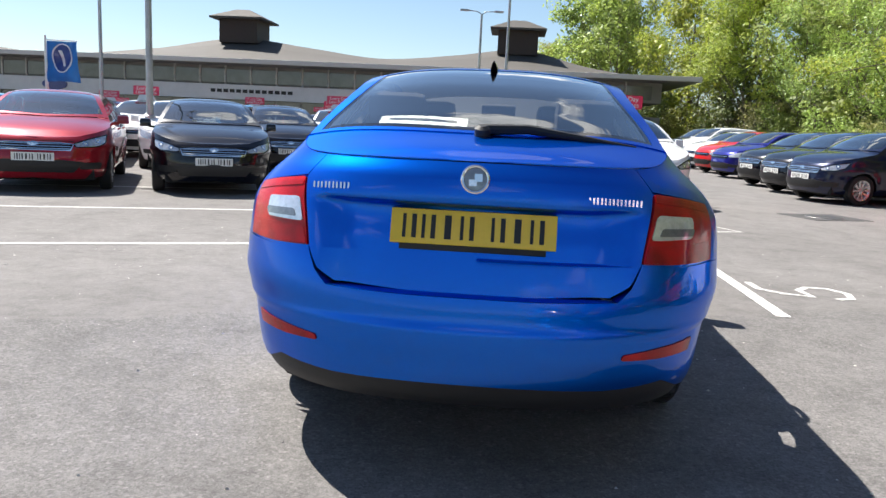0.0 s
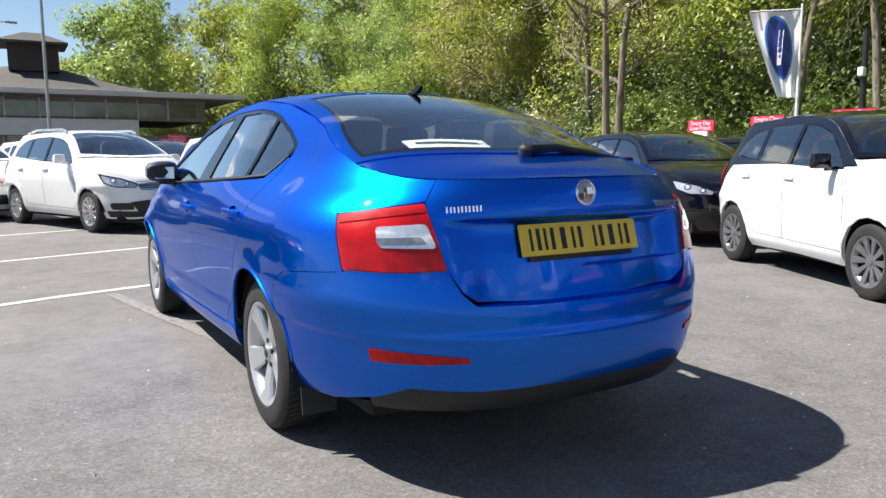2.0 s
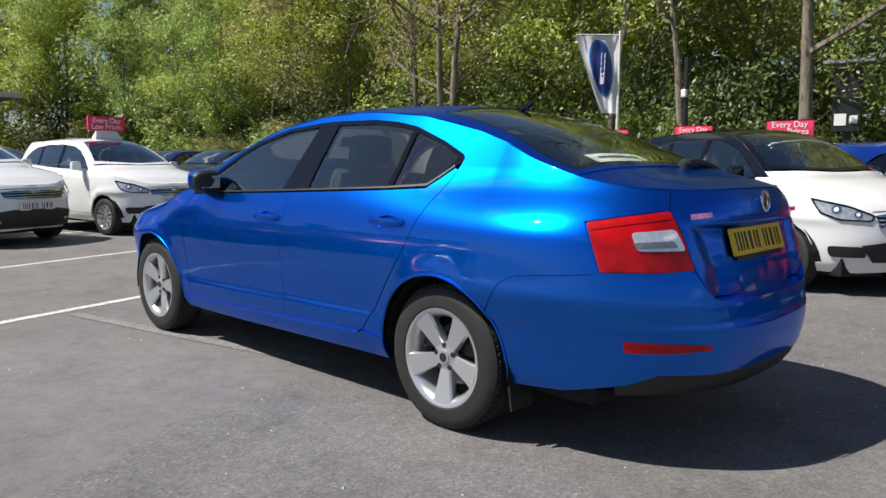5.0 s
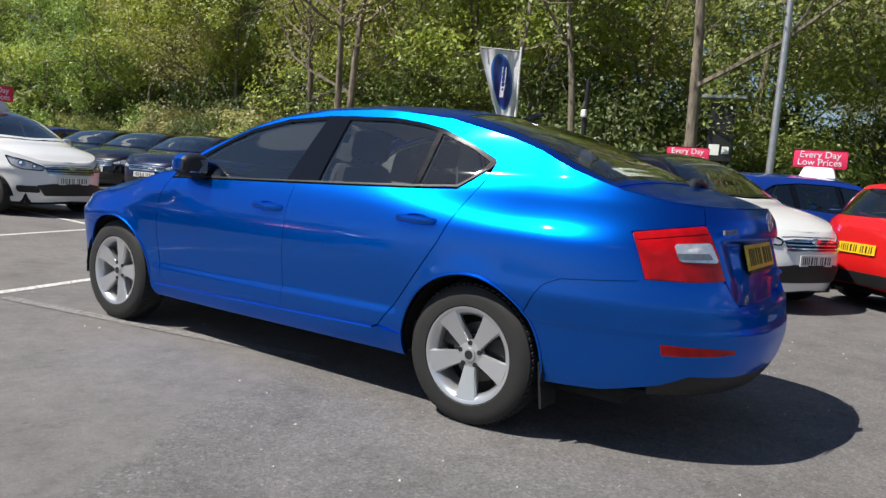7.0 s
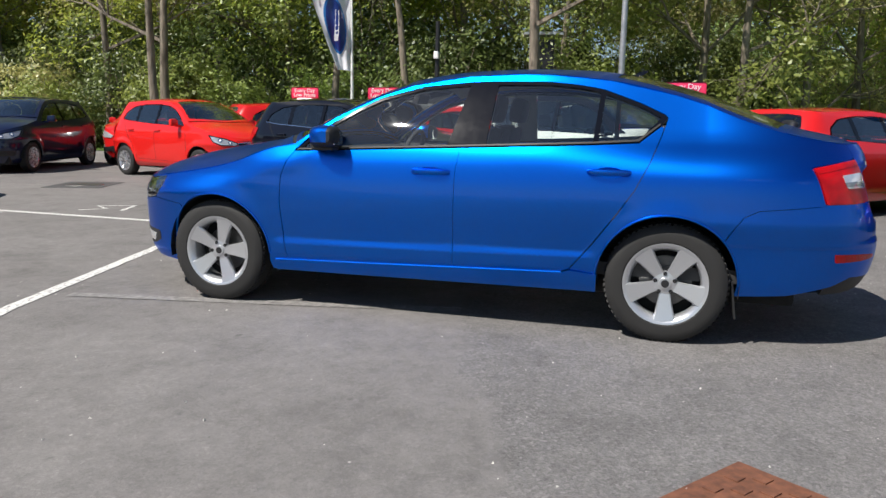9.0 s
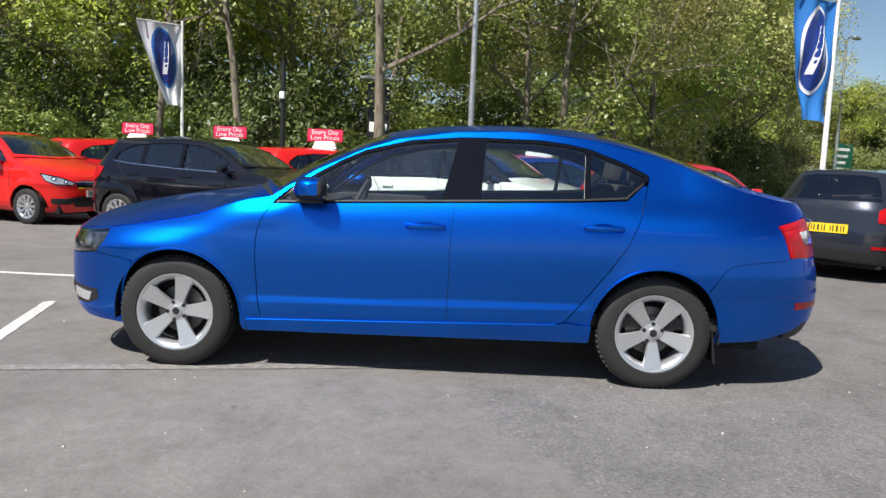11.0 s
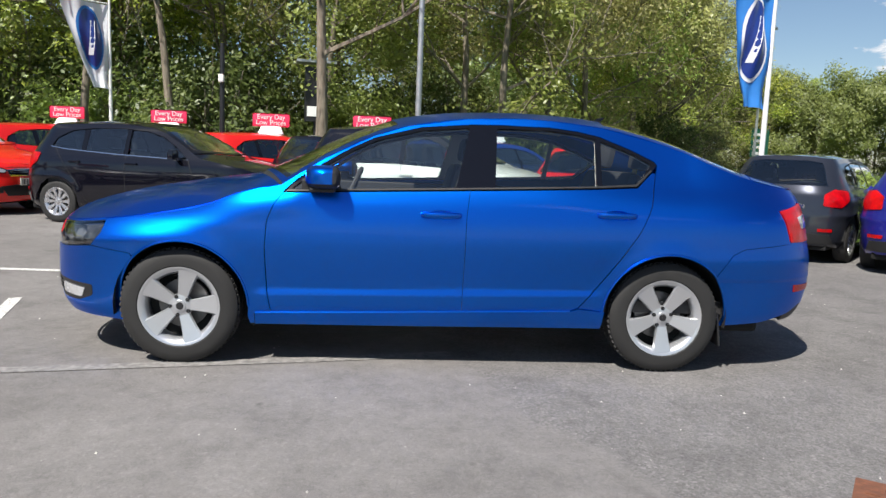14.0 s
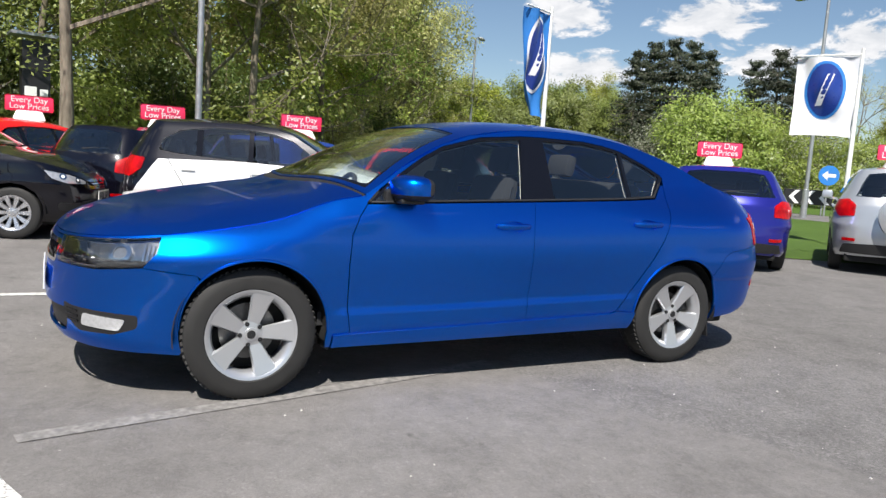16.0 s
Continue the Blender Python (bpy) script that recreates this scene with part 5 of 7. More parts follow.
        if near:
            Q("lamp_edge", rounded(head, 0.02, 2), M_GLOSSBLACK, off=0.010, lip=0.006, holes=[inset(dense(rounded(head, 0.02, 2), 0.03), 0.013)], parent=hl, dd=0.1, label="dark lamp edge")
            for (a, b, r_) in ((so(0.655, 1.70), 0.735, 0.036), (so(0.535, 1.82), 0.695, 0.030)):
                Q("reflector", arc(a, b, r_, 0, 335, 12), M_CHROME, off=0.011, lip=0.006, holes=[arc(a, b, r_ * 0.55, 0, 330, 10)], parent=hl, dd=0.1)
                Q("lamp_bulb", arc(a, b, r_ * 0.5, 0, 325, 10), M_WHITE, off=0.010, lip=0.004, parent=hl, dd=0.1)
        tail = [(so(0.80, -1.52), 0.98), (so(0.70, -1.75), 1.0), (so(0.60, -1.85), 0.93), (so(0.60, -1.88), 0.78), (so(0.78, -1.72), 0.76), (so(0.83, -1.55), 0.86)]
        Q("tail_lamp", rounded(tail, 0.02, 2), M_LENSRED, off=0.009, lip=0.012, label="red tail lamp", dd=0.1)
        Q("fog_lamp", rounded([(so(0.74, 1.72), 0.34), (so(0.75, 1.70), 0.43), (so(0.52, 1.9), 0.43), (so(0.5, 1.92), 0.34)], 0.03, 2), M_BLACKPL, off=0.012, lip=0.014, dd=0.1)
        Q("rear_reflector", rounded([(so(0.70, -1.8), 0.44), (so(0.55, -1.9), 0.44), (so(0.55, -1.9), 0.48), (so(0.70, -1.8), 0.48)], 0.01, 2), M_LENSRED, off=0.010, lip=0.012, dd=0.1)
        sg = 1 if mir else -1
        bm = bmesh.new()
        box(bm, 0.86 * kx, 1.03 * kx, 0.60 * ky, 0.70 * ky, 0.97 * kz, 1.10 * kz, 0.03, taper=(0.9, 0.8))
        box(bm, 0.78 * kx, 0.90 * kx, 0.63 * ky, 0.69 * ky, 0.955 * kz, 0.99 * kz)
        if not mir:
            bmesh.ops.scale(bm, vec=(-1, 1, 1), verts=bm.verts)
        part("door_mirror", bm, PAINTS[roof] if roof else P, car, smooth=True)
        for hb in (-1.245, 1.245):
            wheel("wheel", car, sg * 0.755 * kx, hb * ky, wheel_r, wheel_r * 0.66, sg, spokes=5 if not near else 10, twin=near, mat=M_DARKRIM if dark else M_STEELRIM, width=0.18, steer=0.3, fancy=False)
            if near:
                bm = bmesh.new()
                n = 12
                r0 = [bm.verts.new((sg * 0.83 * kx, hb * ky + (ra + 0.01) * math.cos(math.pi * k / n), wheel_r + (ra + 0.01) * math.sin(math.pi * k / n))) for k in range(n + 1)]
                r1 = [bm.verts.new((sg * 0.5 * kx, v.co.y, v.co.z)) for v in r0]
                for k in range(n):
                    bm.faces.new((r0[k], r0[k + 1], r1[k + 1], r1[k]))
                bm.faces.new(r1)
                part("wheel_house", bm, M_DARK, car)
        if rails:
            bm = bmesh.new()
            tube(bm, [(sg * 0.56 * kx, y * ky, z * kz) for y, z in ((0.15, 1.43), (0.0, 1.475), (-0.9, 1.48), (-1.25, 1.43))], 0.018, 6)
            part("roof_rail", bm, M_ALLOY, car)

    def Wc(name, half, c, mat, off=0.003, lip=0.0, label="", parent=car, dd=d):
        return patch(name, side, half + [(2 * c - a, b) for a, b in reversed(half)], mat, parent, (), dd, off, lip, 0.0, False, label)

    Wc("rear_screen", [(so(0.56, -1.72), 1.04), (so(0.60, -1.75), 1.10), (so(0.50, -1.6), 1.35), (so(0.30, -1.6), 1.375)], RC, M_SEETHROUGH if near else M_CARGLASS, 0.0 if near else 0.004, label="tinted rear screen", dd=0.1)
    Wc("grille", [(so(0.38, 1.92), 0.60), (so(0.42, 1.9), 0.68), (so(0.3, 1.94), 0.695)], FC, M_GLOSSBLACK, 0.010, 0.012, "dark grille with a bright bar", dd=0.1)
    if near:
        frame_half = [(so(0.395, 1.92), 0.592), (so(0.44, 1.9), 0.684), (so(0.3, 1.94), 0.703)]
        ring = frame_half + [(2 * FC - a, b) for a, b in reversed(frame_half)]
        patch("grille_frame", side, ring, M_CHROME, car, [inset(dense(ring, 0.05), 0.012)], d, 0.016, 0.014, 0.0, False, "bright grille frame")
        patch("bonnet_gap", side, [(so(0.30, 1.93), 0.722), (so(0.44, 1.9), 0.715), (so(0.44, 1.9), 0.721), (so(0.30, 1.93), 0.729), (2 * FC - so(0.30, 1.93), 0.729), (2 * FC - so(0.44, 1.9), 0.721), (2 * FC - so(0.44, 1.9), 0.715), (2 * FC - so(0.30, 1.93), 0.722)], M_DARK, car, (), d, 0.002, 0.0, 0.0, False)
    for zb in (0.612, 0.643, 0.674) if near else (0.645,):
        Wc("grille_bar", [(so(0.40, 1.92), zb), (so(0.40, 1.92), zb + 0.011)], FC, M_CHROME, 0.016, 0.006, "bright grille bar", dd=0.2)
    Wc("lower_grille", [(so(0.45, 1.95), 0.30), (so(0.55, 1.9), 0.44), (so(0.3, 1.95), 0.47)], FC, M_BLACKPL, 0.012, 0.014, "black lower grille", dd=0.1)
    Wc("rear_valance", [(so(0.72, -1.75), 0.28), (so(0.66, -1.8), 0.40), (so(0.3, -1.9), 0.42)], RC, M_BLACKPL, 0.010, 0.012, dd=0.1)
    if body_low:
        Wc("lower_cladding", [(so(0.72, 1.65), 0.24), (so(0.74, 1.62), 0.32), (so(0.4, 1.95), 0.31)], FC, M_BLACKPL, 0.016, 0.018, dd=0.09)

    def T(name, outer, mat, off=0.0, label="", lip=0.01, holes=()):
        return patch(name, top, outer, mat, car, holes, 0.1 if near else 0.2, off, lip, 0.001, False, label)

    screen = [(u * 0.115, 0.99 - 0.19 * (u / 8) ** 2) for u in range(-8, 9)] + [(u * 0.108, 0.23 - 0.05 * (u / 8) ** 2) for u in range(8, -9, -1)]

    base = [(u / 8, 1.08 - 0.2 * (u / 8) ** 2) for u in range(-8, 9)]
    T("bonnet", base + [(1, 1.2), (1, 1.7), (1, 2.1), (1, 2.398), (-1, 2.398), (-1, 2.1), (-1, 1.7), (-1, 1.2)], P)
    T("roof", [(-1, 0.86), (-0.5, 1.0), (0, 1.05), (0.5, 1.0), (1, 0.86), (1, 0.3), (1, -0.5), (1, -1.3), (1, -2.0), (1, -2.49), (-1, -2.49), (-1, -2.0), (-1, -1.3), (-1, -0.5), (-1, 0.3)], PAINTS[roof] if roof else P, holes=[screen] if near else [])
    T("windscreen", screen, M_SEETHROUGH if near else M_CARGLASS, -0.002 if near else 0.004, "clear windscreen" if near else "dark windscreen", 0.0)
    if near:
        cabin(car, kx, ky, kz)
    bm = bmesh.new()
    box(bm, -0.66 * kx, 0.66 * kx, -1.8 * ky, 1.8 * ky, 0.17, 0.45 * kz, 0.03)
    part("underbody", bm, M_DARK, car)
    if near and plate:
        number_plate(car, pose(0, 2.03 * ky, 0.51 * kz, 0, 0, 180), False)
        number_plate(car, pose(0, -1.972 * ky, 0.68 * kz, -4, 0, 0), True)
        bm = bmesh.new()
        lathe(bm, [(0, 0.001), (0.006, 0.05), (0.01, 0.001)], 16, "Z")
        bmesh.ops.transform(bm, matrix=pose(0, 1.985 * ky, 0.69 * kz, -75, 0, 0) @ Matrix.Diagonal((1.4, 0.6, 1, 1)), verts=bm.verts)
        part("badge", bm, M_CHROME, car)
        bm = bmesh.new()
        tube(bm, [(0.0, -1.83 * ky, 1.085 * kz), (0.25, -1.80 * ky, 1.11 * kz), (0.42, -1.77 * ky, 1.12 * kz)], [0.014, 0.01, 0.006], 6)
        part("rear_wiper", bm, M_BLACKPL, car)
    if spare:
        bm = bmesh.new()
        lathe(bm, [(-0.02, 0.30), (-0.10, 0.33), (-0.17, 0.32), (-0.20, 0.25), (-0.20, 0.001)], 32, "X")
        bmesh.ops.transform(bm, matrix=pose(0, -1.95 * ky, 0.86, 0, 0, 90), verts=bm.verts)
        part("spare_wheel_cover", bm, P, car, f"{colour} spare wheel cover", smooth=True)
    return car


def word_mesh(text, size, mat, parent, m):
    cu = bpy.data.curves.new("words", "FONT")
    cu.body, cu.size, cu.align_x, cu.align_y, cu.extrude = text, size, "CENTER", "CENTER", 0.003
    ob = bpy.data.objects.new("words", cu)
    scene.collection.objects.link(ob)
    bpy.context.view_layer.update()
    me = bpy.data.meshes.new_from_object(ob)
    bpy.data.objects.remove(ob)
    me.materials.clear()
    me.materials.append(mat)
    o = new("lettering", me)
    o.parent, o.matrix_basis = parent, m
    return tagged(o, kind="stuff")


def roof_sign():
    """A red price board on a white magnetic foot, both faces lettered."""
    s = thing("roof_sign", "red roof sign with white lettering on a white foot", "sign", group="roof signs")
    bm = bmesh.new()
    box(bm, -0.34, 0.34, -0.012, 0.012, 0.14, 0.385, 0.03)
    part("board", bm, M_SIGNRED, s, "red board", smooth=True)
    bm = bmesh.new()
    box(bm, -0.24, 0.24, -0.10, 0.10, 0.0, 0.15, 0.03, taper=(0.75, 0.35))
    part("foot", bm, M_WHITE, s, "white foot", smooth=True)
    for k, a in ((-1, 0), (1, 180)):
        for txt, z in (("Every Day", 0.315), ("Low Prices", 0.212)):
            word_mesh(txt, 0.125, M_WHITE, s, pose(0, k * 0.0165, z, 90, 0, a))
    return s


SIGN = roof_sign()
SIGN_DONE = [False]


def sign_on(x, y, z, hx, hy):
    m = pose(x, y, z, 0, 0, math.degrees(math.atan2(-hx, hy)))
    if not SIGN_DONE[0]:
        SIGN_DONE[0] = True
        SIGN.matrix_world = m
        return
    copy_thing(SIGN, m)


# cars in the row beside the blue car
H1 = (-0.30, -0.954)
parked_car("bright red", 7.75, 7.55, *H1, "bright red small hatchback beside a black hatchback", (0.95, 0.90, 1.0), wheel_r=0.285)
parked_car("black", 6.55, 3.55, -0.27, -0.963, "black five-door hatchback with bright window trim", (1.0, 1.0, 1.0))
parked_car("white", 5.2, -0.35, -0.42, -0.907, "white small car with a black roof and dark alloy wheels", (0.97, 0.90, 1.04), roof="black", dark=True)
# the second row, nose away
H2 = (0.72, -0.69)
for col, x, y, lab, sz, sg in (
    ("red", 11.1, 6.9, "red hatchback carrying a roof sign", (1, 1.05, 1.0), True), ("grey", 10.2, 4.6, "dark grey hatchback carrying a roof sign", (1, 1, 0.98), True), ("bright red", 9.4, 2.5, "bright red hatchback carrying a roof sign", (0.97, 0.92, 0.97), True),
    ("black", 8.6, 0.6, "black hatchback carrying a roof sign", (0.97, 0.95, 0.97), True), ("blue", 7.8, -1.45, "blue hatchback carrying a roof sign", (1, 1, 0.97), True), ("red", 6.9, -3.6, "red hatchback parked in a row", (1, 1, 0.95), False),
    ("grey", 5.68, -5.98, "dark grey hatchback seen tail first", (0.93, 0.96, 0.94), False), ("violet", 4.35, -7.3, "deep blue estate car carrying a roof sign", (1.06, 1.13, 0.97), True), ("silver", 2.95, -9.8, "silver compact off-roader with a covered spare wheel", (1.03, 1.0, 1.06), True),
):
    parked_car(col, x, y, *((0.58, -0.815) if col == "silver" else H2), lab, sz, spare=col == "silver", wheel_r=0.33 if col == "silver" else 0.30, body_low=col == "silver")
    if sg:
        sign_on(x, y, 1.47 * sz[2], *(H2 if y < -5 else (1.0, 0.03)))
# facing rows on the other side
HA = (0.42, -0.907)


def nose_at(col, fx, fy, h, lab, sz=(1, 1, 1), **k):
    l = 2.02 * sz[1]
    return parked_car(col, fx - h[0] * l, fy - h[1] * l, h[0], h[1], lab, sz, **k)


nose_at("black", -4.2, 5.9, HA, "black saloon car facing the lane", (1.03, 1.08, 0.98), wheel_r=0.31)
nose_at("dark red", -6.35, 4.95, HA, "dark red family car facing the lane", (1.10, 1.18, 1.0), wheel_r=0.32)
nose_at("white", 0.3, 7.4, (0.36, -0.933), "white compact off-roader with roof rails and a black lower bumper", (1.02, 1.04, 1.06), rails=True, wheel_r=0.32, body_low=True)
nose_at("white", 2.4, 7.65, (0.2, -0.98), "white small hatchback carrying a dark red roof sign", (0.95, 0.9, 1.03), wheel_r=0.285)
sign_on(2.08, 9.45, 1.50, 0.2, -0.98)
HB = (0.42, -0.907)
for k, (col, lab) in enumerate((("white", "white small hatchback facing the lane"), ("black", "black hatchback in the second row"), ("white", "white hatchback in the second row"), ("grey", "dark grey car in the second row"), ("sky blue", "pale blue hatchback in the second row"), ("silver", "silver car in the second row"))):
    nose_at(col, -2.2 - 2.25 * k, 10.8 - 0.25 * k, (0.20, -0.98) if k == 0 else HB, lab, (1, 1.02, 1.0), detail=2 if k < 2 else 1)
for k, (col, lab) in enumerate((("white", "white hatchback in the second row"), ("grey", "dark grey hatchback in the second row"))):
    nose_at(col, 0.1 + 2.2 * k, 12.3 + 0.9 * k, HB, lab, (1, 1.02, 1.02), detail=1)
PROTO = {}


def far_car(col, x, y, hx, hy, lab, group):
    """Far cars of a colour are copies of one."""
    m = pose(x, y, 0, 0, 0, math.degrees(math.atan2(-hx, hy)))
    if col not in PROTO:
        PROTO[col] = parked_car(col, x, y, hx, hy, lab, (1, 1.02, 1.03), detail=1, group=group)
        return
    tagged(copy_thing(PROTO[col], m), lab, "car", group)


rng = random.Random(5)
far_cols = ["red", "white", "blue", "silver", "black", "grey", "dark red", "white", "sky blue", "silver", "navy", "red"]
for r, (y0, x0, n) in enumerate(((18.2, 2.6, 9), (24.5, 3.5, 10), (31.0, 4.5, 11), (38.0, 5.0, 11))):
    for k in range(n):
        c = far_cols[(k * 5 + r * 3) % len(far_cols)]
        x, y = x0 - 2.55 * k + rng.uniform(-0.1, 0.1), y0 - 0.45 * k + rng.uniform(-0.3, 0.3)
        h = 1.03
        far_car(c, x, y, 0.25, -0.968, f"{c} car among rows of parked cars", "distant parked cars")
        if rng.random() < 0.42:
            sign_on(x, y, 1.47 * h, 0.25, -0.968)
HC = (-0.95, -0.31)
for col, s, lab in (("navy", 0.0, "navy hatchback with pale wheel trims"), ("black", 2.15, "black hatchback beside a navy one"), ("black", 4.5, "black hatchback nosing into the lane"), ("violet", 8.2, "violet blue hatchback nosing into the lane"), ("red", 11.2, "red hatchback nosing into the lane"), ("white", 14.0, "white hatchback nosing into the lane"), ("white", 17.2, "tall white estate car nosing into the lane"), ("grey", 20.5, "grey car nosing into the lane")):
    nose_at(col, 6.0 + 0.06 * s, 11.3 + s, HC, lab, (1.0, 1.0, 1.02 if s < 15 else 1.15), detail=2 if s < 5 else 1, wheel_r=0.30)
nose_at("red", 9.4, 10.4, HC, "red hatchback behind a navy one", (1, 1, 1.0), detail=1)

# ---- grass, kerb and road beyond the parked rows ----


def ground_sheet(name, pts, z, mat, label, cat):
    bm = bmesh.new()
    bm.faces.new([bm.verts.new((x, y, z)) for x, y in pts])
    bmesh.ops.triangulate(bm, faces=bm.faces[:])
    ob = part(name, bm, mat, None)
    return tagged(ob, label, cat, kind="structure")


VERGE = [(-10.0, -30.0), (-0.6, -14.8), (3.3, -9.2), (6.2, -5.2), (9.9, -1.2), (11.9, 2.4), (13.2, 6.0), (14.6, 10.5), (15.2, 16.0), (15.6, 26.0), (15.8, 40.0), (16.2, 60.0)]
ground_sheet("grass", VERGE + [(120, 90), (300, 40), (300, -160), (-60, -160)], 0.012, M_GRASS, "mown green grass verge", "grass")
stripe("road", [(-30, -46), (-8, -36), (4, -30), (14, -25), (24, -22.0), (40, -20.5), (70, -26), (120, -40)], 6.0, M_ASPHALT, "grey asphalt road beyond the verge", 0.018)

# ---- trees ----


def leaf_mat(name, lo, hi):
    k = Mat(name)
    rnd = k.node("NewGeometry").outputs["Random Per Island"]
    inst = k.node("ObjectInfo").outputs["Random"]
    col = k.ramp(rnd, [(0.0, lo), (0.5, tuple((a + b) / 2 for a, b in zip(lo, hi))), (1.0, hi)])
    hsv = k.node("HueSaturation", {"Color": col, "Hue": k.math("ADD", 0.485, k.math("MULTIPLY", inst, 0.03)), "Value": k.math("ADD", 0.75, k.math("MULTIPLY", inst, 0.5))})
    df = k.node("BsdfDiffuse", {"Color": hsv.outputs[0]})
    tr = k.node("BsdfTranslucent", {"Color": hsv.outputs[0]})
    gl = k.node("BsdfGlossy", {"Roughness": 0.45, "Color": (0.6, 0.62, 0.6, 1)})
    m1 = k.node("MixShader", {0: 0.5, 1: df.outputs[0], 2: tr.outputs[0]})
    m2 = k.node("MixShader", {0: 0.05, 1: m1.outputs[0], 2: gl.outputs[0]})
    k.link(m2.outputs[0], k.out.inputs["Surface"])
    return k.m


def bark():
    k = Mat("bark").set(Roughness=0.95)
    w = k.node("TexNoise", {"Scale": 4.0, "Detail": 6.0, "Vector": k.node("Mapping", {"Vector": k.coord(), "Scale": (3.0, 3.0, 0.6)}).outputs[0]}).outputs["Fac"]
    k.color(k.ramp(w, [(0.3, (0.09, 0.075, 0.055)), (0.7, (0.27, 0.23, 0.175))])).bump(w, 0.8, 0.03)
    return k.m


M_BARK = bark()
M_LEAF_Y = leaf_mat("spring_leaves", (0.20, 0.26, 0.035), (0.49, 0.52, 0.08))
M_LEAF_G = leaf_mat("green_leaves", (0.19, 0.25, 0.055), (0.42, 0.50, 0.12))
M_LEAF_D = leaf_mat("dark_leaves", (0.13, 0.16, 0.045), (0.30, 0.33, 0.095))
M_LEAF_B = leaf_mat("olive_buds", (0.31, 0.305, 0.11), (0.57, 0.545, 0.21))
M_LEAF_P = leaf_mat("pine_needles", (0.03, 0.045, 0.024), (0.09, 0.105, 0.06))
M_BLOSSOM = leaf_mat("white_blossom", (0.12, 0.17, 0.06), (0.62, 0.62, 0.52))


def leaf_cloud(name, centres, radii, per, size, mat, parent, rs, flat=0.8):
    """Leaves scattered round clump centres, as one mesh of small four-cornered blades."""
    n = len(centres) * per
    c = np.repeat(centres, per, 0)
    r = np.repeat(radii, per)[:, None]
    v = rs.normal(size=(n, 3))
    v = v / np.linalg.norm(v, axis=1, keepdims=True) * rs.uniform(0.25, 1.0, (n, 1)) ** 0.5
    p = c + v * r * (1, 1, flat)
    # blades turn their faces outward and up, to the light
    out = np.concatenate([p[:, :2] - centres[:, :2].mean(0), np.zeros((n, 1))], 1)
    out = out / np.maximum(np.linalg.norm(out, axis=1, keepdims=True), 0.1) * 0.55 + v * 0.35 + (0, 0, 0.55) + rs.normal(size=(n, 3)) * 0.42
    out /= np.linalg.norm(out, axis=1, keepdims=True)
    a = np.cross(out, rs.normal(size=(n, 3)))
    a /= np.linalg.norm(a, axis=1, keepdims=True)
    b = np.cross(out, a)
    s = rs.uniform(0.6, 1.35, (n, 1)) * size
    quad = np.stack([p - a * s, p + b * s * 0.45, p + a * s, p - b * s * 0.45], 1).reshape(-1, 3)
    me = bpy.data.meshes.new(name)
    me.vertices.add(4 * n)
    me.vertices.foreach_set("co", quad.ravel())
    me.loops.add(4 * n)
    me.loops.foreach_set("vertex_index", np.arange(4 * n, dtype=np.int32))
    me.polygons.add(n)
    me.polygons.foreach_set("loop_start", np.arange(0, 4 * n, 4, dtype=np.int32))
    me.update(calc_edges=True)
    me.materials.append(mat)
    ob = new(name, me)
    ob.parent = parent
    return ob


def limbs(bm, rs, start, way, length, rad, depth, tips, spread=0.75, bend=0.25):
    """A limb and its branches; the outer points go into tips."""
    pts, p, d = [start], Vector(start), Vector(way).normalized()
    n = 4
    for k in range(n):
        d = (d + Vector(rs.normal(size=3)) * bend * 0.5 + Vector((0, 0, 0.06))).normalized()
        p = p + d * length / n
        pts.append(tuple(p))
    tube(bm, pts, [rad * (1 - 0.6 * k / n) for k in range(n + 1)], 6 if depth < 2 else 4, False)
    tips += pts[2:]
    if depth > 0:
        for k in range(4 if depth > 1 else 3):
            q = Vector(pts[1 + k % n]) if k % n else Vector(pts[2])
            e = (d + Vector(rs.normal(size=3)) * spread).normalized()
            limbs(bm, rs, tuple(q), e, length * rs.uniform(0.5, 0.7), rad * 0.5, depth - 1, tips, spread, bend)


def tree(seed, label, height, spread, mat, size, per, clumps, trunk_share=0.3, depth=2, clump_r=0.9, twigs=False, category="tree"):
    rs = np.random.RandomState(seed)
    t = thing("tree", label, category, group="trees along the verge")
    bm = bmesh.new()
    tips = []
    r0 = 0.0115 * height
    base = [(0, 0, -0.1)]
    x = y = 0.0
    for k in range(1, 6):
        x, y = x + rs.normal() * 0.012 * height, y + rs.normal() * 0.012 * height
        base.append((x, y, height * 0.85 * k / 5))
    tube(bm, base, [r0 * (1.25 if k == 0 else 1 - 0.16 * k) for k in range(6)], 10, False)
    for k in range(11):
        f = trunk_share + (0.95 - trunk_share) * k / 11
        i = min(4, int(f / 0.85 * 5)) if f < 0.85 else 4
        q = Vector(base[i]).lerp(Vector(base[i + 1]), 0.5)
        a = 2.4 * k + rs.uniform(-0.4, 0.4)
        up = 0.35 + 0.9 * k / 11
        ln = spread * (0.95 - 0.5 * k / 11)
        limbs(bm, rs, tuple(q), (math.cos(a), math.sin(a), up), ln, r0 * 0.42 * (1 - 0.5 * k / 11), depth, tips)
    part("trunk", bm, M_BARK, t, "rough brown trunk and limbs", smooth=True)
    tips = np.array(tips)
    tips = tips[tips[:, 2] > height * trunk_share * 0.85]
    pick = tips[rs.choice(len(tips), clumps, replace=True)] + rs.normal(size=(clumps, 3)) * 0.35
    leaf_cloud("crown", pick, rs.uniform(0.55, 1.25, clumps) * clump_r, per, size, mat, t, rs)
    return t


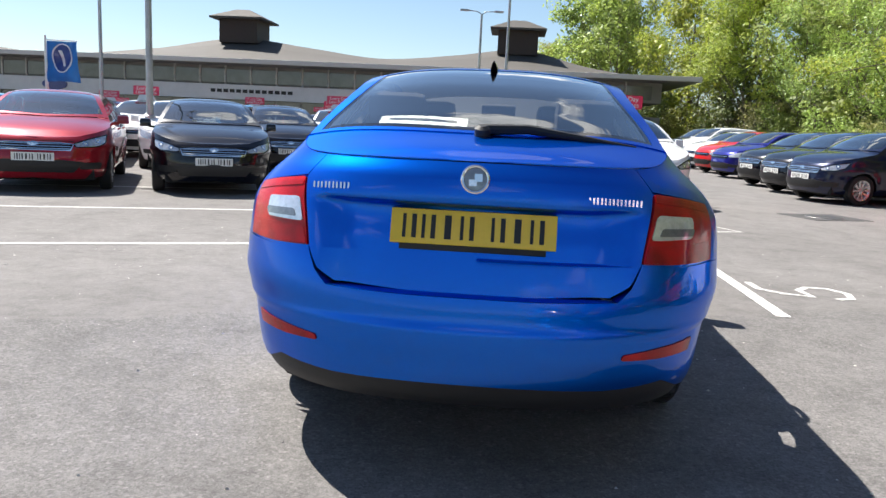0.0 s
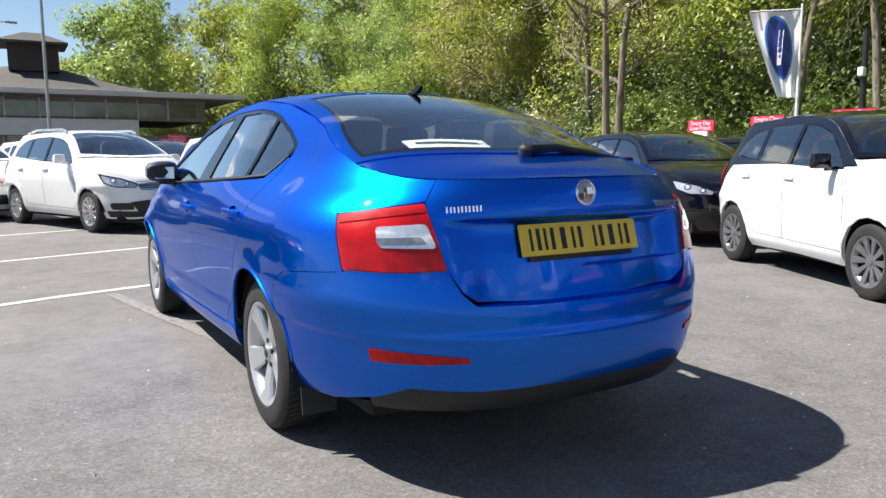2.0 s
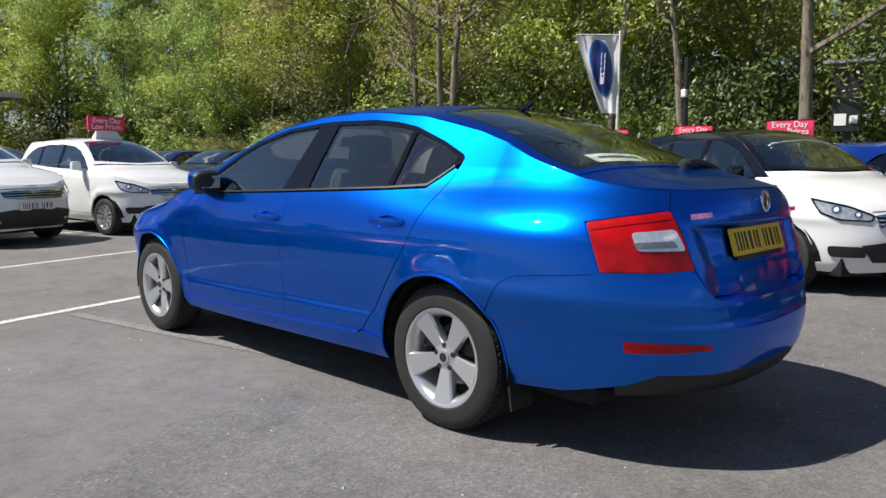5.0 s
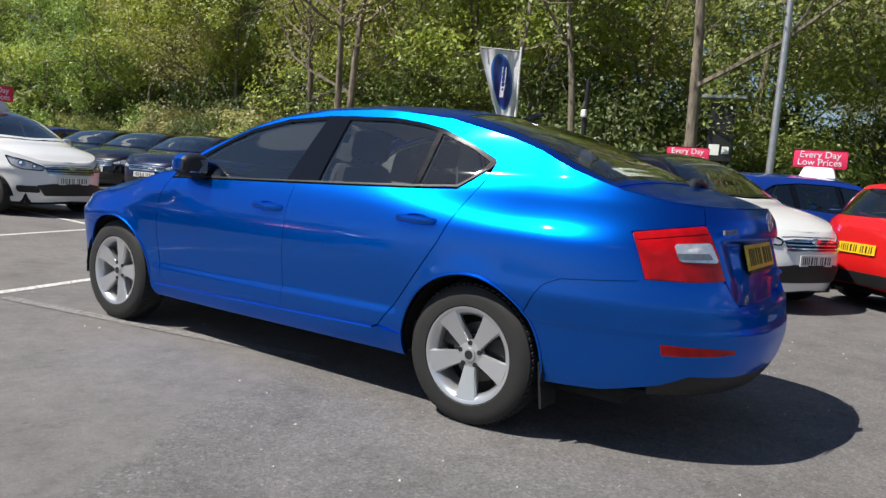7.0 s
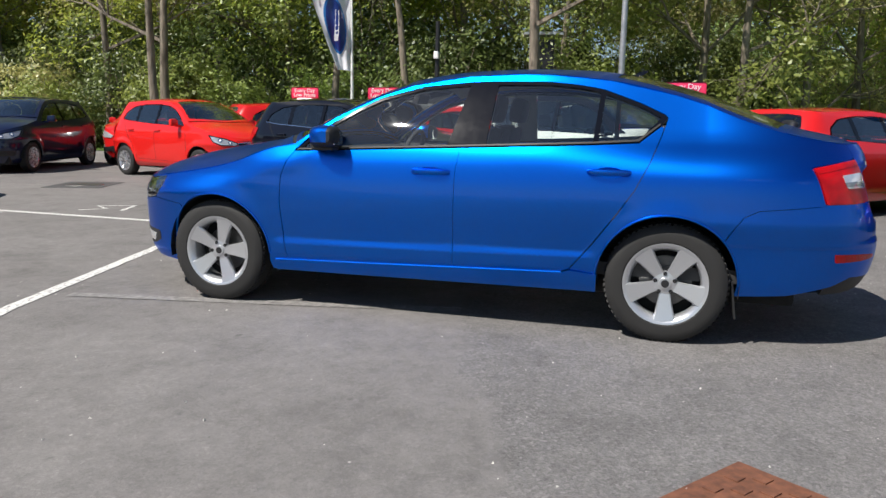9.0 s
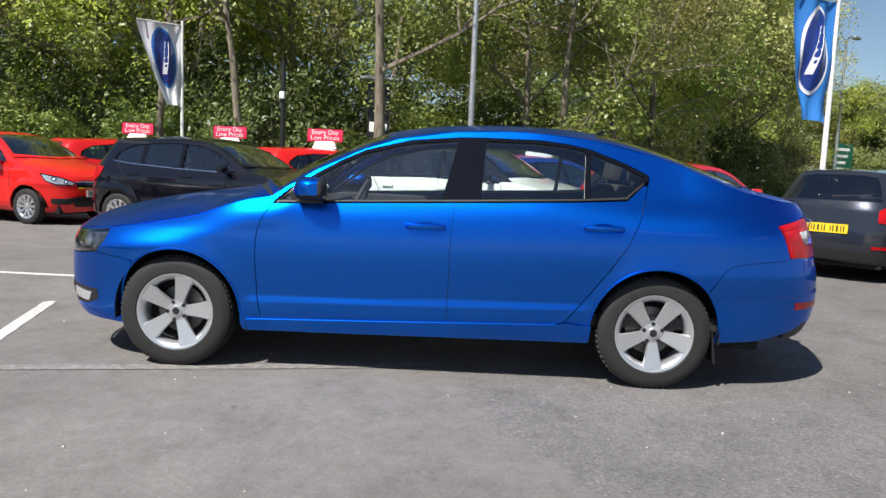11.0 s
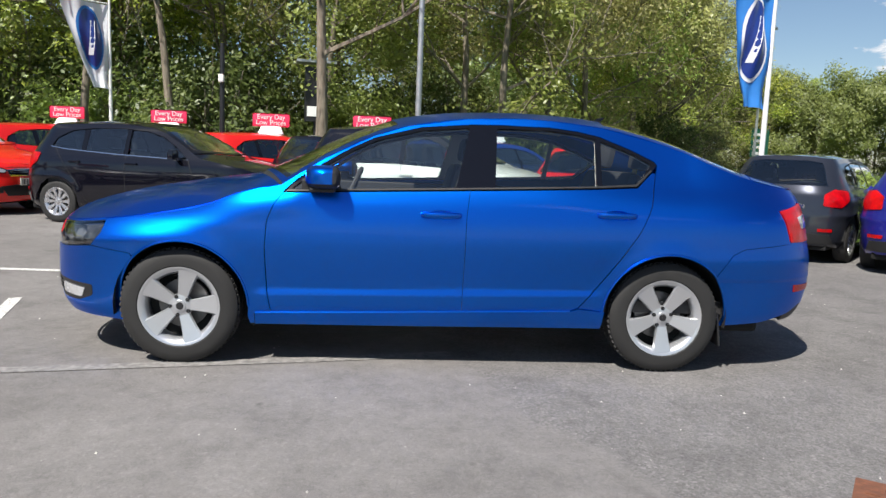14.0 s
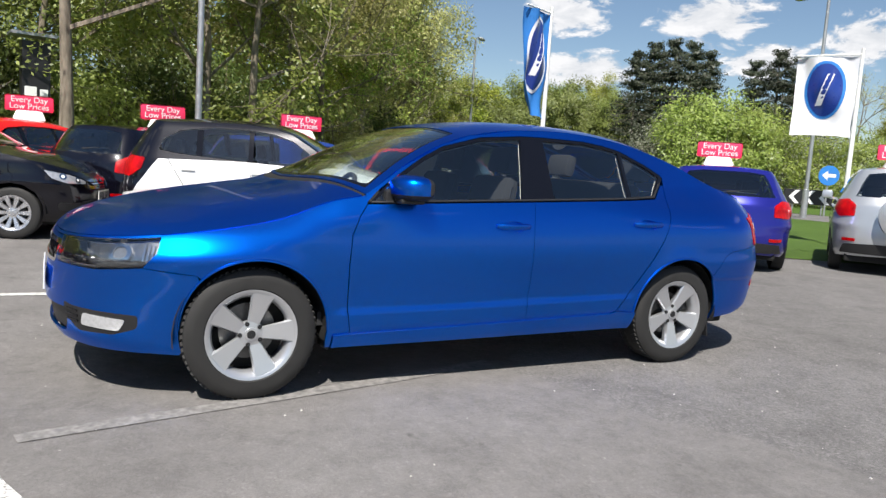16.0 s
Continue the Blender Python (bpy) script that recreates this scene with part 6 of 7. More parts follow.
def shrub(seed, label, w, h, mat, size, per, clumps, category="shrub"):
    rs = np.random.RandomState(seed)
    t = thing("shrub", label, category, group="undergrowth")
    bm = bmesh.new()
    tips = []
    for k in range(7):
        a = 2 * math.pi * k / 7
        limbs(bm, rs, (0.15 * math.cos(a), 0.15 * math.sin(a), -0.05), (math.cos(a) * 0.7, math.sin(a) * 0.7, 1.1), h * 0.75, 0.035, 1, tips)
    part("stem", bm, M_BARK, t)
    a, rr, zz = rs.uniform(0, 2 * np.pi, clumps), rs.uniform(0, 1, clumps) ** 0.5 * w / 2, rs.uniform(0.05, 1, clumps)
    c = np.stack([np.cos(a) * rr * np.sqrt(1 - 0.75 * zz**2), np.sin(a) * rr * np.sqrt(1 - 0.75 * zz**2), zz * h * rs.uniform(0.75, 1.0, clumps)], 1)
    leaf_cloud("foliage", c, rs.uniform(0.25, 0.6, clumps) * h / 3, per, size, mat, t, rs)
    return t


def conifer(seed, label, height, w):
    rs = np.random.RandomState(seed)
    t = thing("conifer", label, "tree", group="distant trees")
    bm = bmesh.new()
    tube(bm, [(0, 0, -0.1), (0.05, 0, height * 0.5), (0, 0.08, height * 0.97)], [0.22, 0.15, 0.03], 8)
    cs, rad = [], []
    for k in range(16):
        z = height * (0.14 + 0.82 * k / 15)
        ln = w * (1 - 0.80 * (k / 15) ** 1.3) * rs.uniform(0.55, 1.1)
        for j in range(7):
            a = j * 0.9 + k * 0.7 + rs.uniform(-0.3, 0.3)
            e = (math.cos(a) * ln, math.sin(a) * ln, z - 0.12 * ln + rs.uniform(-0.5, 0.6))
            tube(bm, [(0, 0, z), e], [0.05, 0.012], 4, False)
            for f in (0.35, 0.65, 0.95):
                cs.append((e[0] * f, e[1] * f, z + (e[2] - z) * f))
                rad.append((0.32 + 0.36 * w / 4) * (1.1 - 0.4 * k / 15))
    part("trunk", bm, M_BARK, t)
    leaf_cloud("crown", np.array(cs), np.array(rad), 40, 0.11, M_LEAF_P, t, rs, 0.6)
    return t


KINDS = {
    "y1": tree(11, "yellow-green spring tree in full young leaf", 13.0, 4.6, M_LEAF_Y, 0.085, 90, 280, 0.2, clump_r=0.9),
    "y2": tree(12, "yellow-green leafy tree at the edge of the woods", 12.0, 4.2, M_LEAF_Y, 0.085, 88, 270, 0.12, clump_r=0.85),
    "g1": tree(13, "green leafy tree at the edge of the woods", 13.5, 4.6, M_LEAF_G, 0.085, 84, 270, 0.18, clump_r=0.9),
    "g2": tree(14, "mid-green broadleaf tree in young leaf", 12.5, 4.4, M_LEAF_G, 0.085, 84, 260, 0.1, clump_r=0.85),
    "b1": tree(15, "tall tree with bare twigs and first leaves", 14.0, 4.8, M_LEAF_B, 0.065, 20, 280, 0.30, clump_r=0.8),
    "b2": tree(16, "olive-brown budding tree with fine twigs", 13.0, 4.6, M_LEAF_B, 0.075, 96, 320, 0.10, clump_r=0.9),
    "n1": tree(17, "slender tree with a bare trunk and thin leaf", 12.0, 3.6, M_LEAF_Y, 0.06, 12, 160, 0.42, clump_r=0.7),
    "d1": tree(18, "dark ivy-clad tree inside the woods", 13.0, 4.6, M_LEAF_D, 0.17, 30, 200, 0.1, clump_r=1.0),
    "k1": tree(19, "green tree deep in the woods", 13.5, 4.8, M_LEAF_G, 0.19, 26, 200, 0.12, clump_r=1.05),
    "k2": tree(20, "yellowish tree deep in the woods", 13.0, 4.6, M_LEAF_Y, 0.19, 26, 200, 0.12, clump_r=1.05),
}
USED = set()


def plant(kind, x, y, s=1.0, rz=0.0, sz=None, z=0.0):
    ob = KINDS[kind]
    m = pose(x, y, z, 0, 0, rz)
    if kind not in USED:
        USED.add(kind)
        ob.matrix_world = m @ Matrix.Diagonal((s, s, sz or s, 1))
        return ob
    c = copy_thing(ob, m)
    c.scale = (s, s, sz or s)
    return c


rng = random.Random(9)
FRONT = [("y2", 4, 84), ("g2", 9, 80), ("y1", 13.5, 77), ("y2", 17, 71), ("g1", 12, 86), ("y1", 19, 64), ("y1", 19, 58), ("g2", 20, 51), ("g1", 22, 45), ("g2", 20.5, 40), ("y2", 22.5, 35.5), ("b2", 22, 31), ("y1", 21.5, 26.5), ("y2", 24, 22), ("y1", 22.5, 17.5), ("g2", 21.5, 13.5), ("y2", 21.5, 9.5), ("g1", 22.5, 5.5), ("g1", 21.5, 2.0), ("g2", 21, -1.8), ("b2", 22.5, -4.8), ("g1", 25, -7.5), ("b2", 28, -10), ("y2", 31.5, -12), ("b2", 35, -14), ("b1", 38.5, -16), ("b2", 42, -18.5), ("y2", 44, -19.5)]
for k, x, y in FRONT:
    plant(k, x + rng.uniform(-0.6, 0.6), y + rng.uniform(-0.6, 0.6), rng.uniform(0.9, 1.12), rng.uniform(0, 360))
for i in range(24):
    f = i / 23
    x, y = 26 + 4 * math.sin(3 * f) + (22 * max(0, f - 0.7) / 0.3), 60 - 76 * f
    plant(rng.choice(["k1", "k2", "b1", "k2", "k1", "d1"] if f < 0.6 else ["b2", "k2", "b2"]), x + rng.uniform(-1, 1), y + rng.uniform(-1, 1), rng.uniform(1.0, 1.25), rng.uniform(0, 360))
for i in range(12):
    f = i / 19
    x, y = 34 + 4 * math.sin(3 * f + 1) + (20 * max(0, f - 0.7) / 0.3), 62 - 72 * f
    plant(rng.choice(["d1", "b1", "k1", "k2"]), x + rng.uniform(-1.5, 1.5), y + rng.uniform(-1.5, 1.5), rng.uniform(1.1, 1.35), rng.uniform(0, 360))
for k, x, y, s in (("k1", 10, 73, 1.15), ("k2", 15.5, 66, 1.15), ("k1", 7, 79, 1.15), ("k2", 19, 59, 1.15), ("k1", 22, 52, 1.15), ("k1", 13, 84, 1.2)):
    plant(k, x, y, s, rng.uniform(0, 360))
# single trees just behind the cars
for k, x, y, s in (("n1", 16.8, 6.75, 1.0), ("b1", 13.1, 1.9, 0.95), ("n1", 14.6, 13.6, 1.05), ("b1", 15.3, 13.9, 0.95), ("n1", 17.5, 9.0, 1.0), ("b1", 17.3, 17.7, 0.95), ("b1", 18.5, -3.2, 0.9)):
    plant(k, x, y, s, rng.uniform(0, 360))
# darker leaf copy: the shade beneath the trees is put into its colour
M_LEAF_S = leaf_mat("shaded_understory_leaves", (0.065, 0.10, 0.024), (0.21, 0.26, 0.07))
KINDS["s1"] = shrub(31, "green bushes under the trees with shade put into the leaf colour", 4.2, 3.2, M_LEAF_S, 0.062, 64, 130)
KINDS["s2"] = shrub(32, "light green bushes at the edge of the woods", 3.8, 2.8, M_LEAF_G, 0.07, 54, 120)
KINDS["s3"] = shrub(33, "grey-green bushes under the trees", 3.4, 2.4, M_LEAF_B, 0.06, 50, 110)
for i in range(46):
    f = i / 45
    x = 19.5 + 2.2 * math.sin(9 * f) + (24 * max(0, f - 0.72) / 0.28)
    y = 56 - 73 * f
    plant(rng.choice(["s1", "s1", "s2", "s2", "s3"]), x + rng.uniform(-1.2, 1.2), y + rng.uniform(-0.8, 0.8), rng.uniform(0.8, 1.35), rng.uniform(0, 360))
for i in range(40):
    f = i / 39
    x = 23.5 + 1.5 * math.sin(7 * f) + (24 * max(0, f - 0.72) / 0.28)
    plant("s1", x + rng.uniform(-1.2, 1.2), 58 - 74 * f + rng.uniform(-0.8, 0.8), rng.uniform(1.3, 1.8), rng.uniform(0, 360))
# far side of the roundabout
for i in range(16):
    f = i / 15
    plant(rng.choice(["s2", "s3", "s1"]), 29 + 20 * f + rng.uniform(-1, 1), -9.5 - 11.5 * f + rng.uniform(-0.8, 0.8), rng.uniform(1.0, 1.5), rng.uniform(0, 360))
for i in range(16):
    f = i / 15
    plant(rng.choice(["s2", "s3", "s1"]), 0.0 + 20 * f + rng.uniform(-1, 1), 84 - 30 * f * f + rng.uniform(-0.8, 0.8), rng.uniform(1.6, 2.3), rng.uniform(0, 360))
KINDS["p1"] = conifer(41, "dark pine standing in a far group", 12.5, 3.6)
KINDS["h3"] = tree(45, "dense green tree beyond the road", 11.0, 4.6, M_LEAF_D, 0.15, 60, 240, 0.06, clump_r=1.1)
KINDS["h1"] = shrub(42, "hawthorn in white blossom on the verge", 8.0, 6.0, M_BLOSSOM, 0.10, 60, 170)
KINDS["h2"] = shrub(43, "bright green rounded bush on the verge", 9.0, 7.0, M_LEAF_G, 0.11, 90, 200)


def polar(az, dist, ex=-4.3, ey=2.2):
    return ex + dist * math.sin(radians(az)), ey + dist * math.cos(radians(az))


for az, dist, k, s in ((101, 92, "g1", 0.85), (103.5, 88, "b2", 0.8), (106, 92, "y2", 0.85), (108.5, 86, "g2", 0.8), (111, 90, "b2", 0.78), (113.3, 82, "y1", 0.75), (115.5, 74, "y2", 0.75), (117.5, 78, "g1", 0.72), (119.5, 74, "y1", 0.7), (121.5, 80, "g2", 0.75), (123.5, 74, "y2", 0.66), (125.3, 79, "g1", 0.72), (127, 73, "g2", 0.66), (128.6, 78, "y1", 0.8), (130, 72, "g1", 0.62), (146, 70, "b1", 0.75), (148.5, 66, "y2", 0.7), (151, 70, "g1", 0.75), (154, 66, "b1", 0.7), (157, 70, "g2", 0.8), (161, 66, "y1", 0.75), (165, 70, "g1", 0.75)):
    plant(k, *polar(az, dist), s, rng.uniform(0, 360))
for az, dist, s in ((131.4, 64, 0.9), (132.6, 67, 1.0), (133.9, 64, 0.98), (135.2, 68, 1.02), (136.4, 65, 0.92), (139.5, 72, 0.95), (141.0, 70, 1.0), (142.3, 74, 1.0), (143.6, 72, 0.95)):
    plant("p1", *polar(az, dist), s, rng.uniform(0, 360))
for i in range(13):
    plant("h3", *polar(112.5 + 1.55 * i, 72 + rng.uniform(-3, 3)), rng.uniform(0.58, 0.78), rng.uniform(0, 360))
for az, dist, k, s in ((134.3, 50, "h1", 0.85), (137.2, 47, "h2", 0.95), (139.8, 48, "h2", 0.85), (143.0, 52, "h1", 0.8), (146, 50, "h2", 0.7), (150, 50, "h1", 0.7)):
    plant(k, *polar(az, dist), s, rng.uniform(0, 360))

# ---- showroom ----
M_ROOF = plain("brown_grey_roofing", (0.066, 0.060, 0.052), 0.8, spread=0.15, scale=3, bump=0.2)
M_FASCIA = plain("pale_fascia", (0.48, 0.46, 0.44), 0.5, spread=0.06)
M_SOFFIT = plain("grey_soffit", (0.20, 0.19, 0.18), 0.8)
M_PANEL = plain("white_wall_panel", (0.62, 0.62, 0.64), 0.45, spread=0.05, scale=2)
M_BROWN = plain("dark_brown_boards", (0.045, 0.03, 0.024), 0.7, spread=0.2, scale=5)
M_OVAL = plain("deep_blue_sign", (0.01, 0.035, 0.22), 0.3, coat=0.5)
M_PANE = plain("showroom_glass", (0.085, 0.09, 0.10), 0.06, coat=1.0, spread=0.3, scale=1)


def showroom():
    b = thing("showroom", "long low showroom with swept roofs and two roof lanterns", "building")
    ridge = curve([-62, -50, -40, -31, -22.8, -17, -11, -5, 0, 6, 12.6], [5.7, 6.7, 5.9, 6.6, 7.7, 7.1, 6.5, 7.0, 7.6, 6.4, 5.55])
    xs = np.linspace(-62, 12.6, 90)
    vs, fs = [], []
    prof = [(49.0, 0.0), (51.0, 0.10), (53.5, 0.32), (56.0, 0.66), (58.0, 1.0), (60.0, 0.66), (62.5, 0.32), (65.0, 0.10), (67.0, 0.0)]
    for x in xs:
        for y, f in prof:
            vs.append((x, y, 5.32 + (float(ridge(x)) - 5.32) * f))
    n = len(prof)
    for i in range(len(xs) - 1):
        for j in range(n - 1):
            fs.append((i * n + j, (i + 1) * n + j, (i + 1) * n + j + 1, i * n + j + 1))
    raw("roof", vs, fs, M_ROOF, b, "brown swept roof", smooth=True)
    bm = bmesh.new()
    box(bm, -62, 12.7, 48.9, 49.05, 5.02, 5.34, 0.02)
    box(bm, 12.6, 12.75, 49.0, 67.0, 5.02, 5.34, 0.02)
    part("fascia", bm, M_FASCIA, b)
    bm = bmesh.new()
    box(bm, -62, 12.6, 49.05, 67, 5.0, 5.08)
    part("soffit", bm, M_SOFFIT, b)
    bm = bmesh.new()
    box(bm, -60, 10.6, 51.6, 66, 0, 2.55)
    box(bm, -60, 10.6, 51.75, 66, 3.55, 5.0)
    part("wall", bm, M_SOFFIT, b)
    bm = bmesh.new()
    box(bm, -60, 6.0, 51.3, 66.2, 2.5, 3.6, 0.02)
    part("sign_band", bm, M_PANEL, b, "white panelled sign band")
    for k in range(34):
        x = -58 + 2.0 * k
        bm = bmesh.new()
        box(bm, x + 0.06, x + 1.9, 51.68, 51.74, 3.75, 4.75)
        w = part("window", bm, M_PANE, b, "dark clerestory window")
        bm = bmesh.new()
        box(bm, x - 0.06, x + 0.06, 51.60, 51.75, 3.6, 5.0)
        part("mullion", bm, M_FASCIA, w)
        bm = bmesh.new()
        box(bm, x + 0.06, x + 1.9, 51.52, 51.59, 0.15, 2.45)
        part("window", bm, M_PANE, b, "dark showroom window")
    for cx, w in ((-22.8, 2.2), (0.0, 2.2)):
        z0 = float(ridge(cx)) - 0.5
        bm = bmesh.new()
        box(bm, cx - w * 0.72, cx + w * 0.72, 58 - w * 0.72, 58 + w * 0.72, z0, z0 + 1.85)
        lan = part("roof_lantern", bm, M_BROWN, b, "dark boarded roof lantern with a hipped cap")
        bm = bmesh.new()
        box(bm, cx - w, cx + w, 58 - w, 58 + w, z0 + 1.85, z0 + 2.0)
        box(bm, cx - w, cx + w, 58 - w, 58 + w, z0 + 2.0, z0 + 2.75, taper=(0.25, 0.25))
        part("cap", bm, M_ROOF, lan)
    for x in (-35.5, -4.3):
        bm = bmesh.new()
        lathe(bm, [(0, 0.001), (0, 0.5), (0.06, 0.48), (0.06, 0.001)], 32, "Z")
        bmesh.ops.transform(bm, matrix=pose(x, 51.28, 3.05, 90, 0, 0) @ Matrix.Diagonal((2.1, 0.85, 1, 1)), verts=bm.verts)
        part("oval_sign", bm, M_OVAL, b, "deep blue oval sign")
    bm = bmesh.new()
    for k in range(13):
        box(bm, -23.0 + 0.5 * k, -22.65 + 0.5 * k, 51.24, 51.3, 3.0, 3.25)
    part("lettering", bm, M_INK, b, "row of dark lettering bars")


showroom()

# ---- flags, lamps, posts and signs ----
M_FLAGBLUE = plain("blue_flag_cloth", (0.02, 0.17, 0.50), 0.8, spread=0.12, scale=4)
M_FLAGWHITE = plain("white_flag_cloth", (0.72, 0.73, 0.76), 0.8, spread=0.06, scale=4)
M_BLACKPAINT = plain("black_paint", (0.015, 0.015, 0.016), 0.4)


def flag(x, y, top, wide, tall, cloth, oval, yaw, taper=0.0, label="", pole_top=None, tilt=0.0):
    f = thing("flag", label, "flag", pose(x, y, 0, 0, 0, yaw), "flags over the car park")
    bm = bmesh.new()
    tube(bm, [(0, 0, 0), (0, 0, 2.0), (0, 0, (pole_top or top + 0.12))], [0.05, 0.045, 0.03], 10)
    part("pole", bm, M_WHITE, f, "white flag pole", smooth=True)
    bm = bmesh.new()
    tube(bm, [(0, 0, top), (-wide - 0.04, 0, top)], 0.018, 6)
    part("top_arm", bm, M_WHITE, f)

    def spot(u, v, off=0.0):
        w = wide * (1 - taper * v)
        return (-0.04 - u * w, 0.07 * math.sin(7.5 * u + 4 * v) * (0.3 + u) + 0.06 * math.sin(9 * v + 2 * u) * v + 0.022 * math.sin(17 * u - 6 * v) + off, top - 0.03 - v * tall + 0.03 * math.sin(3 * u) * v)

    nx, nz = 18, 34
    vs = [spot(i / nx, j / nz) for j in range(nz + 1) for i in range(nx + 1)]
    fs = [(j * (nx + 1) + i, j * (nx + 1) + i + 1, (j + 1) * (nx + 1) + i + 1, (j + 1) * (nx + 1) + i) for j in range(nz) for i in range(nx)]
    c = raw("cloth", vs, fs, cloth, f, smooth=True)
    for off in (-0.006, 0.006):
        for name, mat, ru, rv, o in (("oval_border", M_FLAGWHITE if cloth is M_FLAGBLUE else M_FLAGBLUE, 0.34, 0.37, off * 1.6), ("oval", M_OVAL, 0.29, 0.335, off * 3)):
            n, q = 36, 6
            vs = [spot(0.5, 0.42, o)] + [spot(0.5 + ru * r / q * math.cos(2 * math.pi * k / n), 0.42 + rv * r / q * math.sin(2 * math.pi * k / n), o) for r in range(1, q + 1) for k in range(n)]
            fs = [(0, 1 + k, 1 + (k + 1) % n) for k in range(n)]
            fs += [(1 + (r - 1) * n + k, 1 + r * n + k, 1 + r * n + (k + 1) % n, 1 + (r - 1) * n + (k + 1) % n) for r in range(1, q) for k in range(n)]
            raw(name, vs, fs, mat, c, smooth=True)
        vs = [spot(0.5 + a + 0.45 * b, 0.42 + b, off * 4.2) for b in (-0.20, -0.14, -0.07, 0.0, 0.07, 0.14, 0.20) for a in (-0.06, 0.06)]
        raw("emblem_band", vs, [(2 * k, 2 * k + 1, 2 * k + 3, 2 * k + 2) for k in range(6)], M_FLAGWHITE, c)
    return f


flag(15.15, 7.5, 4.62, 1.15, 2.1, M_FLAGWHITE, True, -47, 0.62, "white tapering flag with a blue oval on a pole")
flag(7.6, -6.1, 4.10, 0.82, 1.92, M_FLAGBLUE, True, -66, 0.15, "blue flag with a white-edged oval on a pole")
flag(5.3, -12.0, 3.86, 1.15, 1.6, M_FLAGWHITE, True, 208, 0.04, "white flag with a blue oval on a pole")
flag(-13.4, 16.2, 3.1, 0.85, 1.15, M_FLAGBLUE, True, 190, 0.0, "blue banner with a pale emblem on a post")


def lamp_post(x, y, h, r, heads, yaw, label, mat=M_GALV):
    p = thing("street_lamp", label, "street lamp", pose(x, y, 0, 0, 0, yaw), "lamp posts")
    bm = bmesh.new()
    tube(bm, [(0, 0, 0), (0, 0, 1.1), (0, 0, 1.12), (0, 0, h)], [r * 1.5, r * 1.5, r, r * 0.7], 14)
    part("column", bm, mat, p, smooth=True)
    for k in range(heads):
        sg = 1 if k == 0 else -1
        bm = bmesh.new()
        tube(bm, [(0, 0, h), (sg * 0.3, 0, h + 0.18), (sg * 0.9, 0, h + 0.22)], 0.03, 8)
        part("arm", bm, mat, p, smooth=True)
        bm = bmesh.new()
        box(bm, min(sg * 0.8, sg * 1.4), max(sg * 0.8, sg * 1.4), -0.12, 0.12, h + 0.16, h + 0.28, 0.04)
        part("lamp_head", bm, mat, p, smooth=True)
    return p


lamp_post(10.6, -0.28, 8.0, 0.065, 1, 60, "tall grey steel lamp column behind the cars")
lamp_post(28.9, -16.5, 7.4, 0.07, 1, -45, "thin grey street lamp by the road")
lamp_post(14.7, -23.5, 8.2, 0.08, 1, 0, "thin grey street lamp by the roundabout")
lamp_post(-2.4, 45.0, 8.4, 0.10, 2, 10, "lamp column with twin flood heads by the showroom")
lamp_post(-0.4, 28.8, 9.0, 0.07, 1, 80, "tall slim grey lamp column among parked cars")
lamp_post(-7.76, 11.1, 8.0, 0.075, 1, 80, "dark grey lamp column among parked cars")
lamp_post(-14.7, 21.4, 8.0, 0.07, 1, 80, "slim grey lamp column among parked cars")
cp = thing("camera_post", "black post carrying a small white camera", "post", pose(*polar(76.3, 17.5, -4.93, -0.15), 0))
bm = bmesh.new()
tube(bm, [(0, 0, 0), (0, 0, 3.4)], [0.07, 0.05], 10)
part("post", bm, M_BLACKPAINT, cp, smooth=True)
bm = bmesh.new()
box(bm, -0.14, -0.02, -0.06, 0.06, 2.55, 2.72, 0.03)
part("camera_housing", bm, M_WHITE, cp)

pc = thing("pole_cabinet", "dark cabinet under a flat lid on a post among trees", "cabinet", pose(18.2, 2.55, 0, 0, 0, -80))
for nm, (x0, x1, y0, y1, z0, z1), mt in (("post", (-0.09, 0.09, -0.09, 0.09, 0, 3.6), M_BLACKPAINT), ("body", (-0.36, 0.30, -0.2, 0.2, 2.0, 3.6), M_BLACKPAINT), ("lid", (-0.62, 0.55, -0.35, 0.35, 3.72, 3.80), M_GALV), ("notice", (-0.30, -0.02, -0.215, -0.203, 2.15, 2.45), M_WHITE), ("notice", (0.05, 0.24, -0.215, -0.203, 2.2, 2.4), M_WHITE)):
    bm = bmesh.new()
    box(bm, x0, x1, y0, y1, z0, z1, 0.004)
    part(nm, bm, mt, pc)


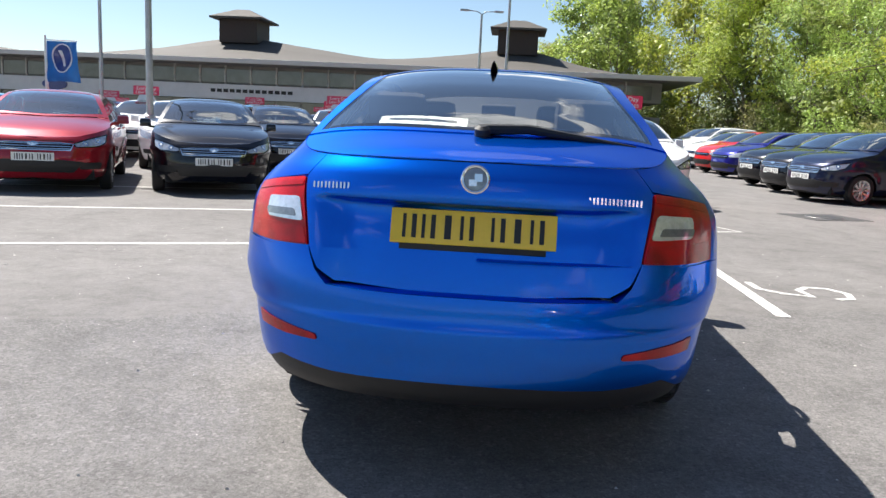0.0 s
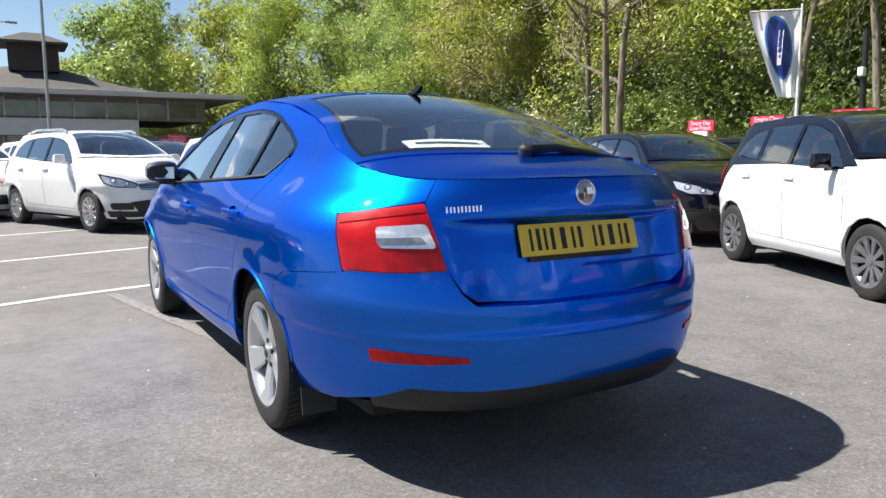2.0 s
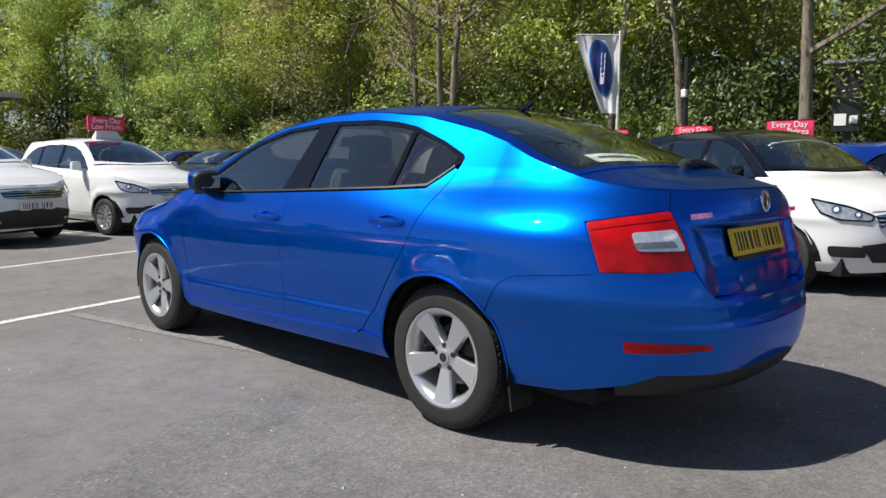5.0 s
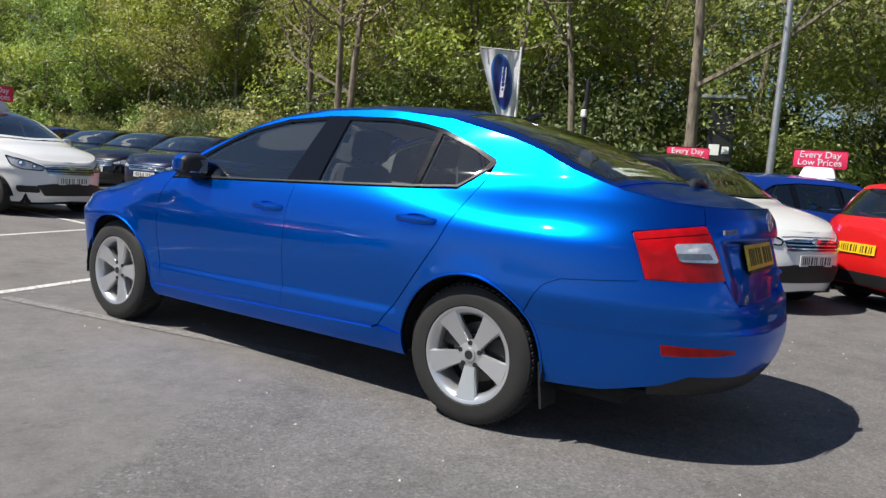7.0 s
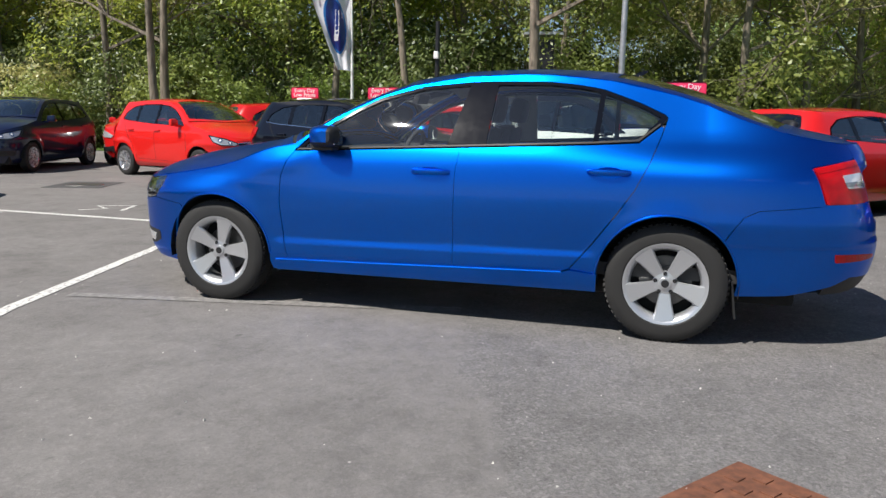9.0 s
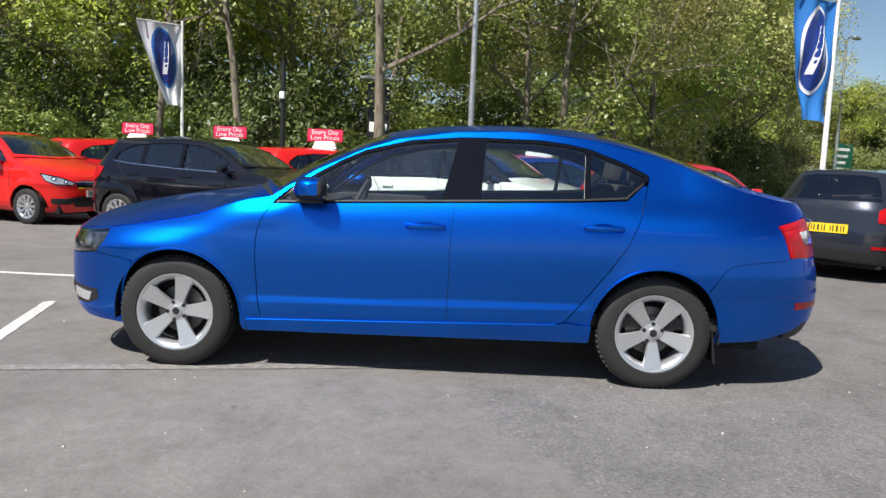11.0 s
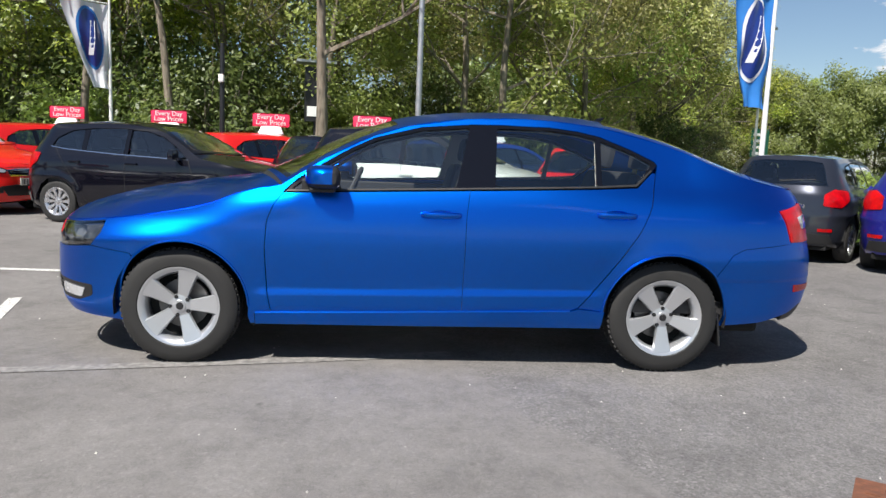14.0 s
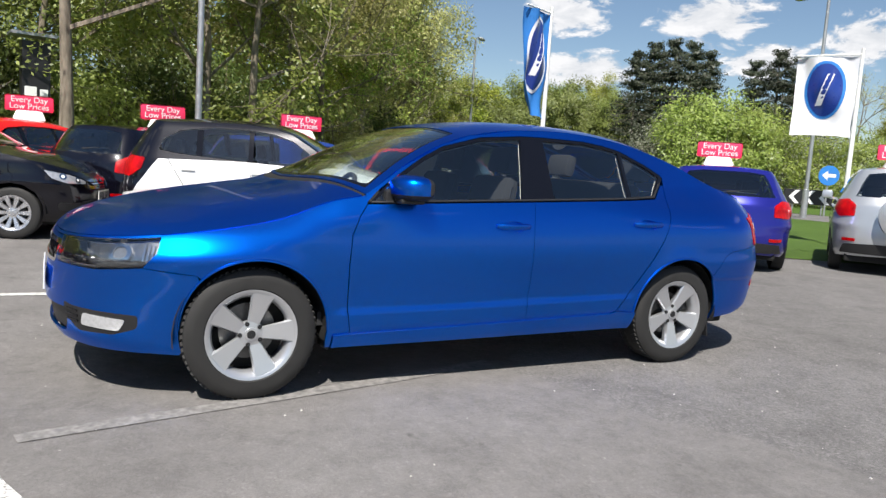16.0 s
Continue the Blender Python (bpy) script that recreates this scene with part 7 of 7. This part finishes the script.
def road_sign(x, y, yaw, kind):
    if kind == "chevron":
        s = thing("chevron_board", "black and white chevron board on posts", "road sign", pose(x, y, 0, 0, 0, yaw))
        bm = bmesh.new()
        box(bm, -1.0, 1.0, -0.02, 0.02, 0.45, 1.1, 0.01)
        part("board", bm, M_BLACKPAINT, s)
        for k in range(3):
            bm = bmesh.new()
            x0 = -0.8 + 0.62 * k
            v = [bm.verts.new((x0 + a, -0.026, b)) for a, b in ((0.0, 0.775), (0.26, 1.06), (0.44, 1.06), (0.18, 0.775), (0.44, 0.49), (0.26, 0.49))]
            bm.faces.new((v[0], v[1], v[2], v[3])), bm.faces.new((v[0], v[3], v[4], v[5]))
            part("chevron", bm, M_WHITE, s)
        for px in (-0.6, 0.6):
            bm = bmesh.new()
            tube(bm, [(px, 0.04, 0), (px, 0.04, 0.9)], 0.035, 8)
            part("post", bm, M_GALV, s)
    elif kind == "round":
        s = thing("round_sign", "round blue arrow sign on a grey post", "road sign", pose(x, y, 0, 0, 0, yaw))
        bm = bmesh.new()
        lathe(bm, [(0, 0.001), (0, 0.42), (0.03, 0.42), (0.03, 0.001)], 28, "Z")
        bmesh.ops.transform(bm, matrix=pose(0, 0, 1.75, 90, 0, 0), verts=bm.verts)
        part("disc", bm, M_FLAGBLUE, s)
        bm = bmesh.new()
        v = [bm.verts.new((a, -0.035, 1.75 + b)) for a, b in ((-0.28, 0), (-0.05, 0.2), (-0.05, 0.07), (0.28, 0.07), (0.28, -0.07), (-0.05, -0.07), (-0.05, -0.2))]
        bm.faces.new(v)
        part("arrow", bm, M_WHITE, s)
        bm = bmesh.new()
        tube(bm, [(0, 0.04, 0), (0, 0.04, 1.9)], 0.038, 8)
        part("post", bm, M_GALV, s)
    else:
        s = thing("direction_sign", "green direction sign with pale bars on posts", "road sign", pose(x, y, 0, 0, 0, yaw))
        bm = bmesh.new()
        box(bm, -0.75, 0.75, -0.02, 0.02, 1.6, 3.3, 0.02)
        part("board", bm, plain("sign_green", (0.01, 0.10, 0.06), 0.4), s)
        for k in range(4):
            bm = bmesh.new()
            box(bm, -0.6, 0.1 + 0.12 * k, -0.028, -0.02, 1.85 + 0.35 * k, 2.0 + 0.35 * k)
            part("bar", bm, M_WHITE, s)
        for px in (-0.5, 0.5):
            bm = bmesh.new()
            tube(bm, [(px, 0.05, 0), (px, 0.05, 3.2)], 0.045, 8)
            part("post", bm, M_GALV, s)


road_sign(*polar(143.7, 36), -127, "chevron")
road_sign(*polar(147.5, 37), -127, "chevron")
road_sign(*polar(144.8, 35.5), -125, "round")
road_sign(*polar(116.2, 46, -4.93, -0.15), -64, "green")

# ---- ground details ----
M_RUST = plain("rusty_iron", (0.16, 0.065, 0.035), 0.85, 0.2, spread=0.4, scale=22, bump=0.4)
cover = thing("drain_cover", "rusty red iron drain cover set in the asphalt", "drain cover", pose(-2.25, -1.62, 0, 0, 0, 144))
bm = bmesh.new()
box(bm, 0, 0.62, 0, 0.62, -0.02, 0.006, 0.004)
part("plate", bm, M_RUST, cover)
for i in range(9):
    for j in range(9):
        if (i + j) % 2:
            bm = bmesh.new()
            box(bm, 0.04 + 0.062 * i, 0.088 + 0.062 * i, 0.04 + 0.062 * j, 0.088 + 0.062 * j, 0.006, 0.011)
            part("stud", bm, M_RUST, cover)
mh = thing("manhole_cover", "dark iron manhole cover in a patched square", "manhole cover", pose(5.2, 7.9, 0, 0, 0, 20))
bm = bmesh.new()
box(bm, -0.55, 0.55, -0.45, 0.45, -0.02, 0.006, 0.004)
part("frame", bm, plain("patched_tar", (0.06, 0.06, 0.06), 0.9, spread=0.3), mh)
bm = bmesh.new()
lathe(bm, [(0.0, 0.30), (0.012, 0.29), (0.012, 0.001)], 28, "Z")
part("lid", bm, M_DISC, mh)
stripe("bay_number", [(2.12, 1.66), (2.13, 1.40), (2.27, 1.27), (2.48, 1.21), (2.45, 1.44), (2.56, 1.58), (2.72, 1.58), (2.82, 1.42), (2.77, 1.22), (2.64, 1.16)], 0.06, M_LINE, "curling white painted mark on asphalt")
stripe("bay_number", [(2.45, 5.5), (2.7, 5.3), (2.9, 5.6), (3.1, 5.2), (2.6, 5.0)], 0.06, M_LINE, "curling white painted mark on asphalt")
rs = np.random.RandomState(3)
litter = thing("litter", "scattered small pale stones and scraps on the asphalt", "litter", kind="stuff")
vs, fs = [], []
for k in range(260):
    x, y = rs.uniform(-5, 3.5), rs.uniform(-4.5, 3.5)
    r = rs.uniform(0.004, 0.011)
    a = rs.uniform(0, 6.28)
    i = len(vs)
    vs += [(x + r * math.cos(a + q), y + r * 0.7 * math.sin(a + q), 0.0005) for q in (0, 2.1, 4.2)] + [(x, y, r * 0.8)]
    fs += [(i, i + 1, i + 3), (i + 1, i + 2, i + 3), (i + 2, i, i + 3)]
raw("stones", vs, fs, plain("pale_stone", (0.5, 0.48, 0.44), 0.8), litter)

# ---- clouds, far off ----


def cloud_mat(seed):
    k = Mat("cloud_white")
    co = k.coord()
    n = k.noise(2.1, 7.0, 0.62, k.node("Mapping", {"Vector": co, "Location": (seed * 3.7, seed * 1.3, 0)}).outputs[0], 0.3)
    ln = k.node("VectorMath", {0: co})
    ln.operation = "LENGTH"
    body = k.math("SUBTRACT", k.math("ADD", 0.80, k.math("MULTIPLY", k.math("SUBTRACT", n, 0.5), 2.8)), k.math("MULTIPLY", ln.outputs["Value"], 1.45))
    alpha = k.math("MULTIPLY", body, 3.2, True)
    em = k.node("Emission", {"Color": k.ramp(n, [(0.3, (0.62, 0.66, 0.72)), (0.62, (0.98, 0.98, 1.0))]), "Strength": 0.62})
    mx = k.node("MixShader", {0: alpha, 1: k.node("BsdfTransparent").outputs[0], 2: em.outputs[0]})
    k.link(mx.outputs[0], k.out.inputs["Surface"])
    return k.m


for i, (az, el, w, h) in enumerate(((0, 44, 190, 80), (-16, 52, 150, 70), (14, 38, 130, 60), (126, 11.5, 90, 42), (136.4, 11.5, 110, 50), (146.5, 10, 90, 45), (128.2, 7.5, 120, 45), (140.5, 8.5, 100, 35), (118, 14.5, 80, 36), (155, 12, 140, 60), (108, 16, 90, 30), (168, 9, 150, 60), (-12, 13, 160, 40), (2, 20, 150, 50), (180, 25, 220, 90), (215, 22, 240, 100), (250, 30, 260, 100))):
    d = 900.0
    p = Vector((d * math.sin(radians(az)) * math.cos(radians(el)), d * math.cos(radians(az)) * math.cos(radians(el)), d * math.sin(radians(el))))
    ob = raw("cloud", [(-1, -1, 0), (1, -1, 0), (1, 1, 0), (-1, 1, 0)], [(0, 1, 2, 3)], cloud_mat(i + 1))
    ob.matrix_world = look(p, (0, 0, 1.2)) @ Matrix.Diagonal((w, h, 1, 1))
    ob.visible_shadow = False
    tagged(ob, "soft white fair-weather cloud in blue sky", "backdrop", "clouds", "structure")
